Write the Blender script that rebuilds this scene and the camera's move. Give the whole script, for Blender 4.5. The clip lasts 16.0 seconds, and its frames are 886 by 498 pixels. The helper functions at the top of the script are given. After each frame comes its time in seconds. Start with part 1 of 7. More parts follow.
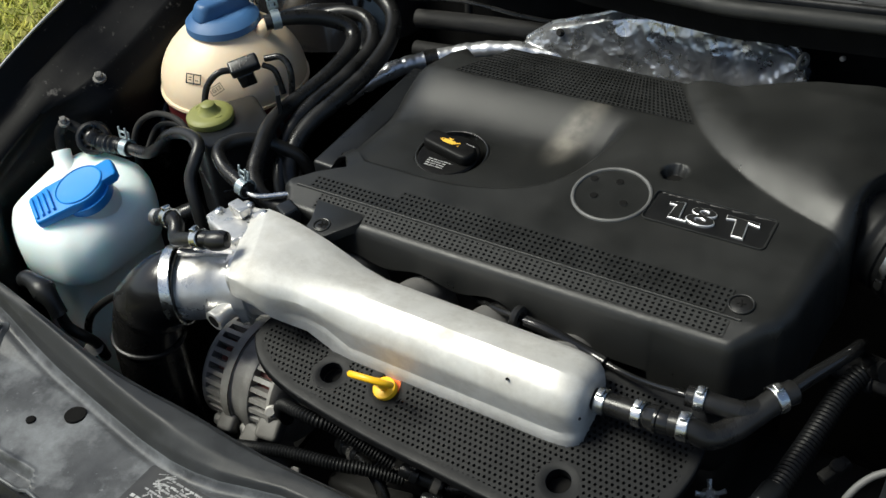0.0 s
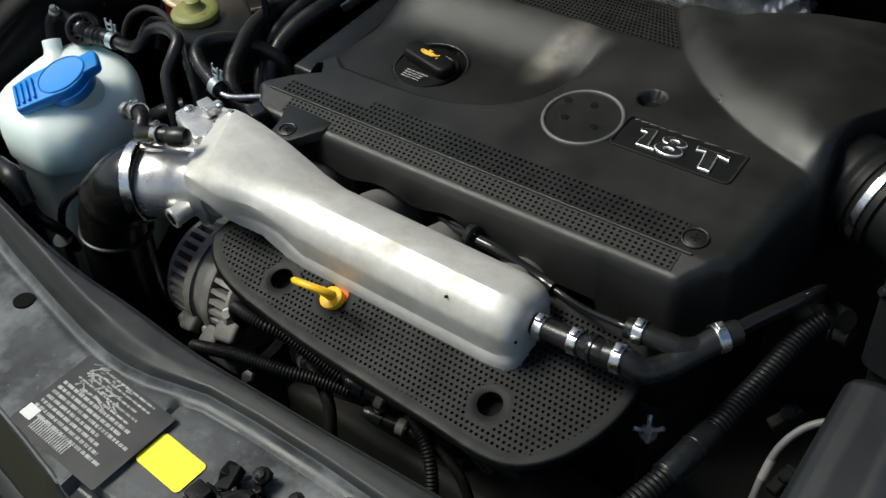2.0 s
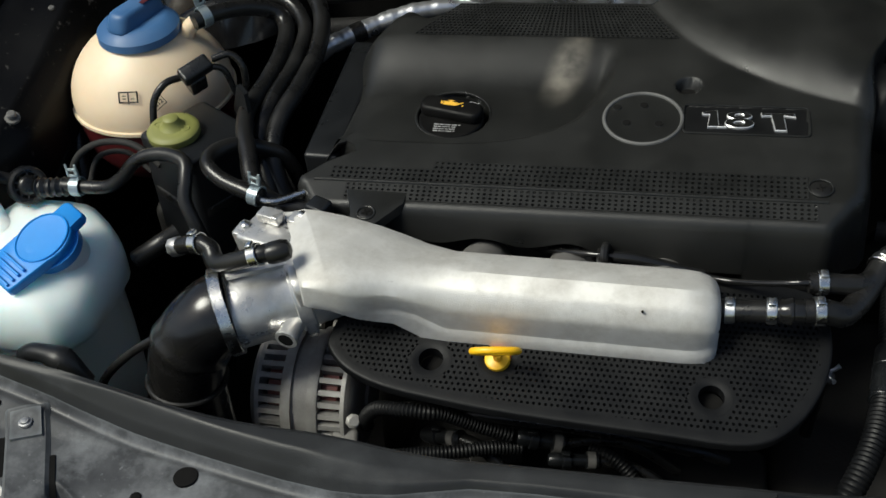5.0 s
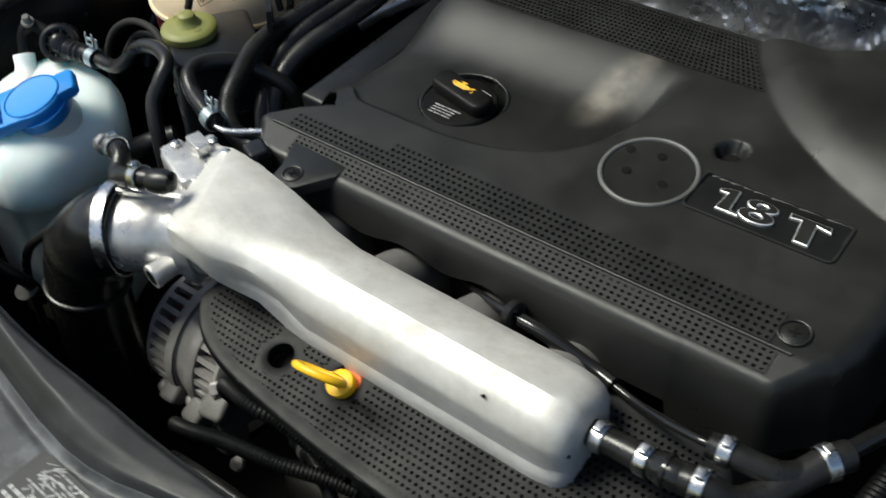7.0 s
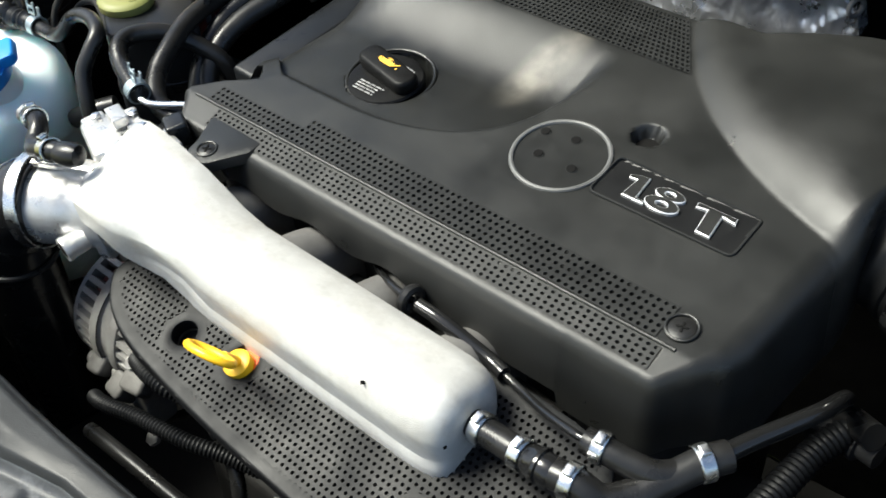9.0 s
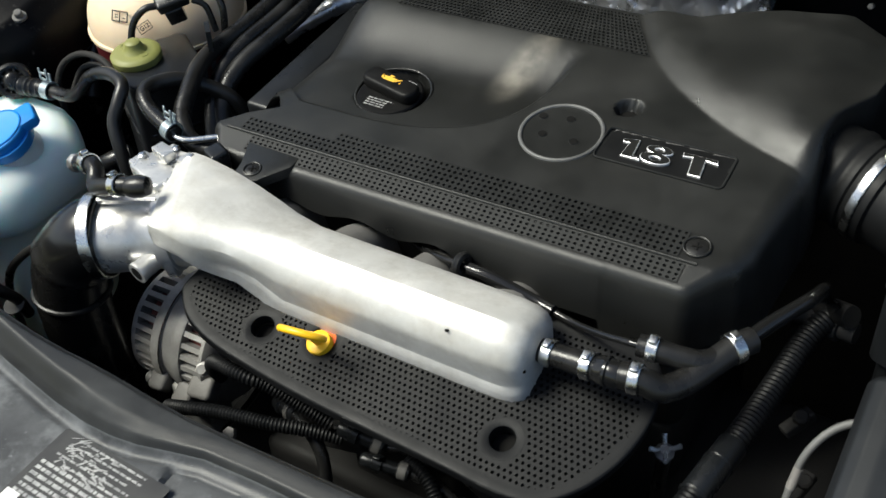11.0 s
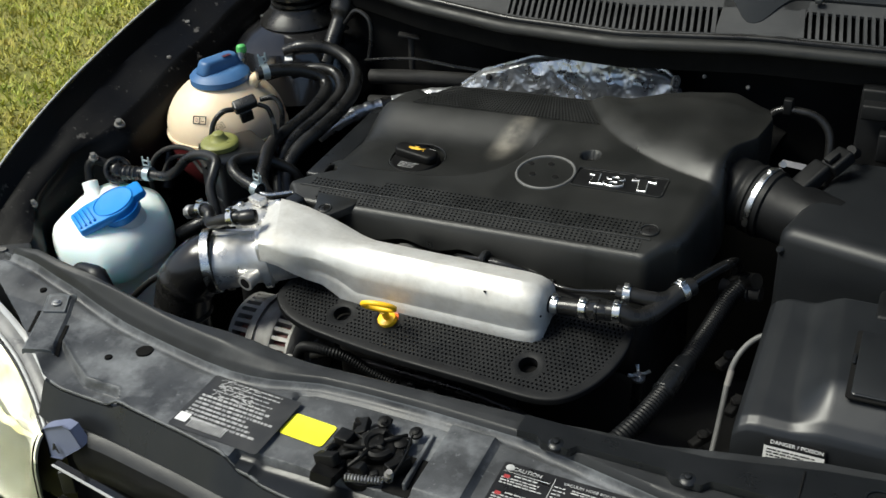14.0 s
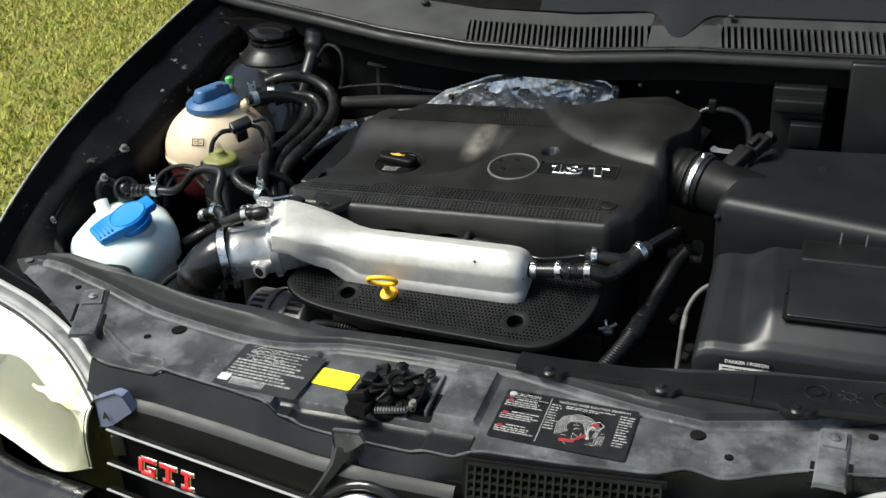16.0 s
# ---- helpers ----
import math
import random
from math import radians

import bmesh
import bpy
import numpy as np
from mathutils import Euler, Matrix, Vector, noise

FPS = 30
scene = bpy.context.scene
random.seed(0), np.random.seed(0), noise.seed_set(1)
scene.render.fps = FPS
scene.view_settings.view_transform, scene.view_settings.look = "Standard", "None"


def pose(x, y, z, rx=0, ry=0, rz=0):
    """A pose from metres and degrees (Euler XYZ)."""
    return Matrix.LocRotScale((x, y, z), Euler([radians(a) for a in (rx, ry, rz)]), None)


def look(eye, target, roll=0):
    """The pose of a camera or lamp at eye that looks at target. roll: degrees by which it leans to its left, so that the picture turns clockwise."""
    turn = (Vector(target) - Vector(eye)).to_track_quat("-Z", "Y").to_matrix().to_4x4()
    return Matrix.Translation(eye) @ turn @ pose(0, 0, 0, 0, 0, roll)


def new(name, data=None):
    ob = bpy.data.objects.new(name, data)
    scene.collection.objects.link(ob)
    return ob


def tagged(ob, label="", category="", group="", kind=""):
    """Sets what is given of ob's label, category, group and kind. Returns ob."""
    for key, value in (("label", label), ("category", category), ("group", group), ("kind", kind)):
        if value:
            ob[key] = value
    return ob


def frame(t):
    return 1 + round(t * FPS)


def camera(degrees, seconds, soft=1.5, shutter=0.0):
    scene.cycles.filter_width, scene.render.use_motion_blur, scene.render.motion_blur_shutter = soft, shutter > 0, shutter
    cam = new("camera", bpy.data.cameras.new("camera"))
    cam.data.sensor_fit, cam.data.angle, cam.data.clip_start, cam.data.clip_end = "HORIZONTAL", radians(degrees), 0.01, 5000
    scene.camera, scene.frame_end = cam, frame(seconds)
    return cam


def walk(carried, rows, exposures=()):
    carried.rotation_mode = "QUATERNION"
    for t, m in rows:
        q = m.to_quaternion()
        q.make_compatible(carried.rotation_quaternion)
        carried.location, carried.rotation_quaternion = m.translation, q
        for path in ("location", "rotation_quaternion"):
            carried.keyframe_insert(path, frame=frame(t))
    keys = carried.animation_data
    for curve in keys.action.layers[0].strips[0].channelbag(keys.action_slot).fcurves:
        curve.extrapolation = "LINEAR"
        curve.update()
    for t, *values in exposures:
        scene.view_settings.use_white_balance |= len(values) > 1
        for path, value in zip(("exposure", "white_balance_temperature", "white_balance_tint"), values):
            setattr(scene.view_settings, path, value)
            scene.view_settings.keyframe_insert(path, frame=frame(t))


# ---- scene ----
cam = camera(44.5, 16.0, shutter=0.5)
PATH = [
    (0, (0.339, -0.366, 1.427), (-0.557, 0.93, 0.194), -4.2),
    (0.5, (0.361, -0.343, 1.42), (-0.586, 0.92, 0.191), -3.5),
    (1, (0.407, -0.316, 1.405), (-0.634, 0.84, 0.149), -2.7),
    (1.5, (0.409, -0.323, 1.401), (-0.59, 0.83, 0.106), -2.4),
    (2, (0.413, -0.304, 1.397), (-0.538, 0.853, 0.071), -3.1),
    (2.5, (0.376, -0.319, 1.399), (-0.577, 0.842, 0.078), -3.9),
    (3, (0.188, -0.411, 1.416), (-0.479, 0.948, 0.109), -5.4),
    (3.5, (0.051, -0.486, 1.438), (-0.332, 0.996, 0.15), -2.3),
    (4, (-0.003, -0.477, 1.453), (-0.309, 0.997, 0.136), -4.9),
    (4.2, (0.002, -0.484, 1.444), (-0.32, 1.026, 0.17), -4.6),
    (6.3, (0.101, -0.332, 1.374), (-0.563, 0.976, 0.017), -4.7),
    (6.5, (0.174, -0.27, 1.366), (-0.596, 0.979, 0.007), -4.6),
    (7, (0.294, -0.194, 1.327), (-0.663, 0.966, 0.009), -1.6),
    (7.5, (0.358, -0.132, 1.31), (-0.634, 0.942, -0.054), -3.6),
    (8, (0.377, -0.109, 1.323), (-0.581, 1.004, -0.034), -2.7),
    (8.5, (0.374, -0.104, 1.324), (-0.608, 0.985, -0.036), -2.9),
    (9, (0.363, -0.111, 1.323), (-0.637, 0.958, -0.04), -2.6),
    (9.2, (0.362, -0.114, 1.325), (-0.653, 0.927, -0.049), -3.4),
    (11.3, (0.329, -0.378, 1.393), (-0.449, 0.953, 0.12), -3.5),
    (11.5, (0.32, -0.426, 1.405), (-0.425, 0.945, 0.153), -3.3),
    (12, (0.336, -0.516, 1.419), (-0.372, 0.945, 0.252), -4.4),
    (12.5, (0.365, -0.59, 1.425), (-0.327, 0.918, 0.307), -3.4),
    (13, (0.395, -0.653, 1.423), (-0.333, 0.888, 0.377), -2.9),
    (13.5, (0.419, -0.703, 1.42), (-0.338, 0.844, 0.404), -3.3),
    (14, (0.428, -0.736, 1.438), (-0.347, 0.805, 0.426), -2.8),
    (14.5, (0.431, -0.793, 1.439), (-0.354, 0.778, 0.482), -2.4),
    (15, (0.425, -0.869, 1.45), (-0.281, 0.742, 0.497), -3.2),
    (15.5, (0.426, -0.936, 1.448), (-0.243, 0.702, 0.516), -3.3),
    (16, (0.432, -0.984, 1.439), (-0.221, 0.676, 0.535), -3.2),
]
EXPOSURES = [
    (0.0, 0.55), (1.0, 0.65), (1.5, 0.48), (2.0, 0.27), (2.5, 0.25), (3.5, 0.2), (4.0, 0.17), (6.5, 0.3), (7.0, 0.48), (7.5, 0.52), (8.0, 1.0), (8.5, 1.3), (9.0, 1.42), (11.5, 0.6), (12.5, 0.52), (14.0, 0.65), (16.0, 0.80),
]
walk(cam, [(t, look(eye, target, roll)) for t, eye, target, roll in PATH], [(t, e, 6600, 4) for t, e in EXPOSURES])

# ---- light and sky ----
world = bpy.data.worlds.new("sky")
scene.world = world
world.use_nodes = True
_wn = world.node_tree.nodes
_sky = _wn.new("ShaderNodeTexSky")
_sky.sky_type = 'NISHITA'
_sky.sun_disc = False
SUN_EL, SUN_AZ = 54.0, 238.0
_sky.sun_elevation = radians(SUN_EL)
_sky.sun_rotation = radians(SUN_AZ)
_sky.dust_density = 2.2
_sky.air_density = 0.8
world.node_tree.links.new(_sky.outputs[0], _wn["Background"].inputs[0])
_wn["Background"].inputs[1].default_value = 0.09
sun = new("sun", bpy.data.lights.new("sun", 'SUN'))
sun.data.energy = 3.1
sun.data.angle = radians(24)
sun.data.color = (1.0, 0.98, 0.91)
_a, _e = radians(SUN_AZ), radians(SUN_EL)
_dir = Vector((math.sin(_a) * math.cos(_e), math.cos(_a) * math.cos(_e), math.sin(_e)))
sun.rotation_euler = _dir.to_track_quat('Z', 'Y').to_euler()

# ---- mesh helpers ----
V = Vector
ORIGIN = {}


class MB:
    """A small mesh builder: vertices and faces in world metres."""

    def __init__(self):
        self.v, self.f = [], []

    def add(self, vs, fs):
        n = len(self.v)
        self.v += [tuple(p) for p in vs]
        self.f += [tuple(i + n for i in q) for q in fs]
        return self

    def rings(self, rings, cap=True, closed=True):
        n = len(rings[0])
        vs = [p for r in rings for p in r]
        fs = []
        m = n if closed else n - 1
        for i in range(len(rings) - 1):
            for j in range(m):
                k = (j + 1) % n
                fs.append((i * n + j, i * n + k, (i + 1) * n + k, (i + 1) * n + j))
        if cap:
            fs.append(tuple(range(n - 1, -1, -1)))
            fs.append(tuple((len(rings) - 1) * n + j for j in range(n)))
        return self.add(vs, fs)

    def xform(self, m):
        self.v = [tuple(m @ V(p)) for p in self.v]
        return self

    def merge(self, other):
        return self.add(other.v, other.f)


def frame_of(axis):
    a = V(axis).normalized()
    h = V((0, 0, 1)) if abs(a.z) < 0.9 else V((1, 0, 0))
    u = a.cross(h).normalized()
    return a, u, a.cross(u)


def lathe(c, axis, profile, n=24, cap=True):
    """profile: (distance along the axis, radius)."""
    a, u, w = frame_of(axis)
    c = V(c)
    rr = [[c + a * d + (u * math.cos(2 * math.pi * j / n) + w * math.sin(2 * math.pi * j / n)) * r for j in range(n)] for d, r in profile]
    return MB().rings(rr, cap)


def cyl(a, b, r, n=20, bev=0.0):
    a, b = V(a), V(b)
    L = (b - a).length
    if bev:
        return lathe(a, b - a, [(0, r - bev), (bev * .3, r - bev * .3), (bev, r), (L - bev, r), (L - bev * .3, r - bev * .3), (L, r - bev)], n)
    return lathe(a, b - a, [(0, r), (L, r)], n)


def torus(c, axis, R, r, n=32, k=10, arc=1.0):
    a, u, w = frame_of(axis)
    rings = []
    for i in range(n + (0 if arc == 1.0 else 1)):
        t = 2 * math.pi * arc * i / n
        d = u * math.cos(t) + w * math.sin(t)
        rings.append([V(c) + d * (R + r * math.cos(2 * math.pi * j / k)) + a * r * math.sin(2 * math.pi * j / k) for j in range(k)])
    if arc == 1.0:
        rings.append(rings[0])
    return MB().rings(rings, cap=arc != 1.0)


def smooth_path(pts, per=8):
    p = [V(q) for q in pts]
    p = [p[0] * 2 - p[1]] + p + [p[-1] * 2 - p[-2]]
    out = []
    for i in range(1, len(p) - 2):
        for k in range(per):
            t = k / per
            a, b, c, d = p[i - 1], p[i], p[i + 1], p[i + 2]
            out.append(0.5 * ((2 * b) + (c - a) * t + (2 * a - 5 * b + 4 * c - d) * t * t + (3 * b - a - 3 * c + d) * t ** 3))
    out.append(p[-2])
    return out


def resample(path, step):
    out, acc = [path[0]], 0.0
    for a, b in zip(path, path[1:]):
        L = (b - a).length
        if L < 1e-9:
            continue
        d = step - acc
        while d <= L:
            out.append(a.lerp(b, d / L))
            d += step
        acc = L - (d - step)
    if (out[-1] - path[-1]).length > step * .3:
        out.append(path[-1])
    return out


def tube(pts, r, n=14, per=8, cap=True, raw=False):
    """A hose along points; r is a radius or a function of 0..1."""
    path = [V(q) for q in pts] if raw else smooth_path(pts, per)
    rings, prev = [], None
    for i, p in enumerate(path):
        t = (path[min(i + 1, len(path) - 1)] - path[max(i - 1, 0)]).normalized()
        if prev is None:
            _, u, _ = frame_of(t)
        else:
            u = (prev - t * prev.dot(t)).normalized()
        prev = u
        w = t.cross(u)
        q = r(i / (len(path) - 1)) if callable(r) else r
        rings.append([p + (u * math.cos(2 * math.pi * j / n) + w * math.sin(2 * math.pi * j / n)) * q for j in range(n)])
    return MB().rings(rings, cap)


def corrugated(pts, r, pitch=0.005, amp=0.0011, n=14):
    path = resample(smooth_path(pts, 16), pitch / 4)
    k = len(path) - 1
    wave = (0.0, 0.8, 1.0, 0.3)
    return tube(path, lambda t: r + amp * wave[round(t * k) % 4], n, raw=True)


def rrect(sx, sy, r, seg=4):
    r = min(r, sx / 2 - 1e-5, sy / 2 - 1e-5)
    pts = []
    for cx, cy, a0 in ((sx / 2 - r, sy / 2 - r, 0), (-sx / 2 + r, sy / 2 - r, 90), (-sx / 2 + r, -sy / 2 + r, 180), (sx / 2 - r, -sy / 2 + r, 270)):
        for k in range(seg + 1):
            a = radians(a0 + 90 * k / seg)
            pts.append((cx + r * math.cos(a), cy + r * math.sin(a)))
    return pts


def rbox(sx, sy, sz, r=0.004, rc=None, m=None, seg=3, taper=0.0):
    """A rounded box standing on z = 0, centred in x and y. rc: radius of its upright corners. taper: how much narrower its top is."""
    rc = rc or r
    rings = []
    prof = []
    for k in range(4):
        a = radians(90 * k / 3)
        prof.append((r - r * math.sin(a), r - r * math.cos(a)))
    lev = prof + [(i, sz - z) for i, z in reversed(prof)]
    for i, z in lev:
        t = 1 - taper * z / sz
        rings.append([V((x, y, z)) for x, y in rrect((sx - 2 * i) * t, (sy - 2 * i) * t, max(rc - i, 0.0005), seg)])
    b = MB().rings(rings)
    return b.xform(m) if m is not None else b


def at(x, y, z, rx=0, ry=0, rz=0):
    return pose(x, y, z, rx, ry, rz)


def prism(outline, z0, z1):
    a = [V((x, y, z0)) for x, y in outline]
    b = [V((x, y, z1)) for x, y in outline]
    return MB().rings([a, b])


def slab(fn, nu, nv, down):
    """A curved sheet with thickness: down is the offset of its under side."""
    d = V(down)
    top = [V(fn(i / nu, j / nv)) for j in range(nv + 1) for i in range(nu + 1)]
    w = nu + 1
    n = len(top)
    vs = top + [p + d for p in top]
    fs = []
    for j in range(nv):
        for i in range(nu):
            a = j * w + i
            fs.append((a, a + 1, a + w + 1, a + w))
            fs.append((n + a, n + a + w, n + a + w + 1, n + a + 1))
    edge = [i for i in range(w)] + [j * w + nu for j in range(1, nv + 1)] + [nv * w + i for i in range(nu - 1, -1, -1)] + [j * w for j in range(nv - 1, 0, -1)]
    for a, b in zip(edge, edge[1:] + edge[:1]):
        fs.append((b, a, n + a, n + b))
    return MB().add(vs, fs)


def to_mesh(name, mb, material, origin, angle=38):
    me = bpy.data.meshes.new(name)
    o = V(origin)
    me.from_pydata([tuple(V(p) - o) for p in mb.v], [], mb.f)
    me.validate()
    bm = bmesh.new()
    bm.from_mesh(me)
    bmesh.ops.remove_doubles(bm, verts=bm.verts, dist=2e-6)
    bmesh.ops.recalc_face_normals(bm, faces=bm.faces)
    bm.to_mesh(me)
    bm.free()
    me.polygons.foreach_set("use_smooth", [True] * len(me.polygons))
    me.set_sharp_from_angle(angle=radians(angle))
    me.materials.append(material)
    return me


def middle(mb):
    a = np.array(mb.v)
    c = (a.min(0) + a.max(0)) / 2
    return V((float(c[0]), float(c[1]), float(a.min(0)[2])))


def part(name, mb, material, parent, label="", angle=38):
    o = middle(mb)
    ob = new(name, to_mesh(name, mb, material, o, angle))
    ob.parent = parent
    ob.location = o - ORIGIN[parent]
    ORIGIN[ob] = o
    return tagged(ob, label)


def thing(name, loc, label, category, group="", kind=""):
    ob = new(name)
    ob.empty_display_size = 0.02
    ob.location = loc
    ORIGIN[ob] = V(loc)
    return tagged(ob, label, category, group, kind)


def solo(name, mb, material, label, category, group="", kind="", angle=38):
    o = middle(mb)
    ob = new(name, to_mesh(name, mb, material, o, angle))
    ob.location = o
    ORIGIN[ob] = o
    return tagged(ob, label, category, group, kind)


def lettering(body, size, m, depth=0.0004, bold=0.0):
    """Text as a mesh builder, lying in the x-y plane of m."""
    c = bpy.data.curves.new("text", 'FONT')
    c.body, c.size, c.extrude, c.offset = body, size, depth, bold
    c.align_x, c.align_y = 'CENTER', 'CENTER'
    c.resolution_u = 4
    tmp = bpy.data.objects.new("text", c)
    scene.collection.objects.link(tmp)
    bpy.context.view_layer.update()
    me = bpy.data.meshes.new_from_object(tmp.evaluated_get(bpy.context.evaluated_depsgraph_get()))
    b = MB().add([v.co for v in me.vertices], [tuple(p.vertices) for p in me.polygons])
    bpy.data.objects.remove(tmp)
    bpy.data.curves.remove(c)
    bpy.data.meshes.remove(me)
    return b.xform(m)


def smoothstep(a, b, x):
    t = min(1.0, max(0.0, (x - a) / (b - a)))
    return t * t * (3 - 2 * t)


def lerp(a, b, t):
    return a + (b - a) * t


def poly(xs, ys, x):
    """Piecewise-linear, eased value."""
    return float(np.interp(x, xs, ys))


# ---- materials ----
def mat(name, c1, c2, rough=0.5, metal=0.0, scale=30.0, fine=400.0, bump=0.15, rvar=0.12, dust=0.0, dust_c=(.35, .33, .30), contrast=0.25, spec=0.5, dscale=9.0, coat=0.0, dlo=.42, dhi=.72, speck=None, wear=None):
    """Two colours mixed by a broad noise, a fine grain in relief, uneven gloss, and patches of dust."""
    m = bpy.data.materials.new(name)
    m.use_nodes = True
    nt = m.node_tree
    N, L = nt.nodes, nt.links
    b = N["Principled BSDF"]
    tc = N.new("ShaderNodeTexCoord")
    geo = N.new("ShaderNodeNewGeometry")
    n1 = N.new("ShaderNodeTexNoise")
    n1.inputs["Scale"].default_value = scale
    n1.inputs["Detail"].default_value = 6
    n1.inputs["Roughness"].default_value = 0.6
    n2 = N.new("ShaderNodeTexNoise")
    n2.inputs["Scale"].default_value = fine
    n2.inputs["Detail"].default_value = 3
    for n in (n1, n2):
        L.new(geo.outputs["Position"], n.inputs["Vector"])
    ramp = N.new("ShaderNodeMapRange")
    ramp.inputs[1].default_value, ramp.inputs[2].default_value = 0.5 - contrast, 0.5 + contrast
    L.new(n1.outputs[0], ramp.inputs[0])
    mix = N.new("ShaderNodeMix")
    mix.data_type = 'RGBA'
    mix.inputs["A"].default_value, mix.inputs["B"].default_value = (*c1, 1), (*c2, 1)
    L.new(ramp.outputs[0], mix.inputs["Factor"])
    col = mix.outputs["Result"]
    rr = N.new("ShaderNodeMapRange")
    rr.inputs[1].default_value, rr.inputs[2].default_value = 0.3, 0.7
    rr.inputs[3].default_value, rr.inputs[4].default_value = max(0.02, rough - rvar), min(1, rough + rvar)
    L.new(n1.outputs[0], rr.inputs[0])
    rout = rr.outputs[0]
    if dust > 0:
        n3 = N.new("ShaderNodeTexNoise")
        n3.inputs["Scale"].default_value = dscale
        n3.inputs["Detail"].default_value = 9
        n3.inputs["Roughness"].default_value = 0.68
        L.new(geo.outputs["Position"], n3.inputs["Vector"])
        d = N.new("ShaderNodeMapRange")
        d.inputs[1].default_value, d.inputs[2].default_value = dlo, dhi
        d.inputs[3].default_value, d.inputs[4].default_value = 0, dust
        L.new(n3.outputs[0], d.inputs[0])
        mx = N.new("ShaderNodeMix")
        mx.data_type = 'RGBA'
        mx.inputs["B"].default_value = (*dust_c, 1)
        L.new(d.outputs[0], mx.inputs["Factor"])
        L.new(col, mx.inputs["A"])
        col = mx.outputs["Result"]
        ad = N.new("ShaderNodeMath")
        ad.operation = 'MULTIPLY_ADD'
        ad.inputs[1].default_value = 0.5
        L.new(d.outputs[0], ad.inputs[0])
        L.new(rout, ad.inputs[2])
        rout = ad.outputs[0]
    if speck:
        sc, lo, hi, sc_c, amt = speck
        n4 = N.new("ShaderNodeTexNoise")
        n4.inputs["Scale"].default_value = sc
        n4.inputs["Detail"].default_value = 4
        n4.inputs["Roughness"].default_value = 0.7
        L.new(geo.outputs["Position"], n4.inputs["Vector"])
        s4 = N.new("ShaderNodeMapRange")
        s4.inputs[1].default_value, s4.inputs[2].default_value = lo, hi
        s4.inputs[3].default_value, s4.inputs[4].default_value = 0, amt
        L.new(n4.outputs[0], s4.inputs[0])
        m4 = N.new("ShaderNodeMix")
        m4.data_type = 'RGBA'
        m4.inputs["B"].default_value = (*sc_c, 1)
        L.new(s4.outputs[0], m4.inputs["Factor"])
        L.new(col, m4.inputs["A"])
        col = m4.outputs["Result"]
    if wear:
        lo, hi, w_c = wear
        s5 = N.new("ShaderNodeMapRange")
        s5.inputs[1].default_value, s5.inputs[2].default_value = lo, hi
        s5.inputs[4].default_value = 0.8
        L.new(geo.outputs["Pointiness"], s5.inputs[0])
        m5 = N.new("ShaderNodeMix")
        m5.data_type = 'RGBA'
        m5.inputs["B"].default_value = (*w_c, 1)
        L.new(s5.outputs[0], m5.inputs["Factor"])
        L.new(col, m5.inputs["A"])
        col = m5.outputs["Result"]
    L.new(col, b.inputs["Base Color"])
    L.new(rout, b.inputs["Roughness"])
    b.inputs["Metallic"].default_value = metal
    b.inputs["Specular IOR Level"].default_value = spec
    b.inputs["Coat Weight"].default_value = coat
    b.inputs["Coat Roughness"].default_value = 0.08
    bp = N.new("ShaderNodeBump")
    bp.inputs["Strength"].default_value = bump
    bp.inputs["Distance"].default_value = 0.0006
    L.new(n2.outputs[0], bp.inputs["Height"])
    L.new(bp.outputs[0], b.inputs["Normal"])
    return m


M_COVER = mat("satin_black_plastic", (.0095, .0099, .0095), (.0145, .015, .0142), .37, fine=1500, bump=.35, scale=12, dust=.10, dust_c=(.08, .076, .07), dscale=14, spec=.42, speck=(220, .72, .80, (.07, .067, .06), .5))
M_LOCK = mat("greasy_black_steel", (.003, .003, .003), (.007, .0068, .0065), .46, scale=60, fine=500, bump=.4, spec=.16)
M_BRIGHT = mat("bright_chrome_edge", (.62, .62, .62), (.76, .76, .75), .25, .6, scale=40)
M_STRIP = mat("ribbed_black_plastic", (.009, .0093, .009), (.014, .0145, .014), .52, fine=900, bump=.2, spec=.32)
M_PLATE = mat("black_plate_plastic", (.0032, .0035, .0040), (.0060, .0064, .0071), .48, fine=900, bump=.25, dust=.05, dust_c=(.04, .039, .037), dscale=20, spec=.20)
M_SLAM = mat("weathered_grey_plastic", (.0282, .0294, .0311), (.083, .0860, .0905), .42, fine=900, bump=.28, scale=16, dust=.68, dust_c=(.240, .250, .262), dscale=12, contrast=.17, dlo=.48, dhi=.70, spec=.30, speck=(160, .64, .74, (.21, .22, .225), .7), wear=(.545, .62, (.135, .145, .152)))
M_BAND = mat("clean_grey_plastic", (.013, .0136, .0143), (.026, .0272, .0285), .46, fine=900, bump=.25, scale=14, dust=.30, dust_c=(.09, .095, .099), dscale=13, dlo=.52, dhi=.76, spec=.30)
M_RUBBER = mat("black_rubber", (.006, .006, .006), (.012, .012, .0118), .29, fine=700, bump=.2, dust=.18, dust_c=(.07, .066, .062), dscale=25, spec=.40)
M_GLOSSRUB = mat("glossy_black_rubber", (.006, .006, .006), (.011, .0107, .0105), .22, fine=300, bump=.1, dust=.05, dust_c=(.06, .056, .052), dscale=25)
M_DARK = mat("dark_grimy_metal", (.012, .0118, .0115), (.026, .025, .024), .65, scale=25, fine=250, bump=.5, dust=.25, dust_c=(.045, .042, .039), dscale=18, spec=.25)
M_PAINT = mat("black_car_paint", (.006, .006, .007), (.010, .010, .011), .18, scale=5, fine=80, bump=.02, dust=.12, dust_c=(.09, .085, .08), dscale=22, coat=.6)
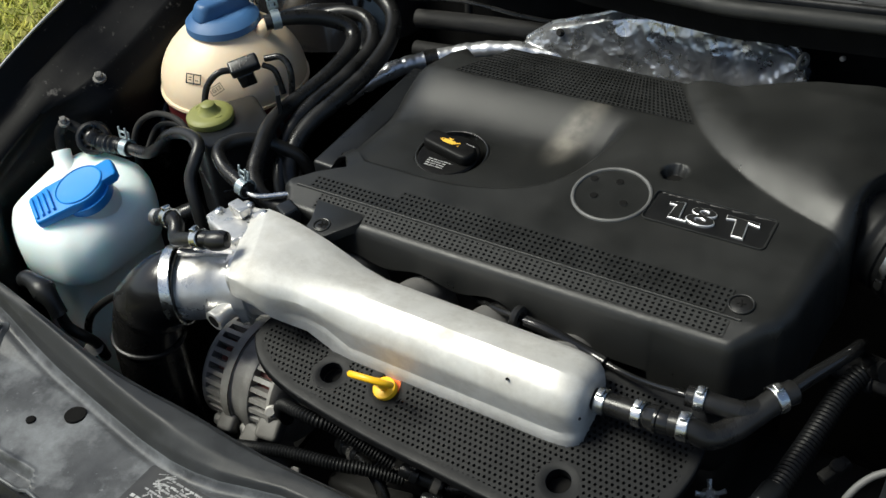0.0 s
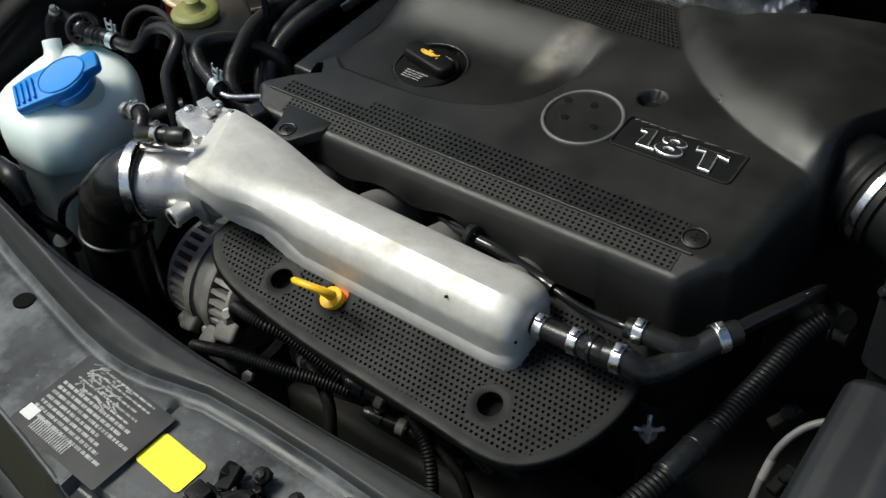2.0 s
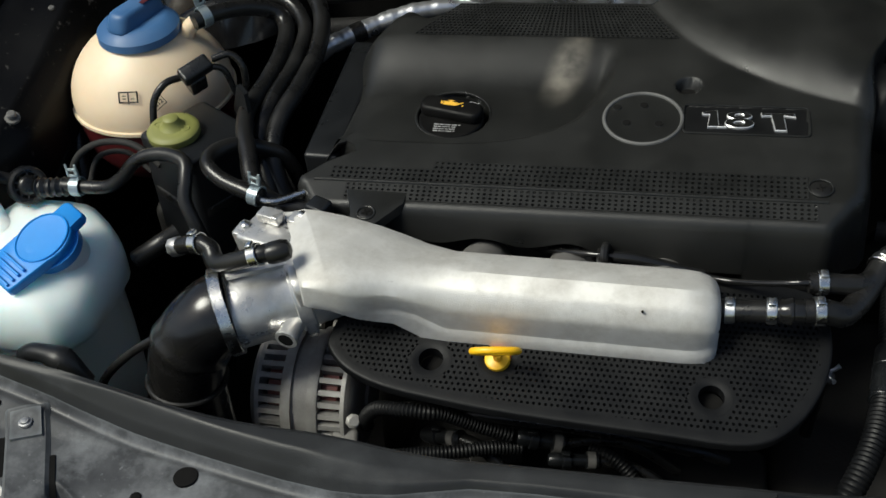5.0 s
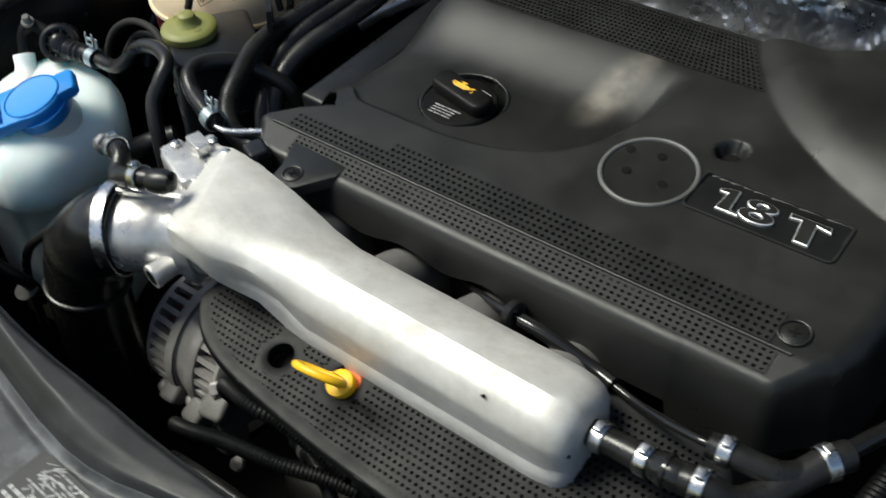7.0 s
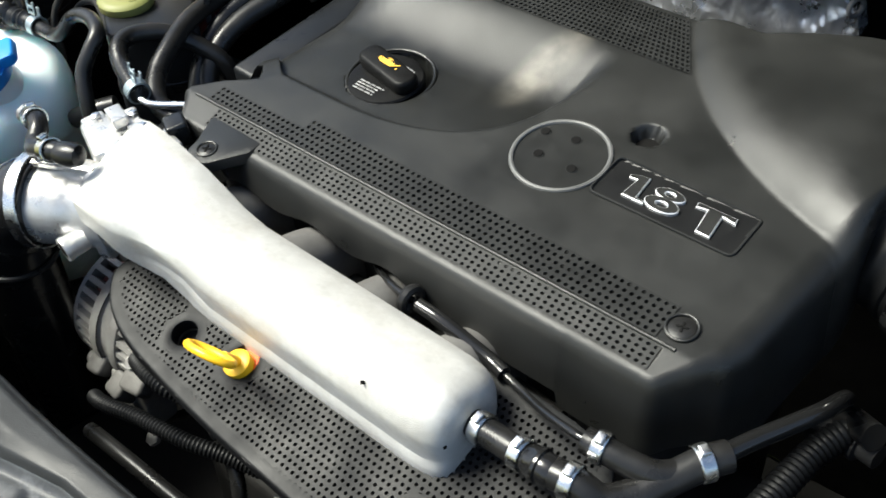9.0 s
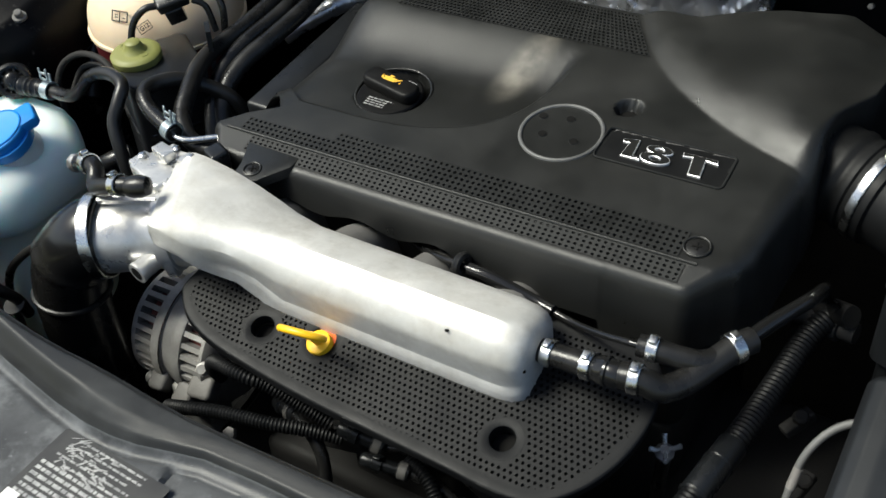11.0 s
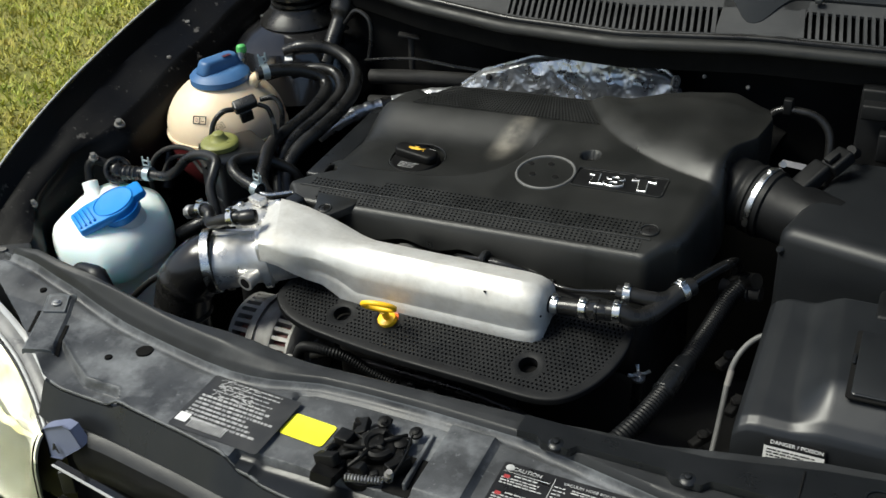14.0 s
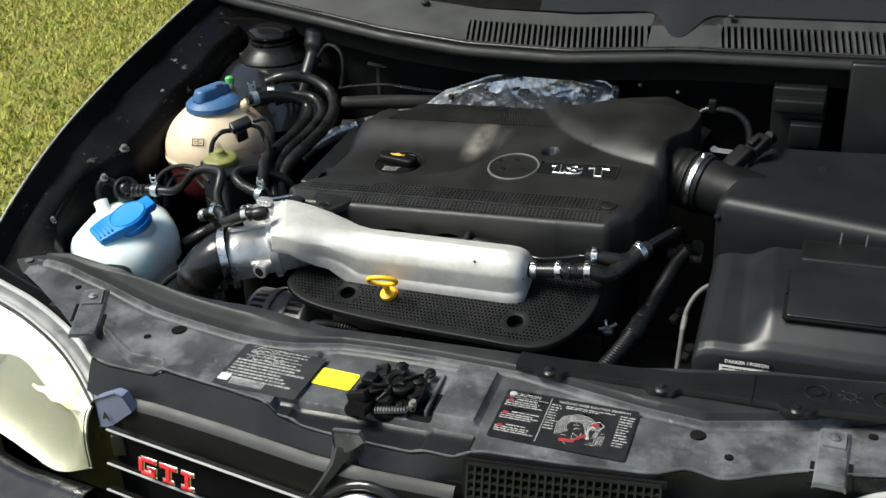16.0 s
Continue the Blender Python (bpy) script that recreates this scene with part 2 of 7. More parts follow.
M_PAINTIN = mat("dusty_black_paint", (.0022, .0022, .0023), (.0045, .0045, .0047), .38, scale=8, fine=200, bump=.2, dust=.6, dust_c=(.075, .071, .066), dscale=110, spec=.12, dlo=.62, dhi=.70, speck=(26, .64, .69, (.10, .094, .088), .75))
M_CAST = mat("sand_cast_aluminium", (.58, .568, .535), (.72, .708, .675), .46, .35, scale=34, fine=1100, bump=.5, rvar=.08, dust=.55, dust_c=(.36, .335, .295), dscale=30, speck=(70, .70, .80, (.12, .105, .09), .6))
M_MACHINED = mat("machined_aluminium", (.58, .57, .545), (.76, .75, .73), .30, .72, scale=45, fine=500, bump=.3, dust=.45, dust_c=(.27, .245, .215), dscale=30)
M_STEEL = mat("bright_zinc_steel", (.62, .62, .60), (.78, .78, .76), .26, 1.0, scale=60, fine=800, bump=.1)
M_DULLSTEEL = mat("dull_grey_steel", (.30, .30, .31), (.42, .42, .42), .42, .9, scale=40, fine=600, bump=.2, dust=.3, dust_c=(.2, .19, .18))
M_ALT = mat("oxidised_aluminium", (.16, .155, .15), (.27, .26, .25), .55, .4, scale=40, fine=500, bump=.5, dust=.55, dust_c=(.20, .18, .16), dscale=30)
M_BELL = mat("cast_aluminium_housing", (.27, .265, .255), (.42, .412, .395), .5, .45, scale=40, fine=500, bump=.5, dust=.5, dust_c=(.20, .18, .155), dscale=30)
M_DUCT = mat("dull_black_moulding", (.0035, .0037, .0040), (.0065, .0068, .0072), .50, scale=20, fine=900, bump=.2, spec=.20, dust=.10, dust_c=(.03, .03, .03))
M_TAG = mat("dull_grey_film", (.10, .10, .11), (.15, .15, .16), .4, scale=40)
M_RUNNER = mat("grimy_cast_runner", (.10, .097, .092), (.18, .174, .165), .6, .2, scale=30, fine=500, bump=.4, dust=.4, dust_c=(.06, .055, .05), dscale=20)
M_CLIP = mat("blue_zinc_spring_steel", (.28, .34, .37), (.40, .46, .48), .36, .6, scale=60, fine=600, bump=.1)
M_COPPER = mat("copper_windings", (.07, .012, .010), (.13, .03, .025), .5, .2, scale=60)
M_CHROME = mat("polished_chrome", (.82, .82, .83), (.90, .90, .90), .12, 1.0, scale=40, fine=300, bump=.02, rvar=.04)
M_YELLOW = mat("yellow_plastic", (.90, .48, .01), (.95, .55, .02), .38, scale=30, fine=400, bump=.05)
M_ORANGE = mat("orange_plastic", (.80, .10, .01), (.88, .16, .01), .42, scale=30)
M_STICKER = mat("yellow_paper_sticker", (.88, .80, .02), (.92, .86, .05), .55, scale=20, fine=300, bump=.05)
M_WASHER = mat("pale_blue_polythene", (.74, .89, .90), (.84, .95, .945), .42, scale=9, fine=200, bump=.08, dust=.10, dust_c=(.42, .46, .42), dscale=18)
M_WASHER.node_tree.nodes["Principled BSDF"].inputs["Subsurface Weight"].default_value = .65
M_WASHER.node_tree.nodes["Principled BSDF"].inputs["Subsurface Radius"].default_value = (.020, .030, .034)
M_WASHER.node_tree.nodes["Principled BSDF"].inputs["Subsurface Scale"].default_value = 1.0
M_TANK = mat("yellowed_polythene", (.72, .56, .38), (.82, .68, .50), .40, scale=8, fine=200, bump=.06, dust=.25, dust_c=(.62, .42, .24), dscale=10)
M_TANK.node_tree.nodes["Principled BSDF"].inputs["Subsurface Weight"].default_value = .3
M_TANK.node_tree.nodes["Principled BSDF"].inputs["Subsurface Radius"].default_value = (.012, .008, .005)
M_TANK.node_tree.nodes["Principled BSDF"].inputs["Subsurface Scale"].default_value = .6
M_COOLANT = mat("red_coolant_in_plastic", (.06, .008, .010), (.10, .014, .015), .4, scale=12)
M_BLUE = mat("bright_blue_plastic", (.005, .20, .62), (.01, .26, .72), .42, scale=16, fine=300, bump=.08, dust=.12, dust_c=(.05, .16, .38), dscale=40)
M_DULLBLUE = mat("dull_blue_plastic", (.03, .10, .24), (.05, .14, .30), .5, scale=16, fine=300, bump=.1, dust=.3, dust_c=(.10, .17, .28), dscale=30)
M_OLIVE = mat("olive_green_plastic", (.16, .168, .040), (.24, .244, .072), .5, scale=30, fine=300, bump=.1, dust=.3, dust_c=(.25, .23, .11), dscale=40)
M_GREEN = mat("green_plastic", (.08, .42, .10), (.12, .50, .14), .45, scale=30)
M_FOIL = mat("crumpled_foil", (.52, .535, .55), (.70, .705, .715), .31, .85, scale=25, fine=220, bump=.3, rvar=.12)
# pale colour for a sun glint on black paint
M_EDGE = mat("pale_glint_edge", (.40, .39, .37), (.56, .55, .52), .4, scale=60, contrast=.15)
M_GREYRING = mat("pale_worn_ring", (.075, .075, .073), (.13, .13, .126), .5, scale=40)
M_BLACKGLOSS = mat("gloss_black_plastic", (.008, .008, .008), (.012, .012, .012), .12, scale=20, fine=300, bump=.02)
M_WORN = mat("rubbed_label_film", (.018, .018, .018), (.034, .034, .034), .45, scale=30, fine=200, bump=.05)
M_RIM = mat("clear_lens_rim", (.30, .305, .31), (.50, .50, .495), .16, scale=14, fine=200, bump=.05, dust=.3, dust_c=(.35, .34, .32), dscale=20)
# lower half of the headlamp bowl, darkened where it mirrors no sky
M_REFL_DIM = mat("olive_dimmed_reflector", (.13, .135, .10), (.21, .212, .165), .3, .3, scale=10, fine=90, bump=.1)
M_LABEL = mat("black_label_film", (.010, .010, .011), (.018, .018, .019), .35, scale=30, fine=200, bump=.05)
M_LABELRED = mat("dull_red_print", (.24, .02, .025), (.32, .035, .035), .5, scale=40)
M_PRINT = mat("pale_label_print", (.34, .34, .33), (.50, .50, .49), .55, scale=90, contrast=.12)
M_WHITE = mat("white_print", (.62, .62, .60), (.74, .74, .72), .55, scale=60)
M_GREYPRINT = mat("grey_worn_print", (.20, .20, .20), (.38, .38, .37), .55, scale=120, contrast=.1)
M_RED = mat("red_enamel", (.55, .02, .03), (.66, .03, .04), .3, scale=30)
M_GOLD = mat("amber_print", (.80, .42, .04), (.86, .50, .06), .5, scale=40)
M_BOX = mat("grained_black_plastic", (.006, .0068, .0076), (.0105, .0115, .013), .32, fine=1600, bump=.22, scale=10, dust=.12, dust_c=(.05, .05, .051), dscale=12, spec=.38)
M_LID = mat("smooth_black_polypropylene", (.0070, .0080, .0092), (.0115, .0128, .0145), .37, fine=1600, bump=.12, scale=8, dust=.10, dust_c=(.05, .05, .05), dscale=14, rvar=.05, spec=.50)
M_AIRLID = mat("satin_black_lid_plastic", (.0062, .0070, .0080), (.0100, .0112, .0126), .43, fine=1600, bump=.12, scale=8, dust=.10, dust_c=(.04, .041, .043), dscale=14, rvar=.05, spec=.34)
M_COWL = mat("faded_grey_plastic", (.015, .0162, .018), (.027, .0285, .031), .52, fine=900, bump=.3, scale=9, dust=.32, dust_c=(.095, .095, .094), dscale=12)
M_GRASSG = mat("lawn_soil", (.125, .145, .022), (.235, .225, .050), .95, scale=9, fine=70, bump=.8, dust=.5, dust_c=(.26, .19, .09), dscale=6, contrast=.14)
M_GRASS = mat("grass_blades", (.21, .285, .028), (.50, .49, .080), .7, scale=16, fine=200, bump=.1, dust=.8, dust_c=(.46, .33, .13), dscale=5, contrast=.12)
M_GLASS = mat("tinted_windscreen", (.02, .022, .025), (.02, .022, .025), .05, scale=3, fine=50, bump=.0, rvar=.01)
M_REFL = mat("headlight_reflector", (.60, .59, .50), (.72, .71, .62), .30, .4, scale=12, fine=90, bump=.1, dust=.8, dust_c=(.55, .47, .16), dscale=14, dlo=.50, dhi=.68)
M_AMBER = mat("aged_amber_reflector", (.60, .54, .26), (.72, .68, .44), .3, .2, scale=40, contrast=.12)
M_HAZE = mat("hazy_grey_lens_band", (.06, .062, .064), (.20, .20, .197), .3, scale=18, fine=200, bump=.1, dust=.5, dust_c=(.30, .29, .27), dscale=22)
M_LENS = bpy.data.materials.new("hazy_clear_lens")
M_LENS.use_nodes = True
_b = M_LENS.node_tree.nodes["Principled BSDF"]
_b.inputs["Base Color"].default_value = (.93, .94, .90, 1)
_b.inputs["Transmission Weight"].default_value = 1.0
_b.inputs["Roughness"].default_value = 0.12
_b.inputs["IOR"].default_value = 1.25
_nz = M_LENS.node_tree.nodes.new("ShaderNodeTexNoise")
_nz.inputs["Scale"].default_value = 7
_mr = M_LENS.node_tree.nodes.new("ShaderNodeMapRange")
_mr.inputs[3].default_value, _mr.inputs[4].default_value = .0, .14
M_LENS.node_tree.links.new(_nz.outputs[0], _mr.inputs[0])
M_LENS.node_tree.links.new(_mr.outputs[0], _b.inputs["Roughness"])
# glossless black that stands in for shade in holes, hollows and deep places
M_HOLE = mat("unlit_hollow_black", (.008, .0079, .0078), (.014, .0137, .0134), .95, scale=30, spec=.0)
M_BLUEPAINT = mat("worn_blue_paint", (.10, .12, .20), (.17, .19, .28), .35, scale=20, dust=.3, dust_c=(.16, .17, .22))

# ---- ground ----
rng = np.random.default_rng(7)


def lawn():
    solo("ground", slab(lambda u, v: (lerp(-60, 60, u), lerp(-60, 60, v), 0.0), 24, 24, (0, 0, -.2)), M_GRASSG, "patchy short lawn under the parked car", "lawn", kind="structure")
    n = 190000
    x = -0.95 - rng.random(n) ** 1.3 * 6.0
    y = rng.uniform(-.6, 7.5, n)
    # thinner growth round the rest of the car
    x2, y2 = rng.uniform(-8, 7, 120000), rng.uniform(-6, 9, 120000)
    clear = (np.abs(x2) > .9) | (y2 < -.35) | (y2 > 4.2)
    x, y = np.concatenate([x, x2[clear]]), np.concatenate([y, y2[clear]])
    n = len(x)
    thin = np.sin(x * 2.1 + 1.3 * np.sin(y * 1.7)) * np.sin(y * 2.6 + x) + rng.random(n)
    keep = thin > -0.25
    x, y = x[keep], y[keep]
    n = len(x)
    a = rng.uniform(0, 2 * np.pi, n)
    h = rng.uniform(.012, .042, n)
    w = rng.uniform(.002, .0070, n)
    lean = rng.uniform(-.038, .038, (n, 2))
    v = np.zeros((n, 3, 3))
    v[:, 0] = np.stack([x - np.cos(a) * w, y - np.sin(a) * w, np.zeros(n) - .002], 1)
    v[:, 1] = np.stack([x + np.cos(a) * w, y + np.sin(a) * w, np.zeros(n) - .002], 1)
    v[:, 2] = np.stack([x + lean[:, 0], y + lean[:, 1], h], 1)
    me = bpy.data.meshes.new("grass")
    me.from_pydata(v.reshape(-1, 3).tolist(), [], np.arange(3 * n).reshape(-1, 3).tolist())
    me.materials.append(M_GRASS)
    tagged(new("grass", me), "short green and straw-coloured grass on the lawn", "grass", kind="stuff")


lawn()

# ---- body of the car ----
EDGE_Y = (-.02, .05, .153, .307, .473, .74, .95, 1.2)
EDGE_Z = (.700, .737, .788, .856, .905, .963, .99, 1.01)


def edge_z(y):
    return poly(EDGE_Y, EDGE_Z, y)


def notch(y):
    """Outward dent of the inner wing beside the screenwash bottle."""
    return .052 * math.exp(-((y - .25) / .075) ** 4)


def wing(side, name):
    t = thing(name, (side * .74, .5, 0), "black painted front wing with a dusty inner flange", "car wing")

    def skin(u, v):
        y = lerp(-.02, 1.15, u)
        z = edge_z(y)
        k = v * 6
        xs = (.722, .728, .738, .755, .785, .80, .80)
        zs = (z, z - .007, z - .04, z - .11, z - .22, z - .36, .25)
        return (side * (poly(range(7), xs, k) - .02 * smoothstep(.25, -.02, y)), y, poly(range(7), zs, k))
    part("outer_skin", slab(skin, 40, 24, (-side * .004, 0, -.001)), M_PAINT, t, "gloss black outer skin")

    def flange(u, v):
        y = lerp(-.02, 1.15, u)
        z = edge_z(y)
        k = v * 6
        xs = (.7165, .712, .702, .668, .640, .622, .612)
        zs = (z - .0005, z - .008, z - .032, z - .044, z - .052, z - .075, z - .13)
        wob = .002 * math.sin(y * 40) * (k > 2)
        dent = notch(y) * smoothstep(2.5, 5, k)
        return (side * (poly(range(7), xs, k) + dent - .02 * smoothstep(.25, -.02, y)), y, poly(range(7), zs, k) + wob)
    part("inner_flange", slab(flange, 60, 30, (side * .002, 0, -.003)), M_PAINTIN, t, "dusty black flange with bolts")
    # pale bead stands in for the sun glint along the wing edge
    part("edge_bead", tube([(side * (.719 - .02 * smoothstep(.25, -.02, y)), y, edge_z(y) + .001) for y in np.linspace(-.02, 1.15, 14)], .0014, 8), M_EDGE, t, "wing edge bead, painted pale for its sun glint")
    for y, dx, r in ((.345, .683, .0065), (.36, .638, .008), (.292, .633, .0065), (.60, .682, .0065), (.51, .655, .006), (.2, .668, .005)):
        z = edge_z(y) - (.047 if dx > .66 else .052)
        b = part("bolt", lathe((side * dx, y, z - .002), (-side * .25, -.25, 1), [(0, r), (.003, r), (.0035, r * .62), (.009, r * .6), (.010, r * .45)], 12), M_RUNNER, t, "dull zinc bolt with washer")
    return t


wing(-1, "wing")
wing(1, "wing")


def inner_wall(side):
    def f(u, v):
        y = lerp(-.05, 1.0, u)
        z0 = edge_z(y) - .125
        return (side * max(.613 + notch(y), lerp(.613, .66, smoothstep(0, 1, v))) + .006 * math.sin(y * 23 + v * 6), y, lerp(z0, .22, v))
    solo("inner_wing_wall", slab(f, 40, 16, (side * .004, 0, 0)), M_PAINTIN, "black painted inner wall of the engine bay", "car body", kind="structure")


inner_wall(-1)
inner_wall(1)

# bulkhead takes the unlit black: its shade is put into the colour
solo("bulkhead", slab(lambda u, v: (lerp(-.72, .72, u), .745 + .02 * math.sin(u * 17) * v, lerp(.2, .925, v)), 40, 16, (0, .006, 0)), M_HOLE, "bulkhead behind the engine, coloured black for the shade there", "car body", kind="structure")
solo("undertray", slab(lambda u, v: (lerp(-.72, .72, u), lerp(-.15, .75, v), .2 + .01 * math.sin(u * 30) * math.sin(v * 20)), 30, 20, (0, 0, -.005)), M_DARK, "grimy black undertray below the engine", "car body", kind="structure")
solo("fan_shroud", slab(lambda u, v: (lerp(-.55, .62, u), poly((-.55, -.45, -.25, .62), (.06, .05, .022, .025), lerp(-.55, .62, u)) - .004 * math.sin(v * 9), lerp(.22, .728, v)), 30, 8, (0, -.03, 0)), M_DARK, "black radiator fan shroud behind the lock panel", "fan shroud")


def tower():
    t = thing("strut_tower", (-.565, .725, .6), "black suspension tower with a round rubber cap", "suspension tower")

    def dome(u, v):
        a = 2 * math.pi * u
        r = (.018, .05, .060, .09, .125, .15)[min(5, int(v * 5 + .001))]
        z = (.874, .872, .868, .862, .846, .77)[min(5, int(v * 5 + .001))]
        return (-.565 + r * math.cos(a), .735 + r * math.sin(a), z)
    part("turret", MB().rings([[dome(j / 36, k / 5) for j in range(36)] for k in range(6)]), M_PAINT, t, "gloss black turret")
    c = (-.553, .728, .868)
    part("rubber_bump", lathe(c, (0, 0, 1), [(0, .066), (.008, .062), (.018, .050), (.026, .046), (.028, .040), (.030, .044), (.034, .044), (.036, .034), (.040, .034)], 28), M_RUBBER, t, "black rubber mount")
    part("cap", lathe((c[0], c[1], c[2] + .038), (0, 0, 1), [(0, .040), (.003, .0445), (.009, .0450), (.015, .042), (.019, .030), (.0205, .015), (.021, .001)], 28), M_BLACKGLOSS, t, "domed black plastic cap")
    part("nut", cyl((-.603, .700, .866), (-.603, .700, .878), .007, 6), M_STEEL, t)


tower()


# ---- scuttle and windscreen ----
LIP_X = (-.75, -.64, -.45, -.3, -.15, .02, .2, .5, .75)
LIP_Y = (.83, .78, .71, .665, .648, .640, .655, .665, .70)
LIP_Z = (.955, .952, .946, .936, .925, .924, .932, .931, .938)


def lip(x, dy=0.0, dz=0.0):
    return V((x, poly(LIP_X, LIP_Y, x) + dy, poly(LIP_X, LIP_Z, x) + dz))


def scuttle():
    t = thing("scuttle_panel", (0, .7, .95), "faded grey plastic scuttle panel with slotted air grilles", "scuttle panel")
    xs = np.linspace(-.74, .74, 60)
    path = [lip(x) for x in xs]
    path = smooth_path(path, 2)
    prof = ((.005, .006), (.000, .007), (-.005, .005), (-.008, .001), (-.0095, -.003), (-.0095, -.006), (-.008, -.0085), (-.005, -.009), (-.001, -.007), (.004, -.003))
    part("front_flange", MB().rings([[p + V((0, dy, dz)) for dy, dz in prof] for p in path]), M_STRIP, t, "grey rounded front flange of the panel", 60)
    part("seal_channel", slab(lambda u, v: tuple(lip(lerp(-.74, .74, u), .006 + .016 * v, .009 - .006 * v - .006 * math.sin(v * math.pi))), 60, 6, (0, .001, -.004)), M_COWL, t, "grey channel behind the seal")
    part("second_bead", tube(smooth_path([lip(x, .015, .006) for x in xs], 2), .0042, 10, raw=True), M_RUBBER, t, "thin second bead of the seal")
    # face under the flange, its shade given as black colour
    part("lower_lip", slab(lambda u, v: tuple(lip(lerp(-.74, .74, u), .010 * v, -.006 - .035 * v)), 60, 3, (0, .003, 0)), M_HOLE, t)

    def plain(x0, x1, v0, v1, nu, nv):
        def f(u, v):
            k = lerp(v0, v1, v)
            return tuple(lip(lerp(x0, x1, u), .022 + .075 * k, .003 + .040 * k))
        return slab(f, nu, nv, (0, .001, -.004))
    part("panel", plain(-.74, -.165, 0, 1, 24, 6), M_COWL, t, "plain grey end of the panel")
    part("panel", plain(.140, .25, 0, 1, 8, 6), M_COWL, t, "plain grey middle of the panel")
    part("panel", plain(-.165, .74, .66, 1.0, 40, 2), M_COWL, t)
    part("panel", plain(-.165, .74, 0, .10, 40, 2), M_COWL, t)
    part("panel", plain(.56, .74, .1, .66, 8, 4), M_COWL, t)
    # floor coloured black so the slots look shaded through
    part("grille_floor", slab(lambda u, v: tuple(lip(lerp(-.17, .60, u), .015 + .085 * v, -.016 + .035 * v)), 40, 10, (0, .001, -.004)), M_HOLE, t, "floor under the slots, coloured black for its shade")
    n = 0
    for x0, x1 in ((-.163, .138), (.252, .558)):
        k = round((x1 - x0) / .0098)
        for i in range(k + 1):
            x = lerp(x0, x1, i / k)
            a, b = lip(x, .0290, .0066), lip(x - .008, .0745, .0309)
            wv = .0042 if i not in (0, k) else .006
            s = MB().rings([[a + V((-wv / 2, 0, -.010)), a + V((wv / 2, 0, -.010)), a + V((wv / 2, 0, .001)), a + V((-wv / 2, 0, .001))],
                            [b + V((-wv / 2, 0, -.010)), b + V((wv / 2, 0, -.010)), b + V((wv / 2, 0, .001)), b + V((-wv / 2, 0, .001))]])
            part("slat", s, M_COWL, t)
            n += 1
    # dark moulded cover along the foot of the windscreen, with a dip over the wiper spindle

    def foot(u, v):
        x = lerp(-.05, .74, u)
        dip = math.exp(-abs((x - .184) / .030) ** 2.4)
        side = smoothstep(.10, .26, x)
        y0 = lerp(.098, .087, side) - .046 * dip
        z0 = lerp(.047, .0425, side) - .028 * dip
        return tuple(lip(x, lerp(y0, .26, v), lerp(z0, .135, v) + .012 * math.sin(v * math.pi)))
    part("spindle_cover", slab(foot, 90, 10, (0, .002, -.005)), M_GLASS, t, "smooth dark blue-black cover dipping over the wiper spindle")
    part("clip", rbox(.012, .010, .006, .0015, m=at(-.255, .745, .971)), M_RUBBER, t)
    part("clip", rbox(.010, .010, .006, .0015, m=at(.262, .736, .972)), M_COWL, t)
    return t


scuttle()
solo("cowl_filler", slab(lambda u, v: (lerp(-.74, .74, u), lerp(.80, 1.30, v), lerp(.955, 1.14, v)), 10, 4, (0, 0, -.004)), M_HOLE, "dark body panel below the windscreen", "car body", kind="structure")
solo("windscreen", slab(lambda u, v: (lerp(-.66, .66, u), lerp(.84, 1.75, v) + .12 * (2 * u - 1) ** 2, lerp(1.0, 1.42, v)), 20, 10, (0, .003, -.005)), M_GLASS, "dark reflecting windscreen rising from the scuttle", "windscreen")


# ---- raised bonnet, which shades the bay ----
def bonnet():
    t = thing("bonnet", (0, .84, 1.0), "raised black bonnet over the engine bay", "bonnet")

    def f(u, v):
        x = lerp(-.70, .70, u)
        s = v * .98
        bow = .05 * (1 - (2 * u - 1) ** 2)
        a = radians(74)
        return (x * (1 - .06 * v), .86 - s * math.cos(a) + bow * math.sin(a), 1.0 + s * math.sin(a) + bow * math.cos(a))
    part("panel", slab(f, 24, 16, (0, .012, .009)), M_DARK, t)


bonnet()


# ---- lock panel across the nose ----
FR_X = (-.62, -.60, -.56, -.50, -.45, -.415, -.385, -.350, -.312, -.300, -.20, -.136, -.07, 0, .05, .11, .21, .305, .322, .34, .368, .404, .444, .48, .53, .62)
FR_Y = (.070, .050, .030, -.006, -.040, -.064, -.072, -.074, -.075, -.076, -.092, -.104, -.115, -.120, -.121, -.121, -.114, -.103, -.088, -.088, -.094, -.076, -.058, -.054, -.044, -.01)
RE_X = (-.62, -.605, -.58, -.54, -.50, -.46, -.42, -.38, -.34, -.300, -.260, -.220, -.174, -.118, .016, .122, .25, .39, .49, .62)
RE_Y = (.062, .066, .080, .078, .070, .064, .058, .053, .048, .044, .041, .040, .040, .042, .044, .048, .055, .09, .10, .122)
GR_X = (-.62, -.54, -.50, -.46, -.42, -.38, -.34, -.29, -.245, -.205, -.180, -.155, -.131, -.10, -.05, .02, .12, .27, .337, .443, .62)
GR_Y = (.082, .069, .059, .051, .041, .032, .0245, .0145, .006, .001, .001, .004, .010, .017, .019, .019, .016, -.010, -.016, .014, .09)


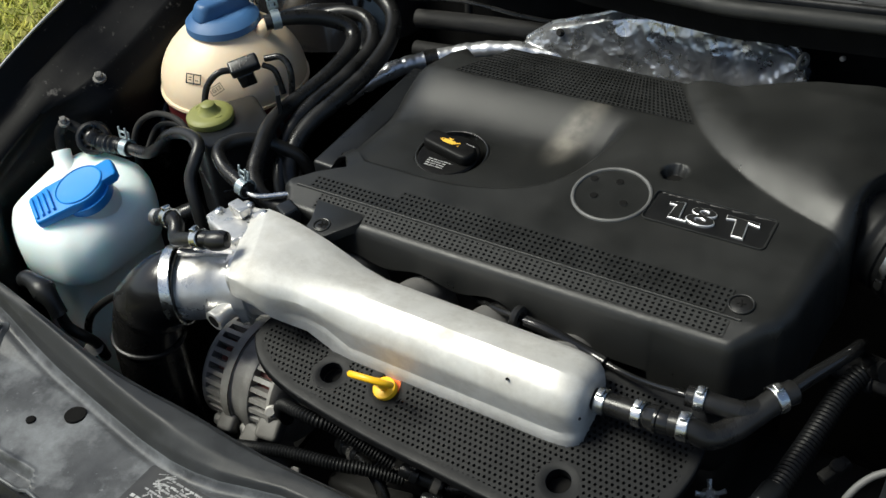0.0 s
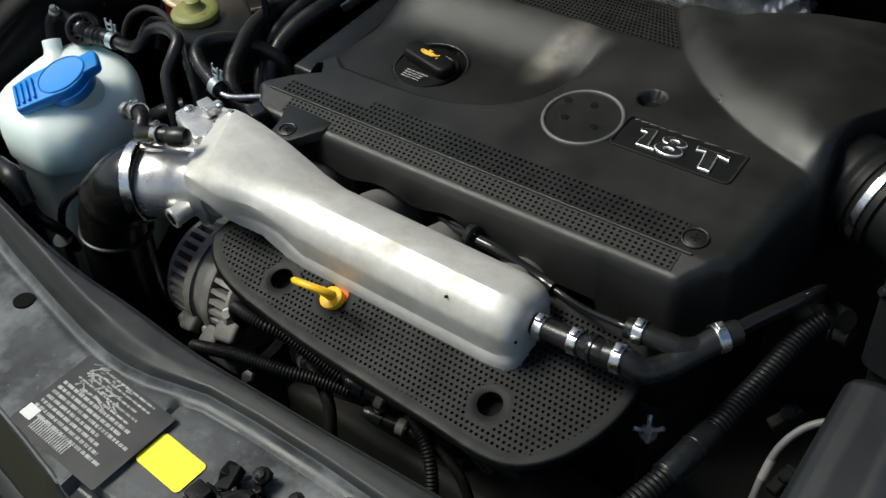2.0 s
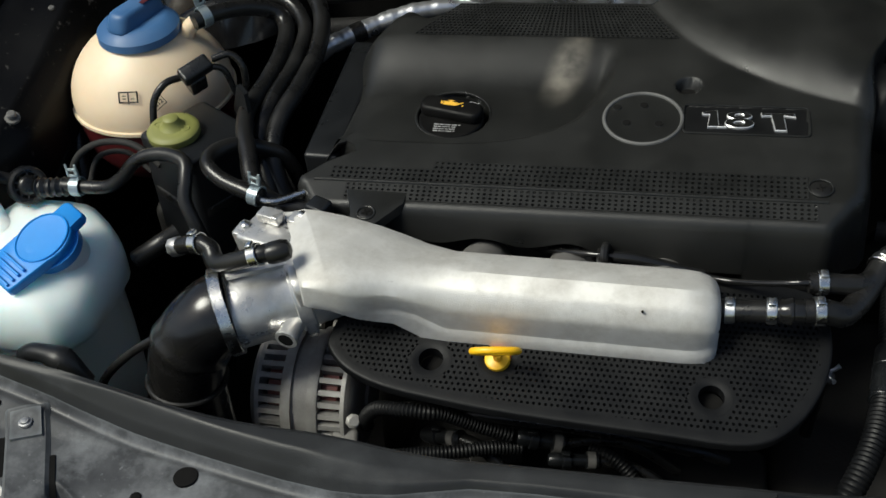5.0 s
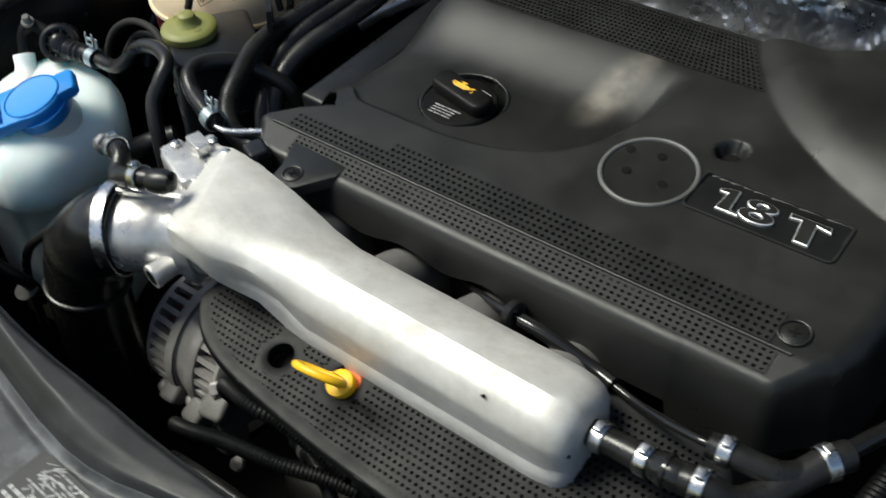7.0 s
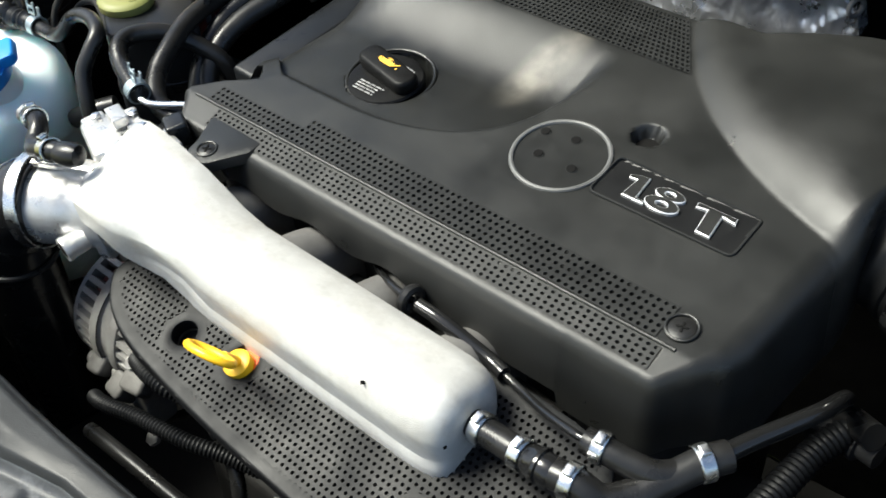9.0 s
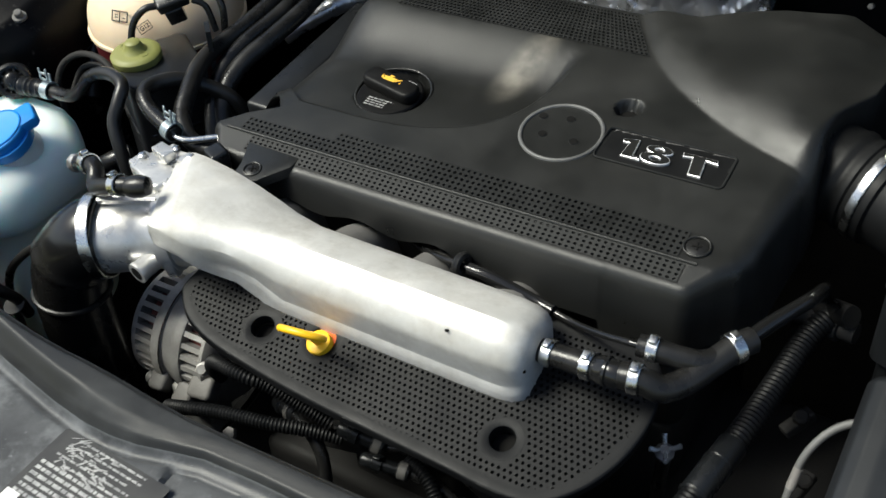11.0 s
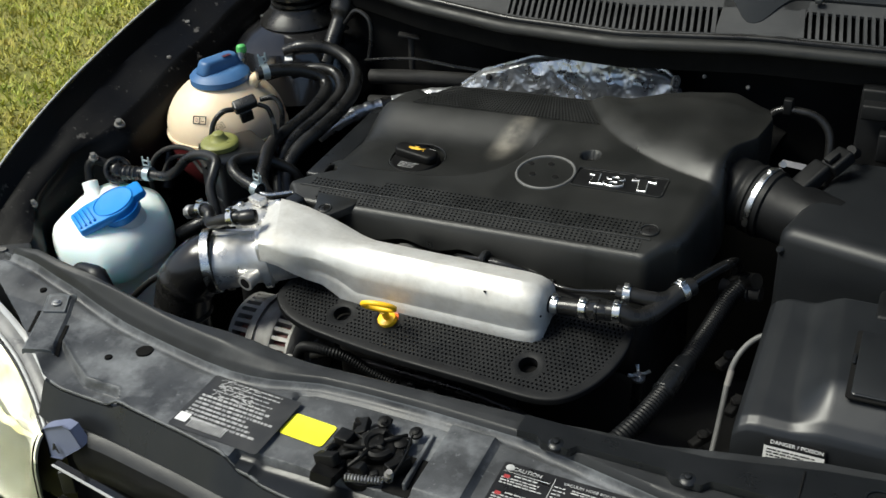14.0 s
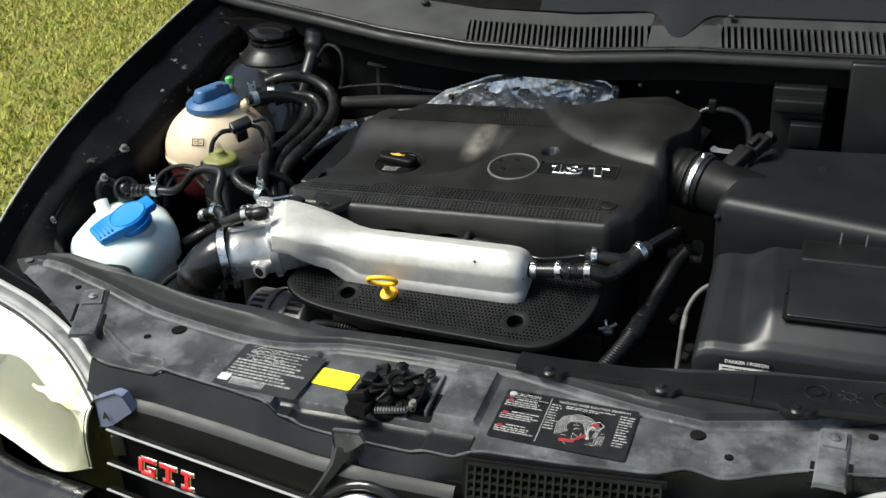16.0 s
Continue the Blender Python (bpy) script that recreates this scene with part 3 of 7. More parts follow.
def slam_z(x, y):
    g = poly(GR_X, GR_Y, x)
    z = .7375 + .07 * min(y, 0.02) + .006 * math.exp(-(x / .28) ** 2) + .012 * smoothstep(-.35, -.55, x)
    z += (.013 - .004 * smoothstep(-.20, -.10, x) * smoothstep(.20, .12, x)) * smoothstep(g - .003, g + .005, y) - .003 * math.exp(-((y - g + .006) / .004) ** 2)
    z += .30 * max(0, y - .02) * smoothstep(-.28, -.42, x)
    z += (.002 + .014 * smoothstep(-.12, -.24, x)) * smoothstep(g + .001, g + .016, y) * smoothstep(.16, .10, x)
    r = poly(RE_X, RE_Y, x)
    z -= .006 * smoothstep(r - .007, r, y)
    # lower lip in front of the pale ridge at the left end
    if -.43 < x < -.29:
        q = poly((-.47, -.39, -.356, -.309, -.300, -.296), (.010, -.040, -.059, -.060, -.074, -.09), x)
        k = smoothstep(-.43, -.41, x)
        z -= .010 * k * smoothstep(q + .001, q - .004, y)
        z += .0015 * k * math.exp(-((y - q - .002) / .002) ** 2)
    # drop along the front edge, before the lock
    z -= .013 * smoothstep(-.137, -.131, x) * smoothstep(.110, .106, x) * smoothstep(-.087, -.091, y)
    # shallow pressed field round the lock, and a raised block beside it
    z -= .005 * smoothstep(-.123 - .13 * y, -.119 - .13 * y, x) * smoothstep(.056, .052, x) * smoothstep(g - .006, g - .011, y)
    z += .007 * smoothstep(.052, .056, x) * smoothstep(.107, .101, x) * smoothstep(-.087, -.083, y) * smoothstep(g - .004, g - .010, y)
    return z


def slam_point(u, v):
    x = lerp(-.600, .62, u)
    f = poly(FR_X, FR_Y, x)
    y = lerp(f, max(f + .002, poly(GR_X, GR_Y, x) + .0005), v)
    return (x, y, slam_z(x, y))


def lock_panel():
    t = thing("lock_panel", (0, 0, .6), "weathered grey plastic panel across the nose of the car", "lock panel")
    part("top_skin", slab(slam_point, 400, 90, (0, .002, -.004)), M_SLAM, t, "scuffed grey top with pressed grooves")

    def rear(u, v):
        x = lerp(-.600, .62, u)
        y = lerp(max(poly(FR_X, FR_Y, x), poly(GR_X, GR_Y, x) + .0005), poly(RE_X, RE_Y, x), v)
        return (x, y, slam_z(x, y))
    part("rear_band", slab(rear, 400, 26, (0, .002, -.004)), M_BAND, t, "cleaner dark grey band along the rear edge")

    def front(u, v):
        x = lerp(-.41, .60, u)
        y, z = poly(FR_X, FR_Y, x), slam_z(x, poly(FR_X, FR_Y, x))
        k = smoothstep(.11, .06, x)
        return (x, y - .003 - .020 * v * k, z - .002 - lerp(.05, .034, k) * v)
    def step(u, v):
        x = lerp(-.130, .1045, u)
        y = lerp(poly(FR_X, FR_Y, x) - .001, -.0915, v)
        return (x, y, slam_z(x, -.1) + .07 * (y + .1) + .0032 + .003 * smoothstep(.8, 1, v))
    part("lower_step", slab(step, 40, 8, (0, .001, -.003)), M_BOX, t, "dark step along the front edge")
    part("front_face", slab(front, 60, 8, (0, .004, 0)), M_BOX, t, "plain dark front face below the edge")
    part("edge_lip", tube([(x, poly(FR_X, FR_Y, x), slam_z(x, poly(FR_X, FR_Y, x))) for x in np.linspace(-.40, .60, 60)], .0018, 8, per=2), M_SLAM, t)
    for x, y, r in ((-.323, .002, .0100), (-.356, -.021, .0045), (.334, -.034, .0085), (.369, -.060, .0046), (-.503, .040, .0042), (.506, .010, .0050)):
        # black discs on the surface stand in for shaded holes
        z = slam_z(x, y)
        part("hole", lathe((x, y, z - .003), (0, .06, 1), [(0, r * .96), (.0040, r), (.0046, r * .95), (.0047, r * .9)], 20), M_HOLE, t, "dark round hole")
    for s in (-1, 1):
        bx, by, rz, half = (-.456, -.002, 24, .047) if s < 0 else (.468, -.036, -2, .043)
        w = .018 if s < 0 else .016
        ca, sa = math.cos(radians(rz)), math.sin(radians(rz))

        def on(a, b, dz):
            x, y = bx + a * ca - b * sa, by + a * sa + b * ca
            return (x, y, slam_z(x, max(y, poly(FR_X, FR_Y, x))) + dz)
        strap = part("bracket", slab(lambda u, v: on(lerp(-w, w, u), lerp(-half, half, v), .0035 - .003 * (abs(2 * u - 1) > .9)), 12, 30, (0, 0, -.006)), M_SLAM, t, "folded grey mounting strap")
        k0 = half * .62
        part("pocket", slab(lambda u, v: on(lerp(-w * .7, w * .7, u), lerp(k0 - .013, k0 + .013, v), .0062), 6, 6, (0, 0, -.005)), M_SLAM, strap)
        part("screw", lathe(on(0, k0, .0060), (0, 0, 1), [(0, .0058), (.002, .0058), (.0025, .004), (.004, .0036), (.0044, .002)], 10), M_DULLSTEEL, strap)
        for a0, b0, b1 in ((w + .002, -half, -half * .05), (-w - .002, -half * .3 if s < 0 else -half, half * .5 if s < 0 else -half * .2)):
            part("slot", slab(lambda u, v: on(a0 + lerp(-.0022, .0022, u), lerp(b0, b1, v), .0012), 2, 16, (0, 0, -.003)), M_HOLE, t, "dark slot beside the strap")
        part("corner_bracket", rbox(.06, .050, .007, .002, .006, at(s * .645, .125, .727, 0, 0, s * 40)), M_COWL, t, "bolted corner bracket")
        part("screw", lathe((s * .655, .12, .730), (0, 0, 1), [(0, .009), (.002, .009), (.003, .006), (.007, .006)], 8), M_RUNNER, t)
    # air slots in the face below the printed label
    face = thing("grille_insert", (.2, -.13, .6), "grey plastic insert with rows of square vents", "vent insert")
    w, hgt = .0075, .0085
    y0 = lambda x: poly((.10, .21, .32), (-.124, -.115, -.103), x) - .008
    for r in range(7):
        x0, x1 = .112, .310
        z = .7255 - r * .0088
        part("rail", MB().rings([[V((x, y0(x) - .0025 * r - dy, z + dz)) for dy, dz in ((0, .0012), (0, -.0012), (.004, -.0012), (.004, .0012))] for x in np.linspace(x0, x1, 20)]), M_BOX, face)
    for c in range(25):
        x = lerp(.112, .310, c / 24)
        part("bar", MB().rings([[V((x + dx, y0(x) - .0025 * r - dy, .7255 - r * .0088)) for dx, dy in ((-.0012, .0005), (.0012, .0005), (.0012, .0045), (-.0012, .0045))] for r in (0, 6)]), M_BOX, face)
    part("backing", slab(lambda u, v: (lerp(.105, .315, u), y0(lerp(.105, .315, u)) + .003 - .017 * v, lerp(.727, .668, v)), 20, 3, (0, .003, 0)), M_HOLE, face)
    return t


lock_panel()


def slope_at(x, y):
    return math.degrees(math.atan2(slam_z(x, y + .01) - slam_z(x, y - .01), .02))


def on_slam(x, y, dz=.0006, rz=0.0):
    return pose(x, y, slam_z(x, y) + dz, slope_at(x, y), 0, rz)


def bars_block(m, x0, x1, rows, h, gap, seed, ragged=.35):
    """Lines of unreadable print as plain bars."""
    r = random.Random(seed)
    b = MB()
    y = 0.0
    for _ in range(rows):
        x = x0
        end = x1 - (x1 - x0) * r.random() * ragged
        while x < end:
            w = min(r.uniform(.002, .009), end - x)
            b.add([(x, y, 0), (x + w, y, 0), (x + w, y + h, 0), (x, y + h, 0)], [(0, 1, 2, 3)])
            x += w + .0012
        y -= h + gap
    return b.xform(m)


def labels():
    t = thing("caution_label", tuple(on_slam(.195, -.056).translation), "black printed caution label with a white hose diagram", "label")
    m = pose(.195, -.056, slam_z(.195, -.056) + .0016, 4.2, 0.6, -.5) @ Matrix.Diagonal((.93, .95, 1, 1))
    part("film", prism(rrect(.160, .086, .003), 0, .0004).xform(m), M_LABEL, t)
    up = m @ pose(0, 0, .0007)
    part("heading", lettering("CAUTION", .0068, up @ pose(-.053, .0355, 0), .0001), M_PRINT, t, "white heading")
    part("heading", lettering("VACUUM HOSE ROUTING DIAGRAM", .0052, up @ pose(.028, .0355, 0), .0001), M_PRINT, t, "white heading")
    part("divider", MB().add([tuple(up @ V(p)) for p in ((-.0245, -.039, 0), (-.0238, -.039, 0), (-.0238, .039, 0), (-.0245, .039, 0))], [(0, 1, 2, 3)]), M_PRINT, t)
    part("rule", MB().add([tuple(up @ V(p)) for p in ((-.077, .030, 0), (-.027, .030, 0), (-.027, .0306, 0), (-.077, .0306, 0))], [(0, 1, 2, 3)]), M_PRINT, t)
    part("emblem", lathe(up @ V((-.072, .036, -.0002)), (0, 0, 1), [(0, .0042), (.0004, .0042)], 18), M_PRINT, t, "plain white disc")
    for k, (y, red) in enumerate(((.024, 1), (.001, 1), (-.022, 1))):
        part("warning_mark", prism(rrect(.0065, .0045, .001), 0, .0002).xform(up @ pose(-.071, y, 0)), M_LABELRED, t, "red warning mark")
        part("print", bars_block(up @ pose(0, y + .002, 0), -.064, -.029, 1, .0016, .0016, k), M_PRINT, t)
        part("print", bars_block(up @ pose(0, y - .0025, 0), -.076, -.028, 3, .0015, .0020, k + 9), M_PRINT, t)
    b = MB()
    r = random.Random(5)

    def line(x0, y0, x1, y1, w=.0004):
        d = V((x1 - x0, y1 - y0, 0)).normalized()
        n = V((-d.y, d.x, 0)) * w
        b.add([tuple(up @ q) for q in (V((x0, y0, 0)) - n, V((x1, y1, 0)) - n, V((x1, y1, 0)) + n, V((x0, y0, 0)) + n)], [(0, 1, 2, 3)])
    for k in range(7):
        # nested hose runs, bent like pipes round a central block
        o = k * .0019
        run = [(-.006 + o, -.020 + o * .6), (-.008 + o, .000), (-.002 + o * .9, .012 - o * .5), (.012 + o * .3, .019 - o), (.026 - o * .4, .018 - o * 1.1), (.036 - o * .9, .009 - o)]
        run += [(.044 - o * .5, .002 - o * .4), (.041 - o * .5, -.014 - o * .3)] if k % 2 else [(.030 - o * .2, -.006 - o * .3), (.034 - o * .3, -.020)]
        for p, q in zip(run, run[1:]):
            line(*p, *q, .00032)
    for p, q in zip(((.031, .008), (.039, .013), (.046, .007), (.042, .000), (.034, .001), (.031, .008)), ((.039, .013), (.046, .007), (.042, .000), (.034, .001), (.031, .008))):
        line(*p, *q, .0004)
    for k in range(26):
        x, y = r.uniform(-.004, .046), r.uniform(-.030, .014)
        a = r.choice((0, 0, 1.57, .8, -.7))
        d = r.uniform(.003, .012)
        line(x, y, x + d * math.cos(a), y + d * math.sin(a), .0003)
    for k in range(5):
        line(.040 + k * .0022, -.026, .041 + k * .0022, -.010, .0003)
    part("hose_diagram", b, M_PRINT, t, "white line diagram of hoses")
    part("red_block", prism(rrect(.008, .006, .002), 0, .0002).xform(up @ pose(.036, .006, 0, 0, 0, 20)), M_LABELRED, t)
    part("red_block", prism(rrect(.018, .005, .0020), 0, .0002).xform(up @ pose(.010, -.027, 0, 0, 0, 5)), M_LABELRED, t)
    part("red_block", prism(rrect(.014, .004, .0015), 0, .0002).xform(up @ pose(.024, -.018, 0, 0, 0, 42)), M_LABELRED, t)
    for k, (x0, x1, y0, n) in enumerate(((-.022, -.008, .028, 10), (.060, .077, .028, 12), (-.004, .055, .029, 2))):
        part("print", bars_block(up @ pose(0, y0, 0), x0, x1, n, .0014, .0032 if n > 4 else .0016, 30 + k), M_PRINT, t)

    # worn label with the print half rubbed off
    m = on_slam(-.165, -.050, .0006, -3)
    t = thing("worn_label", tuple(m.translation), "worn black label with mostly rubbed-off pale print", "label")
    part("film", prism(rrect(.112, .082, .003), 0, .0003).xform(m), M_WORN, t)
    up = m @ pose(0, 0, .0006)
    r = random.Random(11)
    for k in range(12):
        y = .036 - k * .0056
        x0 = -.05 + r.uniform(0, .03) * (k < 5)
        part("print", bars_block(up @ pose(0, y, 0), x0, .05 - r.uniform(0, .02), 1, .0030 if k > 4 else .0018, .001, 60 + k, .2), M_GREYPRINT, t)
    scr = MB()
    for k in range(46):
        x, y = r.uniform(-.045, .005), r.uniform(.012, .038)
        a, L = r.uniform(-.6, .9), r.uniform(.003, .010)
        w = r.uniform(.0004, .0013)
        d, n = V((math.cos(a), math.sin(a), 0)) * L, V((-math.sin(a), math.cos(a), 0)) * w
        p = V((x, y, 0.0002))
        scr.add([tuple(up @ q) for q in (p - n, p + d - n * .3, p + d + n * .3, p + n)], [(0, 1, 2, 3)])
    part("scraped_patch", scr, M_GREYPRINT, t, "torn pale flakes of the print")
    part("barcode_base", prism(rrect(.014, .012, .001), 0, .0002).xform(up @ pose(-.047, -.026, 0)), M_WHITE, t, "white label end")
    for k in range(17):
        x = -.036 + k * .0027
        bar = MB().add([tuple(up @ V(q)) for q in ((x, -.036, .0001), (x + .0016, -.036, .0001), (x + .0016, -.024, .0001), (x, -.024, .0001))], [(0, 1, 2, 3)])
        part("bar", bar, M_GREYPRINT, t)

    m = on_slam(-.083, -.041, .0008, -4)
    solo("yellow_sticker", prism(rrect(.052, .031, .004), 0, .0006).xform(m), M_STICKER, "bright yellow blank sticker on the lock panel", "sticker")


labels()


def bonnet_lock():
    c = V((-.008, -.056, .733))
    t = thing("bonnet_lock", tuple(c), "greasy black bonnet lock with springs and bolts", "bonnet lock")
    part("base_plate", lathe((c.x + .004, c.y, c.z - .008), (.05, -.1, 1), [(0, .033), (.008, .034), (.012, .033), (.014, .029), (.016, .0285)], 28), M_LOCK, t, "round greasy plate")
    for a in range(9):
        part("tooth", rbox(.007, .009, .007, .0018, .002, at(c.x + .004 + .031 * math.cos(a * .62 - .9), c.y + .031 * math.sin(a * .62 - .9), c.z + .008 + .002 * (a % 2), 10, 8 - 4 * (a % 3), a * 35.5 - 52)), M_LOCK, t)
    part("catch_plate", rbox(.038, .034, .014, .004, .010, at(c.x + .008, c.y + .008, c.z + .006, 8, 5, 25)), M_LOCK, t)
    part("lever", rbox(.058, .016, .006, .002, .006, at(c.x - .008, c.y - .004, c.z + .014, 0, -8, 35)), M_LOCK, t)
    part("lever", rbox(.022, .05, .008, .002, .006, at(c.x - .028, c.y - .014, c.z + .002, 20, 0, -10)), M_LOCK, t)
    part("claw", torus((c.x + .012, c.y + .006, c.z + .02), (.1, -.2, 1), .014, .0045, 24, 8, .7), M_LOCK, t)
    part("guard", torus((c.x + .012, c.y + .018, c.z + .018), (.15, -.5, .85), .022, .0016, 30, 8, .5), M_ALT, t, "bare curved guard wire")
    part("pivot", lathe((c.x + .002, c.y + .008, c.z + .012), (0, -.1, 1), [(0, .011), (.006, .011), (.007, .007), (.010, .006)], 16), M_LOCK, t)
    part("pivot", lathe((c.x + .028, c.y + .02, c.z + .012), (0, -.1, 1), [(0, .008), (.006, .008), (.008, .005)], 14), M_LOCK, t)
    path = []
    for k in range(80):
        a = k / 80
        p = V((c.x - .004, c.y - .034, c.z + .006)).lerp(V((c.x + .034, c.y - .028, c.z + .010)), a)
        path.append(p + V((0, math.cos(k * .9) * .0034, math.sin(k * .9) * .0034)))
    part("spring", tube(path, .0011, 6, raw=True), M_DULLSTEEL, t, "coiled steel spring")
    part("bolt", lathe((c.x + .036, c.y - .022, c.z + .008), (.3, -.3, 1), [(0, .0045), (.010, .0045), (.011, .0035), (.015, .003)], 12), M_ALT, t, "grey bolt")
    part("release_cable", tube([(c.x + .04, c.y - .03, c.z + .012), (c.x + .043, c.y, c.z + .02), (c.x + .036, c.y + .03, c.z + .02)], .0013, 8), M_LOCK, t)
    part("grommet", torus((c.x - .026, c.y - .018, c.z + .012), (.9, -.3, .3), .010, .003, 20, 8), M_LOCK, t)
    part("strap", torus((c.x + .006, c.y + .030, c.z + .014), (0, .3, 1), .018, .0022, 20, 8, .5), M_DULLSTEEL, t)
    part("side_wall", rbox(.004, .075, .012, .0015, m=at(c.x + .050, c.y + .014, c.z - .003, 0, 0, 4)), M_SLAM, t)
    # black sheet on the panel in place of a shaded hollow
    part("hollow", rbox(.030, .050, .002, .0008, .004, at(c.x + .046, c.y - .006, slam_z(c.x + .04, c.y - .006) - .0008, 4)), M_HOLE, t, "dark hollow beside the lock")
    part("flap", prism(((-.012, -.030), (.010, -.034), (.014, -.010), (.006, .022), (-.010, .020)), 0, .010).xform(at(c.x - .023, c.y - .026, c.z + .004, -14, 6, 10)), M_LOCK, t, "black rubber flap")
    for k, (dx, dy, dz) in enumerate(((-.016, -.012, .024), (.004, .022, .016), (.020, .002, .016), (-.028, .012, .016), (.030, .030, .018), (-.004, -.026, .014))):
        part("stud", lathe((c.x + dx, c.y + dy, c.z + dz - .010), (.1 * (k % 3 - 1), -.3, 1), [(0, .0055), (.003, .0055), (.004, .0035), (.005, .001)], 8), M_LOCK, t)
        part("link", tube([(c.x + dx, c.y + dy, c.z + dz), (c.x + dx * .4 + .008, c.y + dy * .5, c.z + .022), (c.x - dx * .5, c.y + .010 - dy * .3, c.z + .012)], .0022, 8), M_LOCK, t)
    part("gleam_clip", torus((c.x - .030, c.y - .022, c.z + .019), (.9, -.2, .4), .0065, .0014, 16, 6, .5), M_STEEL, t, "bright wire clip")
    r = random.Random(21)
    for k in range(16):
        x, y = c.x + r.uniform(-.030, .042), c.y + r.uniform(-.036, .042)
        z = c.z + r.uniform(.004, .016)
        if k % 3 == 0:
            part("rivet", lathe((x, y, z), (r.uniform(-.4, .4), -.3, 1), [(0, .0070), (.003, .0070), (.004, .004), (.0055, .0035), (.006, .001)], 10), M_LOCK, t)
        else:
            part("plate", rbox(r.uniform(.012, .030), r.uniform(.008, .018), r.uniform(.006, .014), .0012, .002, at(x, y, z, r.uniform(-25, 25), r.uniform(-25, 25), r.uniform(0, 180))), M_LOCK, t)
    part("slot", slab(lambda u, v: (.1075 + lerp(-.0025, .0025, u), lerp(-.124, -.098, v), slam_z(.1075, lerp(-.124, -.098, v)) + .001), 2, 10, (0, 0, -.003)), M_HOLE, t, "dark slot in the panel edge")


bonnet_lock()


def top_cover():
    t = thing("radiator_cover", (.37, .03, .74), "matt black plastic strip riveted over the lock panel", "radiator cover")

    def f(u, v):
        x = lerp(.122, .62, u)
        yf, yr = .010 + .012 * smoothstep(.42, .62, x) - .0, poly((.122, .2, .3, .4, .62), (.038, .037, .044, .066, .094), x)
        for rx in (.163, .288, .429):
            yf -= .0085 * smoothstep(.021, .012, abs(x - rx))
        k = v * 4
        y = poly((0, .3, 3, 4), (yf, yf + .001, yr - .004, yr + .004), k)
        z = poly((0, .3, 3, 4), (.7545, .7615, .763, .738), k)
        return (x, y, z)
    part("strip", slab(f, 200, 24, (0, .002, -.003)), M_BOX, t)
    part("seam", rbox(.0015, .05, .001, .0003, m=at(.382, .028, .7626, 3)), M_HOLE, t)
    for x in (.163, .288, .429):
        part("rivet", lathe((x, .0075, .7575), (0, -.1, 1), [(0, .0085), (.003, .0085), (.005, .0065), (.0055, .0035), (.0075, .003), (.008, .001)], 16), M_BOX, t, "black push rivet")
    for x, y in ((.447, .040), (.515, .045)):
        part("boss", torus((x, y, .7630), (0, -.1, 1), .0125, .0012, 24, 6), M_BOX, t)
        part("hole", lathe((x, y, .7598), (0, -.1, 1), [(0, .0055), (.0045, .0055)], 14), M_HOLE, t)
    part("lamp_symbol", torus((.480, .042, .7630), (0, -.1, 1), .006, .0005, 20, 6), M_COWL, t, "moulded lamp symbol")
    for k in range(8):
        a = k * math.pi / 4
        p = V((.480, .042, .7630))
        d = V((math.cos(a), math.sin(a), .1 * math.sin(a)))
        part("symbol_ray", tube([p + d * .0085, p + d * .0125], .0005, 6, per=1), M_COWL, t)


top_cover()


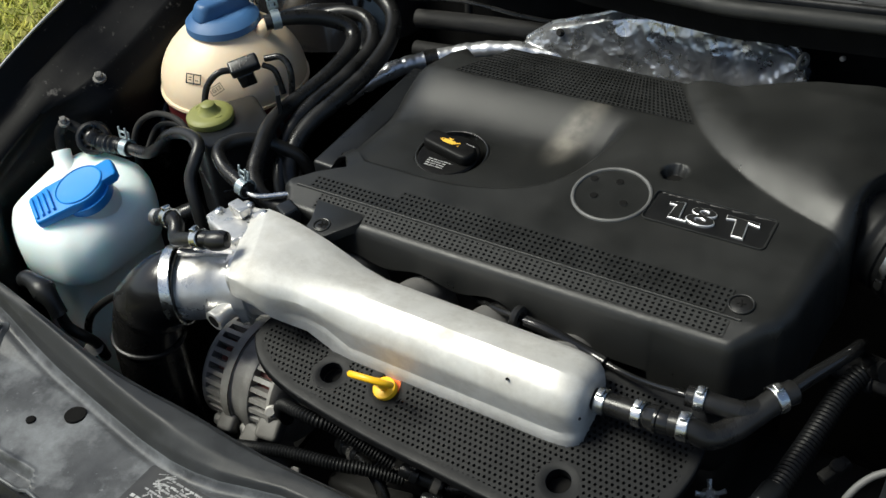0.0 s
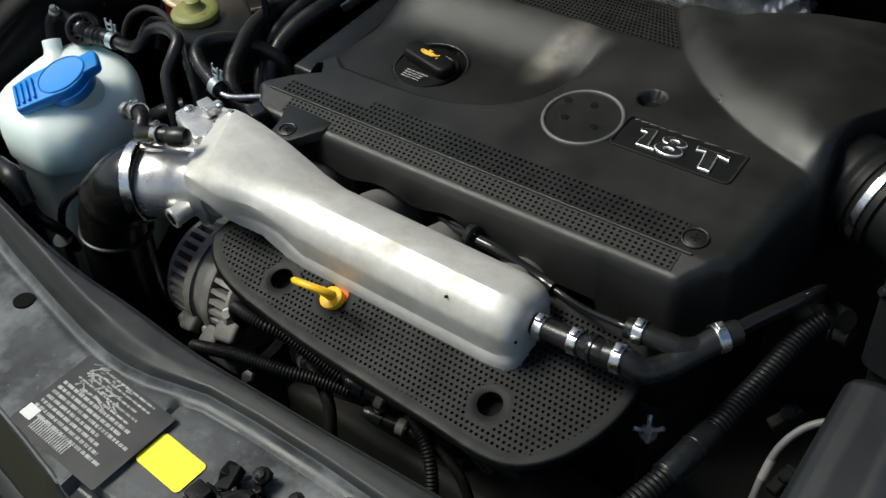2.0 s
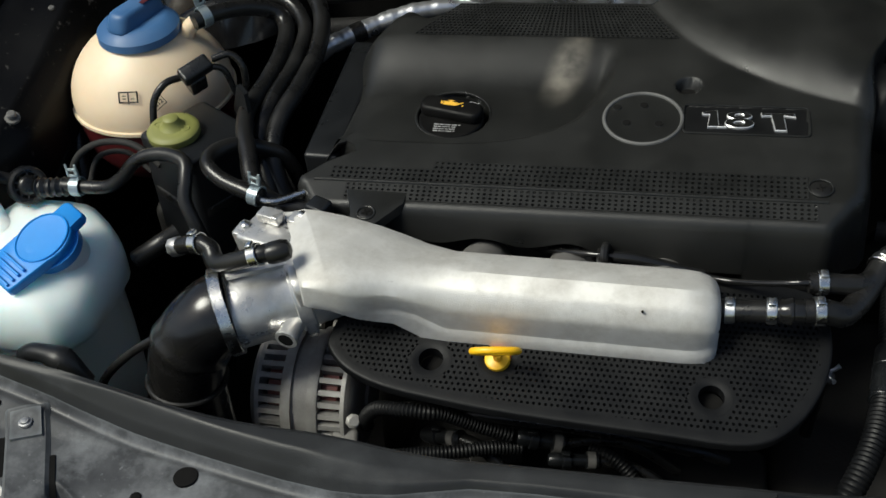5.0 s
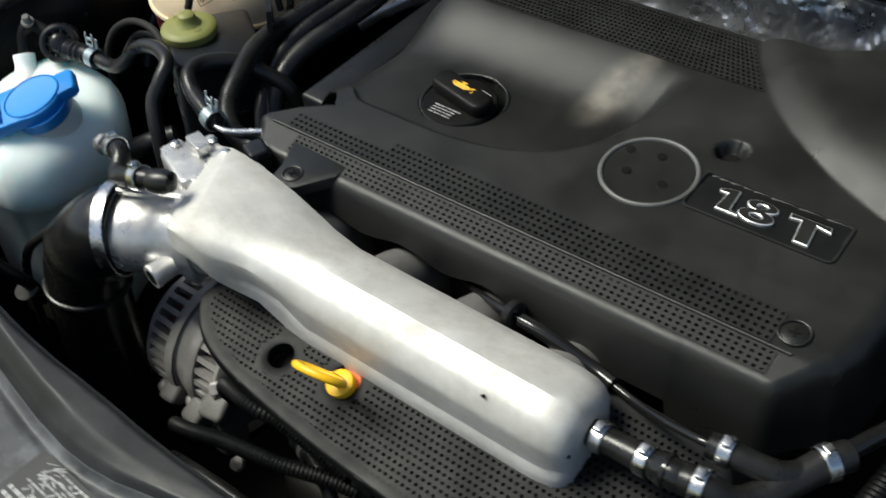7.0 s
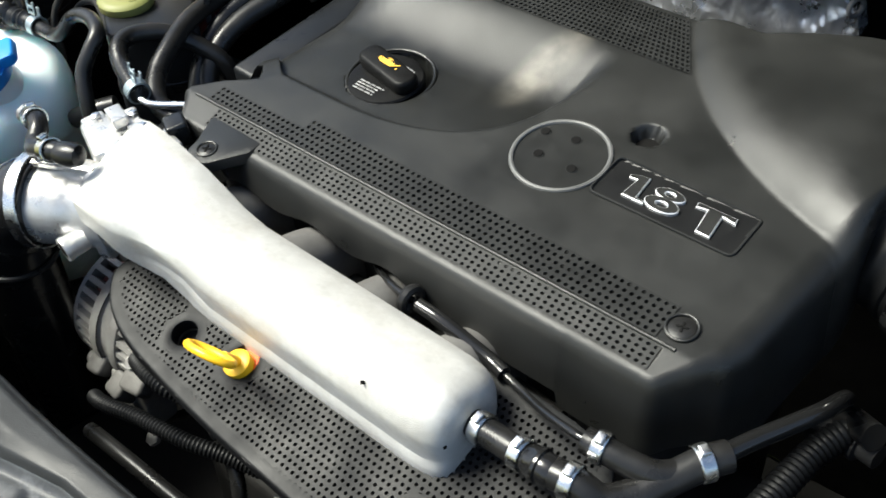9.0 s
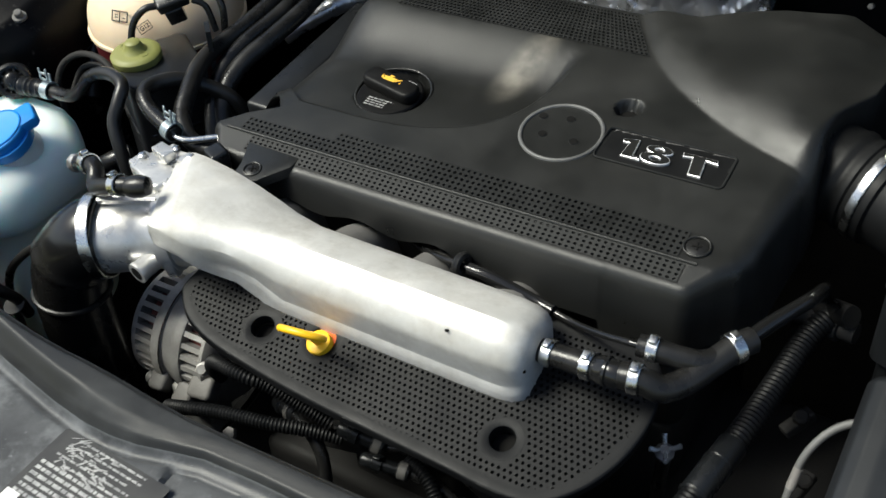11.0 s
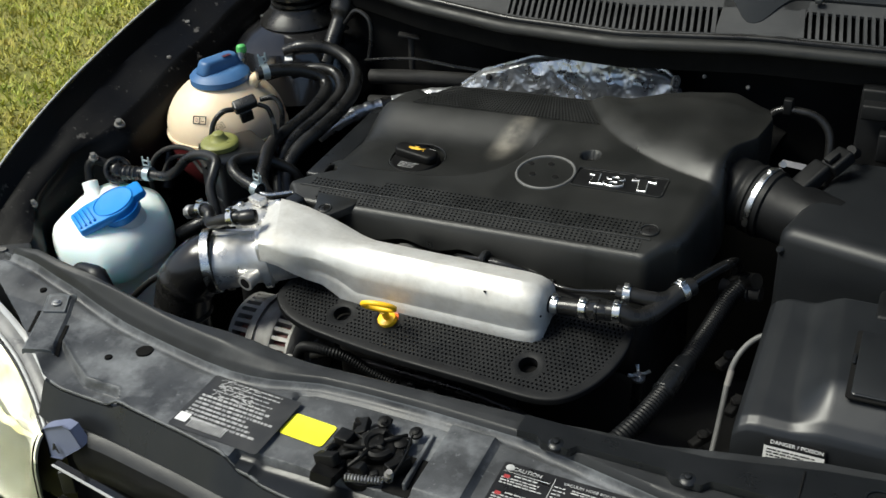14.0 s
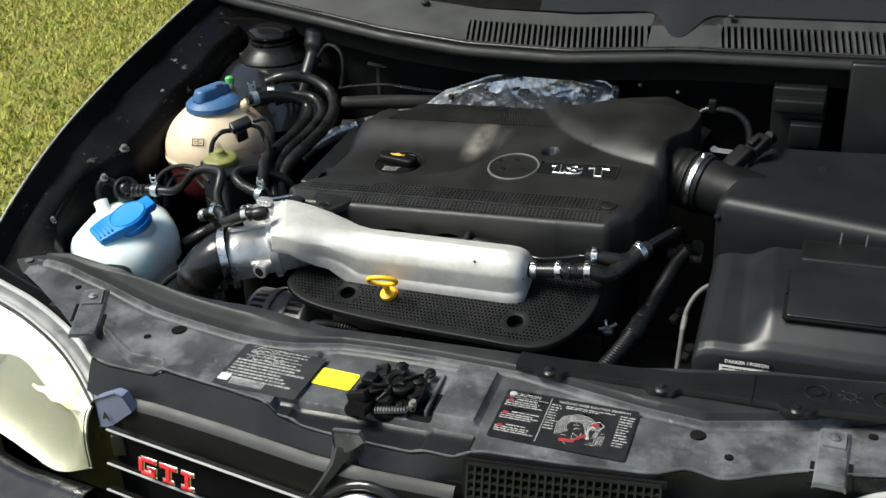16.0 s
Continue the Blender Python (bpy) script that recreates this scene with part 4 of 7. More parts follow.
# ---- nose: headlamp, grille ----
def headlamp(side):
    t = thing("headlamp", (side * .56, -.05, .6), "large headlamp with a hazy yellowed lens", "headlamp")
    TOP = ((-.80, .085, .765), (-.71, .062, .755), (-.637, .039, .745), (-.565, .019, .735), (-.487, -.014, .722), (-.431, -.047, .708), (-.388, -.078, .690))
    LOW = ((-.82, -.03, .620), (-.74, -.060, .617), (-.64, -.085, .612), (-.555, -.105, .605), (-.500, -.121, .598), (-.444, -.136, .593), (-.394, -.132, .606))
    curve = {TOP: smooth_path(TOP, 10), LOW: smooth_path(LOW, 10)}

    def at_k(table, u):
        q = curve[table]
        k = u * (len(q) - 1)
        i = min(int(k), len(q) - 2)
        return q[i].lerp(q[i + 1], k - i)

    shift = V((0, 0, 0)) if side < 0 else V((.015, -.045, -.012))

    def flip(p):
        return V((-side * p[0], p[1], p[2])) + shift
    inward = V((-.35, -.75, -.35)).normalized()

    def lens(u, v, off=0.0):
        a = at_k(TOP, u) + inward * .027
        p = a.lerp(at_k(LOW, u), v)
        bulge = math.sin(math.pi * v ** .75) * .026 * (.45 + .55 * smoothstep(1.0, .80, u))
        return flip(p + V((-.15, -.72, .68)) * (bulge - off))

    def bowl(u, v):
        return lens(u, v, .005 + .038 * min(1.0, 3.2 * v * (1 - v) + .02) * smoothstep(1.0, .84, u))

    def split(u):
        return .40 + .05 * math.sin(u * 8) + .03 * math.sin(u * 21)

    def band(o0, o1, lift):
        return slab(lambda u, v: tuple(flip(at_k(TOP, u) + inward * lerp(o0, o1, v) + V((0, -.3, .95)) * (lift + .0015 * math.sin(math.pi * v)))), 40, 6, (0, .002, -.005))
    part("lens", slab(lambda u, v: tuple(lens(u, v)), 40, 26, (.0, .0022, -.0018)), M_LENS, t, "hazy clear plastic lens").visible_shadow = False
    # one bowl painted in two tones: sky glare above, dimmer below
    part("reflector", slab(lambda u, v: tuple(bowl(u, v * split(u))), 40, 14, (.0, .003, -.003)), M_REFL, t, "upper reflector, pale cream for the sky glare in it")
    part("lower_reflector", slab(lambda u, v: tuple(bowl(u, lerp(split(u), 1, v))), 40, 12, (.0, .003, -.003)), M_REFL_DIM, t, "lower reflector, toned down to olive grey where no sky shows")
    part("outer_rim", band(-.004, .0035, .002), M_RIM, t, "bright clear outer rim")
    part("rim_groove", band(.0035, .0190, -.0015), M_HAZE, t, "hazy grey band inside the rim")
    part("inner_rim", band(.0190, .0232, .001), M_RIM, t, "bright clear inner rim")
    part("gasket", band(.0232, .0275, -.001), M_RUBBER, t, "dark gasket round the lens")
    out = V((-side * .002, -.004, -.001))
    edge = [lens(1, v) + out for v in np.linspace(-.02, .97, 18)] + [lens(u, 1) + out for u in np.linspace(.985, 0, 40)]
    part("lens_gasket", tube(edge, .0055, 10, per=2), M_RUBBER, t, "thick dark gasket under the lens")
    part("amber_streak", slab(lambda u, v: tuple(lens(lerp(.66, .95, u), lerp(.40, .24, u) + .075 * (v - .5) * math.sin(math.pi * (.1 + .8 * u)) + .012 * math.sin(u * 19), .012)), 20, 4, (0, .001, -.001)), M_AMBER, t, "yellowed streak inside the lens")
    part("shell", slab(lambda u, v: tuple(flip(at_k(TOP, u) + V((.01, .03, -.012))).lerp(V((side * lerp(.80, .40, u), .03 - .05 * u, .45)), v)), 24, 8, (0, .004, 0)), M_BOX, t, "black rear shell")


headlamp(-1)
headlamp(1)


def nose():
    t = thing("front_grille", (-.2, -.14, .5), "gloss black front grille with thin pale-edged bars", "grille")

    def edge_y(x):
        return poly((-.40, -.3, -.2, -.07, 0, .1), (-.095, -.101, -.115, -.137, -.143, -.143), x)

    def bar_y(x):
        return -.135 - .165 * (x + .345)
    # brow top is coloured paler than its face for the gleam on it
    part("brow", slab(lambda u, v: (lerp(-.345, .10, u), edge_y(lerp(-.345, .10, u)) - .011 * v, .7005 - .006 * v - .004 * v * v), 50, 8, (0, .004, -.003)), M_BAND, t, "brow above the bars, greyed to stand in for its gleam")
    part("brow_face", slab(lambda u, v: (lerp(-.345, .10, u), edge_y(lerp(-.345, .10, u)) - .0105 - .006 * math.sin(math.pi * v) + .006 * v, .6905 - .055 * v), 50, 4, (0, .004, 0)), M_DUCT, t, "smooth black face under the brow")
    for k, z in enumerate((.675, .620, .575, .53)):
        b = MB().rings([[V((x, bar_y(x) + dy, z + dz)) for dy, dz in ((.008, .0005), (0, .0015), (-.001, -.002), (.010, -.004))] for x in np.linspace(-.350 - .012 * k, -.045, 24)])
        bar = part("bar", b, M_BLACKGLOSS, t)
        part("bar_edge", tube([(x, bar_y(x) - .0012, z + .0008) for x in np.linspace(-.350 - .012 * k, -.045, 16)], .0016, 6, per=2), M_RIM, bar, "thin pale edge")
    part("backing", slab(lambda u, v: (lerp(-.39, .42, u), edge_y(lerp(-.39, .42, u)) + .012, lerp(.695, .40, v)), 30, 4, (0, .004, 0)), M_HOLE, t)
    part("side_clip", rbox(.016, .010, .030, .002, m=at(-.342, -.128, .636, 0, 0, 20)), M_BOX, t)
    em = V((.004, -.184, .630))
    n = V((0, -.93, .37))
    part("emblem_ring", torus(em, n, .052, .0050, 48, 10), M_CHROME, t, "plain chrome ring")
    part("emblem_disc", lathe(em + V((0, .004, -.002)), n, [(-.01, .046), (0, .047), (.002, .044), (.003, .01)], 32), M_CHROME, t, "plain chrome disc")
    part("emblem_seat", torus(em + V((0, .008, -.003)), n, .063, .0075, 48, 10), M_BLACKGLOSS, t)
    part("tab", MB().rings([[V((-.040, y, .7425)), V((-.008, y, .7455)), V((-.002, y, .7350)), V((-.020, y - .003, .7205)), V((-.037, y - .003, .7150))] for y in (-.141, -.1425, -.136)]), M_SLAM, t, "flat grey tab hanging over the grille")
    claw = [((-.031, -.140, .722), .011), ((-.035, -.148, .705), .008), ((-.045, -.156, .688), .006), ((-.056, -.162, .672), .005), ((-.069, -.168, .660), .0025)]
    part("claw", MB().rings([[V((x - w, y, z)), V((x - w * .2, y - .006, z + .002)), V((x + w, y, z)), V((x, y + .006, z - .002))] for (x, y, z), w in claw]), M_COWL, t, "dark pointed claw beside the emblem")
    corner = [(-.384, .655), (-.384, .694), (-.374, .700), (-.346, .714), (-.334, .713), (-.322, .694), (-.364, .660)]
    part("corner", MB().rings([[V((x, y - .12 * (x + .35), z)) for x, z in corner] for y in (-.112, -.114, -.100)]), M_BLUEPAINT, t, "scratched blue painted corner piece")
    part("corner_letter", lettering("A", .015, pose(-.366, -.1142, .677, 90, 0, -7), .0004, .0004), M_LABEL, t, "black letter")
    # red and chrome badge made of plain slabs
    bt = thing("badge", (-.26, -.16, .635), "red and chrome badge on the grille bars", "badge")
    o = pose(-.298, -.151, .636, 78, 0, -9) @ Matrix.Diagonal((1.08, .80, 1, 1))

    def shape(ps, x, w, dz):
        b = MB()
        for (x0, y0, x1, y1) in ps:
            b.merge(rbox(x1 - x0 + w, y1 - y0 + w, .003, .0008, m=o @ pose(x + (x0 + x1) / 2, (y0 + y1) / 2, dz)))
        return b
    g = ((.000, .004, .006, .024), (.004, .022, .024, .028), (.004, .000, .024, .006), (.018, .004, .024, .014), (.012, .010, .024, .014))
    tt = ((.000, .022, .024, .028), (.009, .000, .015, .024), (.005, .0, .019, .004))
    ii = ((.006, .002, .012, .026), (.001, .0, .017, .005), (.001, .023, .017, .028))
    for ps, x in ((g, 0), (tt, .030), (ii, .060)):
        part("backing", shape(ps, x, .003, 0), M_CHROME, bt)
        part("slab", shape(ps, x, 0, .0018), M_RED, bt, "red enamel slab")
    bp = thing("bumper", (0, -.2, .2), "gloss black front bumper below the grille and headlamps", "bumper")
    part("skin", slab(lambda u, v: (lerp(-.82, .82, u), -.155 - .07 * math.cos(lerp(-.82, .82, u) * 1.7) - .06 * math.sin(v * 2.6), lerp(.555, .2, v)), 50, 10, (0, .006, 0)), M_PAINT, bp)
    for sd in (-1, 1):
        def shoulder(u, v):
            x = lerp(.86, .385, u)
            y = poly((.39, .50, .64, .86), (-.142, -.128, -.092, -.03), x) + (.0 if sd < 0 else -.045)
            z = poly((.39, .50, .64, .86), (.588, .586, .598, .606), x) - (.0 if sd < 0 else .012)
            k = v * 4
            return (sd * x, y - poly((0, .5, 1.5, 2.5, 4), (.0, .018, .048, .062, .066), k), z - poly((0, .5, 1.5, 2.5, 4), (.004, .0, .010, .032, .10), k))
        part("shoulder", slab(shoulder, 30, 16, (0, .004, -.003)), M_PAINT, bp, "rounded gloss shoulder under the headlamp")


nose()


# ---- rest of the car, plain, behind the bay ----
def car_body():
    t = thing("car_body", (0, 2.2, 0), "plain black hatchback body standing on four wheels", "car body")
    for s in (-1, 1):
        part("side_panel", slab(lambda u, v: (s * (.80 - .10 * smoothstep(.55, 0, v) + .02 * math.sin(u * math.pi)), lerp(1.15, 3.55, u), lerp(1.02, .25, v)), 16, 8, (-s * .02, 0, 0)), M_PAINT, t)
        part("side_window", slab(lambda u, v: (s * lerp(.56, .70, v), lerp(lerp(1.80, 1.30, v), lerp(3.2, 3.5, v), u), lerp(1.40, 1.02, v)), 10, 6, (-s * .006, 0, 0)), M_GLASS, t)
        for y in (.42, 2.95):
            w = part("wheel", lathe((s * .60, y, .300), (s, 0, 0), [(0, .20), (.01, .275), (.03, .298), (.15, .298), (.17, .275), (.18, .20)], 40), M_RUBBER, t, "black tyre")
            part("rim", lathe((s * .765, y, .300), (s, 0, 0), [(0, .19), (.012, .19), (.016, .17), (.010, .06), (.016, .03)], 32), M_DULLSTEEL, w, "grey wheel rim")
    part("roof", slab(lambda u, v: (lerp(-.56, .56, u), lerp(1.74, 3.25, v), 1.42 + .03 * math.sin(u * math.pi)), 12, 10, (0, 0, -.02)), M_PAINT, t)
    part("tailgate", slab(lambda u, v: (lerp(-.70, .70, u), lerp(3.25, 3.62, v ** .6), lerp(1.42, .30, v)), 12, 10, (0, -.02, 0)), M_PAINT, t)
    part("floor_pan", slab(lambda u, v: (lerp(-.70, .70, u), lerp(.8, 3.5, v), .26), 4, 6, (0, 0, -.02)), M_DARK, t)


car_body()

# ---- engine cover ----
def cover_plane(x, y):
    return .825 + .13 * (y - .325) + .025 * (x - .15)


YF = .283


def cov_left(y):
    return poly((.283, .300, .306, .327, .345, .36, .53, .56, .66), (-.288, -.300, -.308, -.288, -.262, -.250, -.248, -.236, -.16), y)


def cov_right(y):
    return poly((.283, .300, .319, .424, .47, .54, .60, .66), (.164, .176, .186, .193, .206, .233, .240, .22), y)


def cov_rear(u):
    return poly((0, .10, .50, .60, .75, .9, 1), (.555, .588, .588, .592, .628, .645, .63), u)


def dome_s(x, y):
    return ((x + .1267) * (y - .33) - .033) / .26


def tongue_sd(x, y):
    """Signed distance to the scooped field round the oil cap, negative inside."""
    a = max(0.0, x - .30 * (y - .447) + .17) / .135
    b = (y - .443) / .15 if y > .443 else (.443 - y) / .083
    return ((a ** 2.5 + b ** 2.5) ** .4 - 1) * .09



STRIPS = ((-.282, .150, .3045, .3215), (-.185, .150, .3215, .3330), (-.264, .158, .2835, .3005))


def in_mesh(x, y, inset=0.0):
    if not (.528 + inset < y < .584 - inset):
        return False
    k = (y - .528) / .056
    return lerp(-.246, -.204, k) + inset < x < lerp(.033, -.003, k) - inset


def cover_h(x, y, sink=True):
    p = cover_plane(x, y)
    z = p
    if y < .303:
        z -= (.303 - y) * .20
    sd = tongue_sd(x, y)
    floor = .8118 + .02 * (y - .40) + .03 * (x + .2)
    z -= max(0.0, p - floor) * smoothstep(.002, -.012, sd) * smoothstep(.532, .450, y)
    s = dome_s(x, y)
    if s > 0:
        z += .024 * (1 - math.exp(-(s / .032))) * smoothstep(.36, .42, y)
        z -= smoothstep(0, .06, s) * (.014 * smoothstep(.47, .61, y) + .015 * smoothstep(.17, .24, x) * smoothstep(.43, .54, y) + .008 * smoothstep(.60, .65, y))
    if sink:
        for x0, x1, y0, y1 in STRIPS:
            if x0 + .003 < x < x1 - .003 and y0 + .002 < y < y1 - .002:
                z -= .006
        if in_mesh(x, y, .003):
            z -= .006
        z -= .030 * smoothstep(.0375, .0350, math.hypot(x + .184, y - .419))
        d = math.hypot(x - .044, y - .455)
        z -= .012 * smoothstep(.0125, .0095, d)
        if .043 < x < .152 and .388 < y < .424:
            z -= .002
    return z


def cover_normal(x, y):
    e = .002
    return V((-(cover_h(x + e, y, False) - cover_h(x - e, y, False)) / (2 * e), -(cover_h(x, y + e, False) - cover_h(x, y - e, False)) / (2 * e), 1)).normalized()


def pitted(fn, nu, nv, keep, ratio=.62, depth=.004, sides=4, stagger=0.0):
    """A sheet with a small blind hole in every kept cell. fn(i, j) gives the world point, its z the surface."""
    b = MB()
    for j in range(nv):
        for i in range(nu):
            k = keep(i, j)
            if k is None:
                continue
            sh = V(((j % 2) * stagger, 0, 0))
            c = [V(fn(i, j)) + sh, V(fn(i + 1, j)) + sh, V(fn(i + 1, j + 1)) + sh, V(fn(i, j + 1)) + sh]
            if not k:
                b.add(c, [(0, 1, 2, 3)])
                continue
            m = (c[0] + c[1] + c[2] + c[3]) / 4
            if sides == 4:
                inn = [m.lerp(q, ratio) for q in c]
                low = [q - V((0, 0, depth)) for q in inn]
                b.add(c + inn + low, [(0, 1, 5, 4), (1, 2, 6, 5), (2, 3, 7, 6), (3, 0, 4, 7), (4, 5, 9, 8), (5, 6, 10, 9), (6, 7, 11, 10), (7, 4, 8, 11), (8, 9, 10, 11)])
            else:
                ux, uy = (c[1] - c[0]) / 2, (c[3] - c[0]) / 2
                ring = [m + (ux * math.cos(a) + uy * math.sin(a)) * ratio for a in [radians(45 * q - 157.5 + 22.5 - 0) for q in range(8)]]
                low = [q - V((0, 0, depth)) for q in ring]
                mids = [(c[0] + c[1]) / 2, (c[1] + c[2]) / 2, (c[2] + c[3]) / 2, (c[3] + c[0]) / 2]
                out = [c[0], mids[0], c[1], mids[1], c[2], mids[2], c[3], mids[3]]
                fs = [(q, (q + 1) % 8, 8 + (q + 1) % 8, 8 + q) for q in range(8)]
                fs += [(8 + q, 8 + (q + 1) % 8, 16 + (q + 1) % 8, 16 + q) for q in range(8)]
                fs.append(tuple(16 + q for q in range(8)))
                b.add(out + ring + low, fs)
    return b


def scuffed(base):
    """The cover's plastic with a beige scuff and painted sheen on the end wall of its filler recess."""
    m = base.copy()
    m.name = "satin_black_plastic_scuff_sheen"
    N, L = m.node_tree.nodes, m.node_tree.links
    b = N["Principled BSDF"]
    col = b.inputs["Base Color"].links[0].from_socket
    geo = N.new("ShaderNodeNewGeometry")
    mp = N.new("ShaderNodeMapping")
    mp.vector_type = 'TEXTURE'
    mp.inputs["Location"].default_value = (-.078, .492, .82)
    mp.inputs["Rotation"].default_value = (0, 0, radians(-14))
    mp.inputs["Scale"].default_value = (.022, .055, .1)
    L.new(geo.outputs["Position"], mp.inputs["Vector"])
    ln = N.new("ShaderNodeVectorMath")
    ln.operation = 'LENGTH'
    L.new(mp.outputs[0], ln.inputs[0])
    # soft fall-off: the wall's highlight is painted in along with the scuff
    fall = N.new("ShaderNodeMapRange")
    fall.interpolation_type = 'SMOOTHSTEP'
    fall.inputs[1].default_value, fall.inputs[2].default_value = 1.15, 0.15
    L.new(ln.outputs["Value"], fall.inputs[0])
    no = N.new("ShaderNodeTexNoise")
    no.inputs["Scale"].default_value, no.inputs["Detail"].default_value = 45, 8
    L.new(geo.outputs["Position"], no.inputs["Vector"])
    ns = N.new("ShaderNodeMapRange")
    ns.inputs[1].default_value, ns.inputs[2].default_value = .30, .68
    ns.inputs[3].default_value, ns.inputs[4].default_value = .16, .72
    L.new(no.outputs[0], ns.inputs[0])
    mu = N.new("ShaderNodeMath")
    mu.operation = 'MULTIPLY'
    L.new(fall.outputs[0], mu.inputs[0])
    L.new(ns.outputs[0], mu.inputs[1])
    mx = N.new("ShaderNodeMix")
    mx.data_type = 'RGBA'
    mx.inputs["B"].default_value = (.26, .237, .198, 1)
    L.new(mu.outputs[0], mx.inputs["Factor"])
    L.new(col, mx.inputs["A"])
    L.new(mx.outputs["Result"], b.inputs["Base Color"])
    return m


def engine_cover():
    t = thing("engine_cover", (-.05, .42, .72), "satin black plastic engine cover with perforated bands", "engine cover")
    nu, nv = 210, 170
    rows = []
    for j in range(nv + 1):
        v = j / nv
        row = []
        for i in range(nu + 1):
            u = i / nu
            y = lerp(YF, cov_rear(u), v)
            x = lerp(cov_left(y), cov_right(y), u)
            row.append(V((x, y, cover_h(x, y))))
        rows.append(row)
    w = nu + 1
    vs = [p for r in rows for p in r]
    fs = [(j * w + i, j * w + i + 1, (j + 1) * w + i + 1, (j + 1) * w + i) for j in range(nv) for i in range(nu)]
    edge = [i for i in range(w)] + [j * w + nu for j in range(1, nv + 1)] + [nv * w + i for i in range(nu - 1, -1, -1)] + [j * w for j in range(nv - 1, 0, -1)]
    c = V((-.04, .44, 0))
    prev = edge
    # rounded shoulder and skirt
    for k, (o, d) in enumerate(((.0018, .0006), (.0045, .003), (.0065, .0075), (.0075, .014), (.009, .045), (.010, .068))):
        ids = []
        for q, e in enumerate(edge):
            p = vs[e]
            a, b2 = vs[edge[q - 1]], vs[edge[(q + 1) % len(edge)]]
            tg = (b2 - a)
            n = V((tg.y, -tg.x, 0)).normalized()
            j, i = divmod(e, w)
            left = i == 0 and p.y > .345
            right = smoothstep(.12, .2, p.x) * smoothstep(.29, .34, p.y)
            oo = o * (1 + 5.0 * left) + o * right * lerp(1.6, -.7, smoothstep(.43, .50, p.y))
            dd = d * (1 + .3 * right) * (.62 if left and k > 3 else 1) * (.8 if p.y < .3 and p.x < .1 else 1) * (1 - .30 * smoothstep(-.27, -.22, p.x) * smoothstep(.02, -.06, p.x) if p.y < .3 and k > 3 else 1) * (1 - .10 * (1 + math.cos(6.2832 * (p.x + .133) / .082)) * smoothstep(.04, -.02, p.x) if p.y < .3 and k > 3 else 1)
            ids.append(len(vs))
            vs.append(V((p.x + n.x * oo, p.y + n.y * oo, p.z - dd)))
        m = len(ids)
        for q in range(m):
            fs.append((prev[(q + 1) % m], prev[q], ids[q], ids[(q + 1) % m]))
        prev = ids
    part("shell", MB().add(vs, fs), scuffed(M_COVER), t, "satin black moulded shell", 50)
    for x0, x1, y0, y1 in STRIPS:
        a, b = round((x1 - x0) / .0056), round((y1 - y0) / (.0044 if y0 < .29 else .0056))

        def fn(i, j):
            x, y = lerp(x0, x1, i / a), lerp(y0, y1, j / b)
            return (x, y, cover_h(x, y, False) + .0010)
        part("perforated_band", pitted(fn, a, b, lambda i, j: True, .58, .0042, 8), M_STRIP, t, "band of small round pits", 20)
    a, b = 56, 12

    def fn(i, j):
        y = lerp(.528, .584, j / b)
        k = j / b
        x = lerp(lerp(-.246, -.204, k), lerp(.033, -.003, k), i / a)
        return (x, y, cover_h(x, y, False) + .0010)
    part("perforated_band", pitted(fn, a, b, lambda i, j: True, .58, .0042), M_STRIP, t, "rear field of small square pits", 20)
    part("seam_bead", tube([(x, .3028, cover_h(x, .3028, False) + .0004) for x in np.linspace(-.296, .166, 60)], .0014, 8, per=2), M_COVER, t, "raised line between the bands")
    # round emblem seat with four holes
    cx, cy = .003, .404
    n = cover_normal(cx, cy)
    part("emblem_ring", torus((cx, cy, cover_h(cx, cy) + .0004), n, .0365, .0019, 48, 8), M_GREYRING, t, "worn pale ring of a missing emblem")
    for x, y in ((-.022, .419), (.003, .423), (-.012, .397), (.018, .397)):
        part("hole", lathe((x, y, cover_h(x, y) - .002), n, [(0, .0036), (.0028, .0038), (.0032, .0034)], 14), M_HOLE, t)
        part("hole_edge", torus((x, y, cover_h(x, y) + .0002), n, .0041, .0005, 18, 6), M_STRIP, t)
    # type plate
    px, py = .0975, .406
    n = cover_normal(px, py)
    rot = n.to_track_quat('Z', 'Y').to_matrix().to_4x4()
    base = Matrix.Translation((px, py, cover_plane(px, py) - .0018)) @ pose(0, 0, 0, math.degrees(math.atan(.13)), -math.degrees(math.atan(.025)), 0)
    plate = part("type_plate", prism(rrect(.112, .0385, .004), 0, .0012).xform(base), M_DUCT, t, "black recessed plate")
    rim = [base @ V((x, y, .0026)) for x, y in rrect(.114, .0405, .005, 6)]
    part("rim", tube(rim + rim[:1], .0010, 6, raw=True), M_STRIP, plate)
    # black disc deepens the shade at the bottom of the recess
    part("hole", lathe((.044, .455, cover_plane(.044, .455) - .0118), cover_normal(.044, .455), [(0, .0090), (.0012, .0090)], 20), M_HOLE, t, "dark bottom of a round recess")

    def inset(q, d):
        out = []
        for k in range(len(q)):
            a, b, c2 = V((*q[k - 1], 0)), V((*q[k], 0)), V((*q[(k + 1) % len(q)], 0))
            e, g = (b - a).normalized(), (c2 - b).normalized()
            n2 = V((-e.y - g.y, e.x + g.x, 0))
            n2 = n2.normalized() * min(2.0, 1 / max(.3, (n2.normalized()).dot(V((-e.y, e.x, 0)))))
            out.append((b.x + n2.x * d, b.y + n2.y * d))
        return out

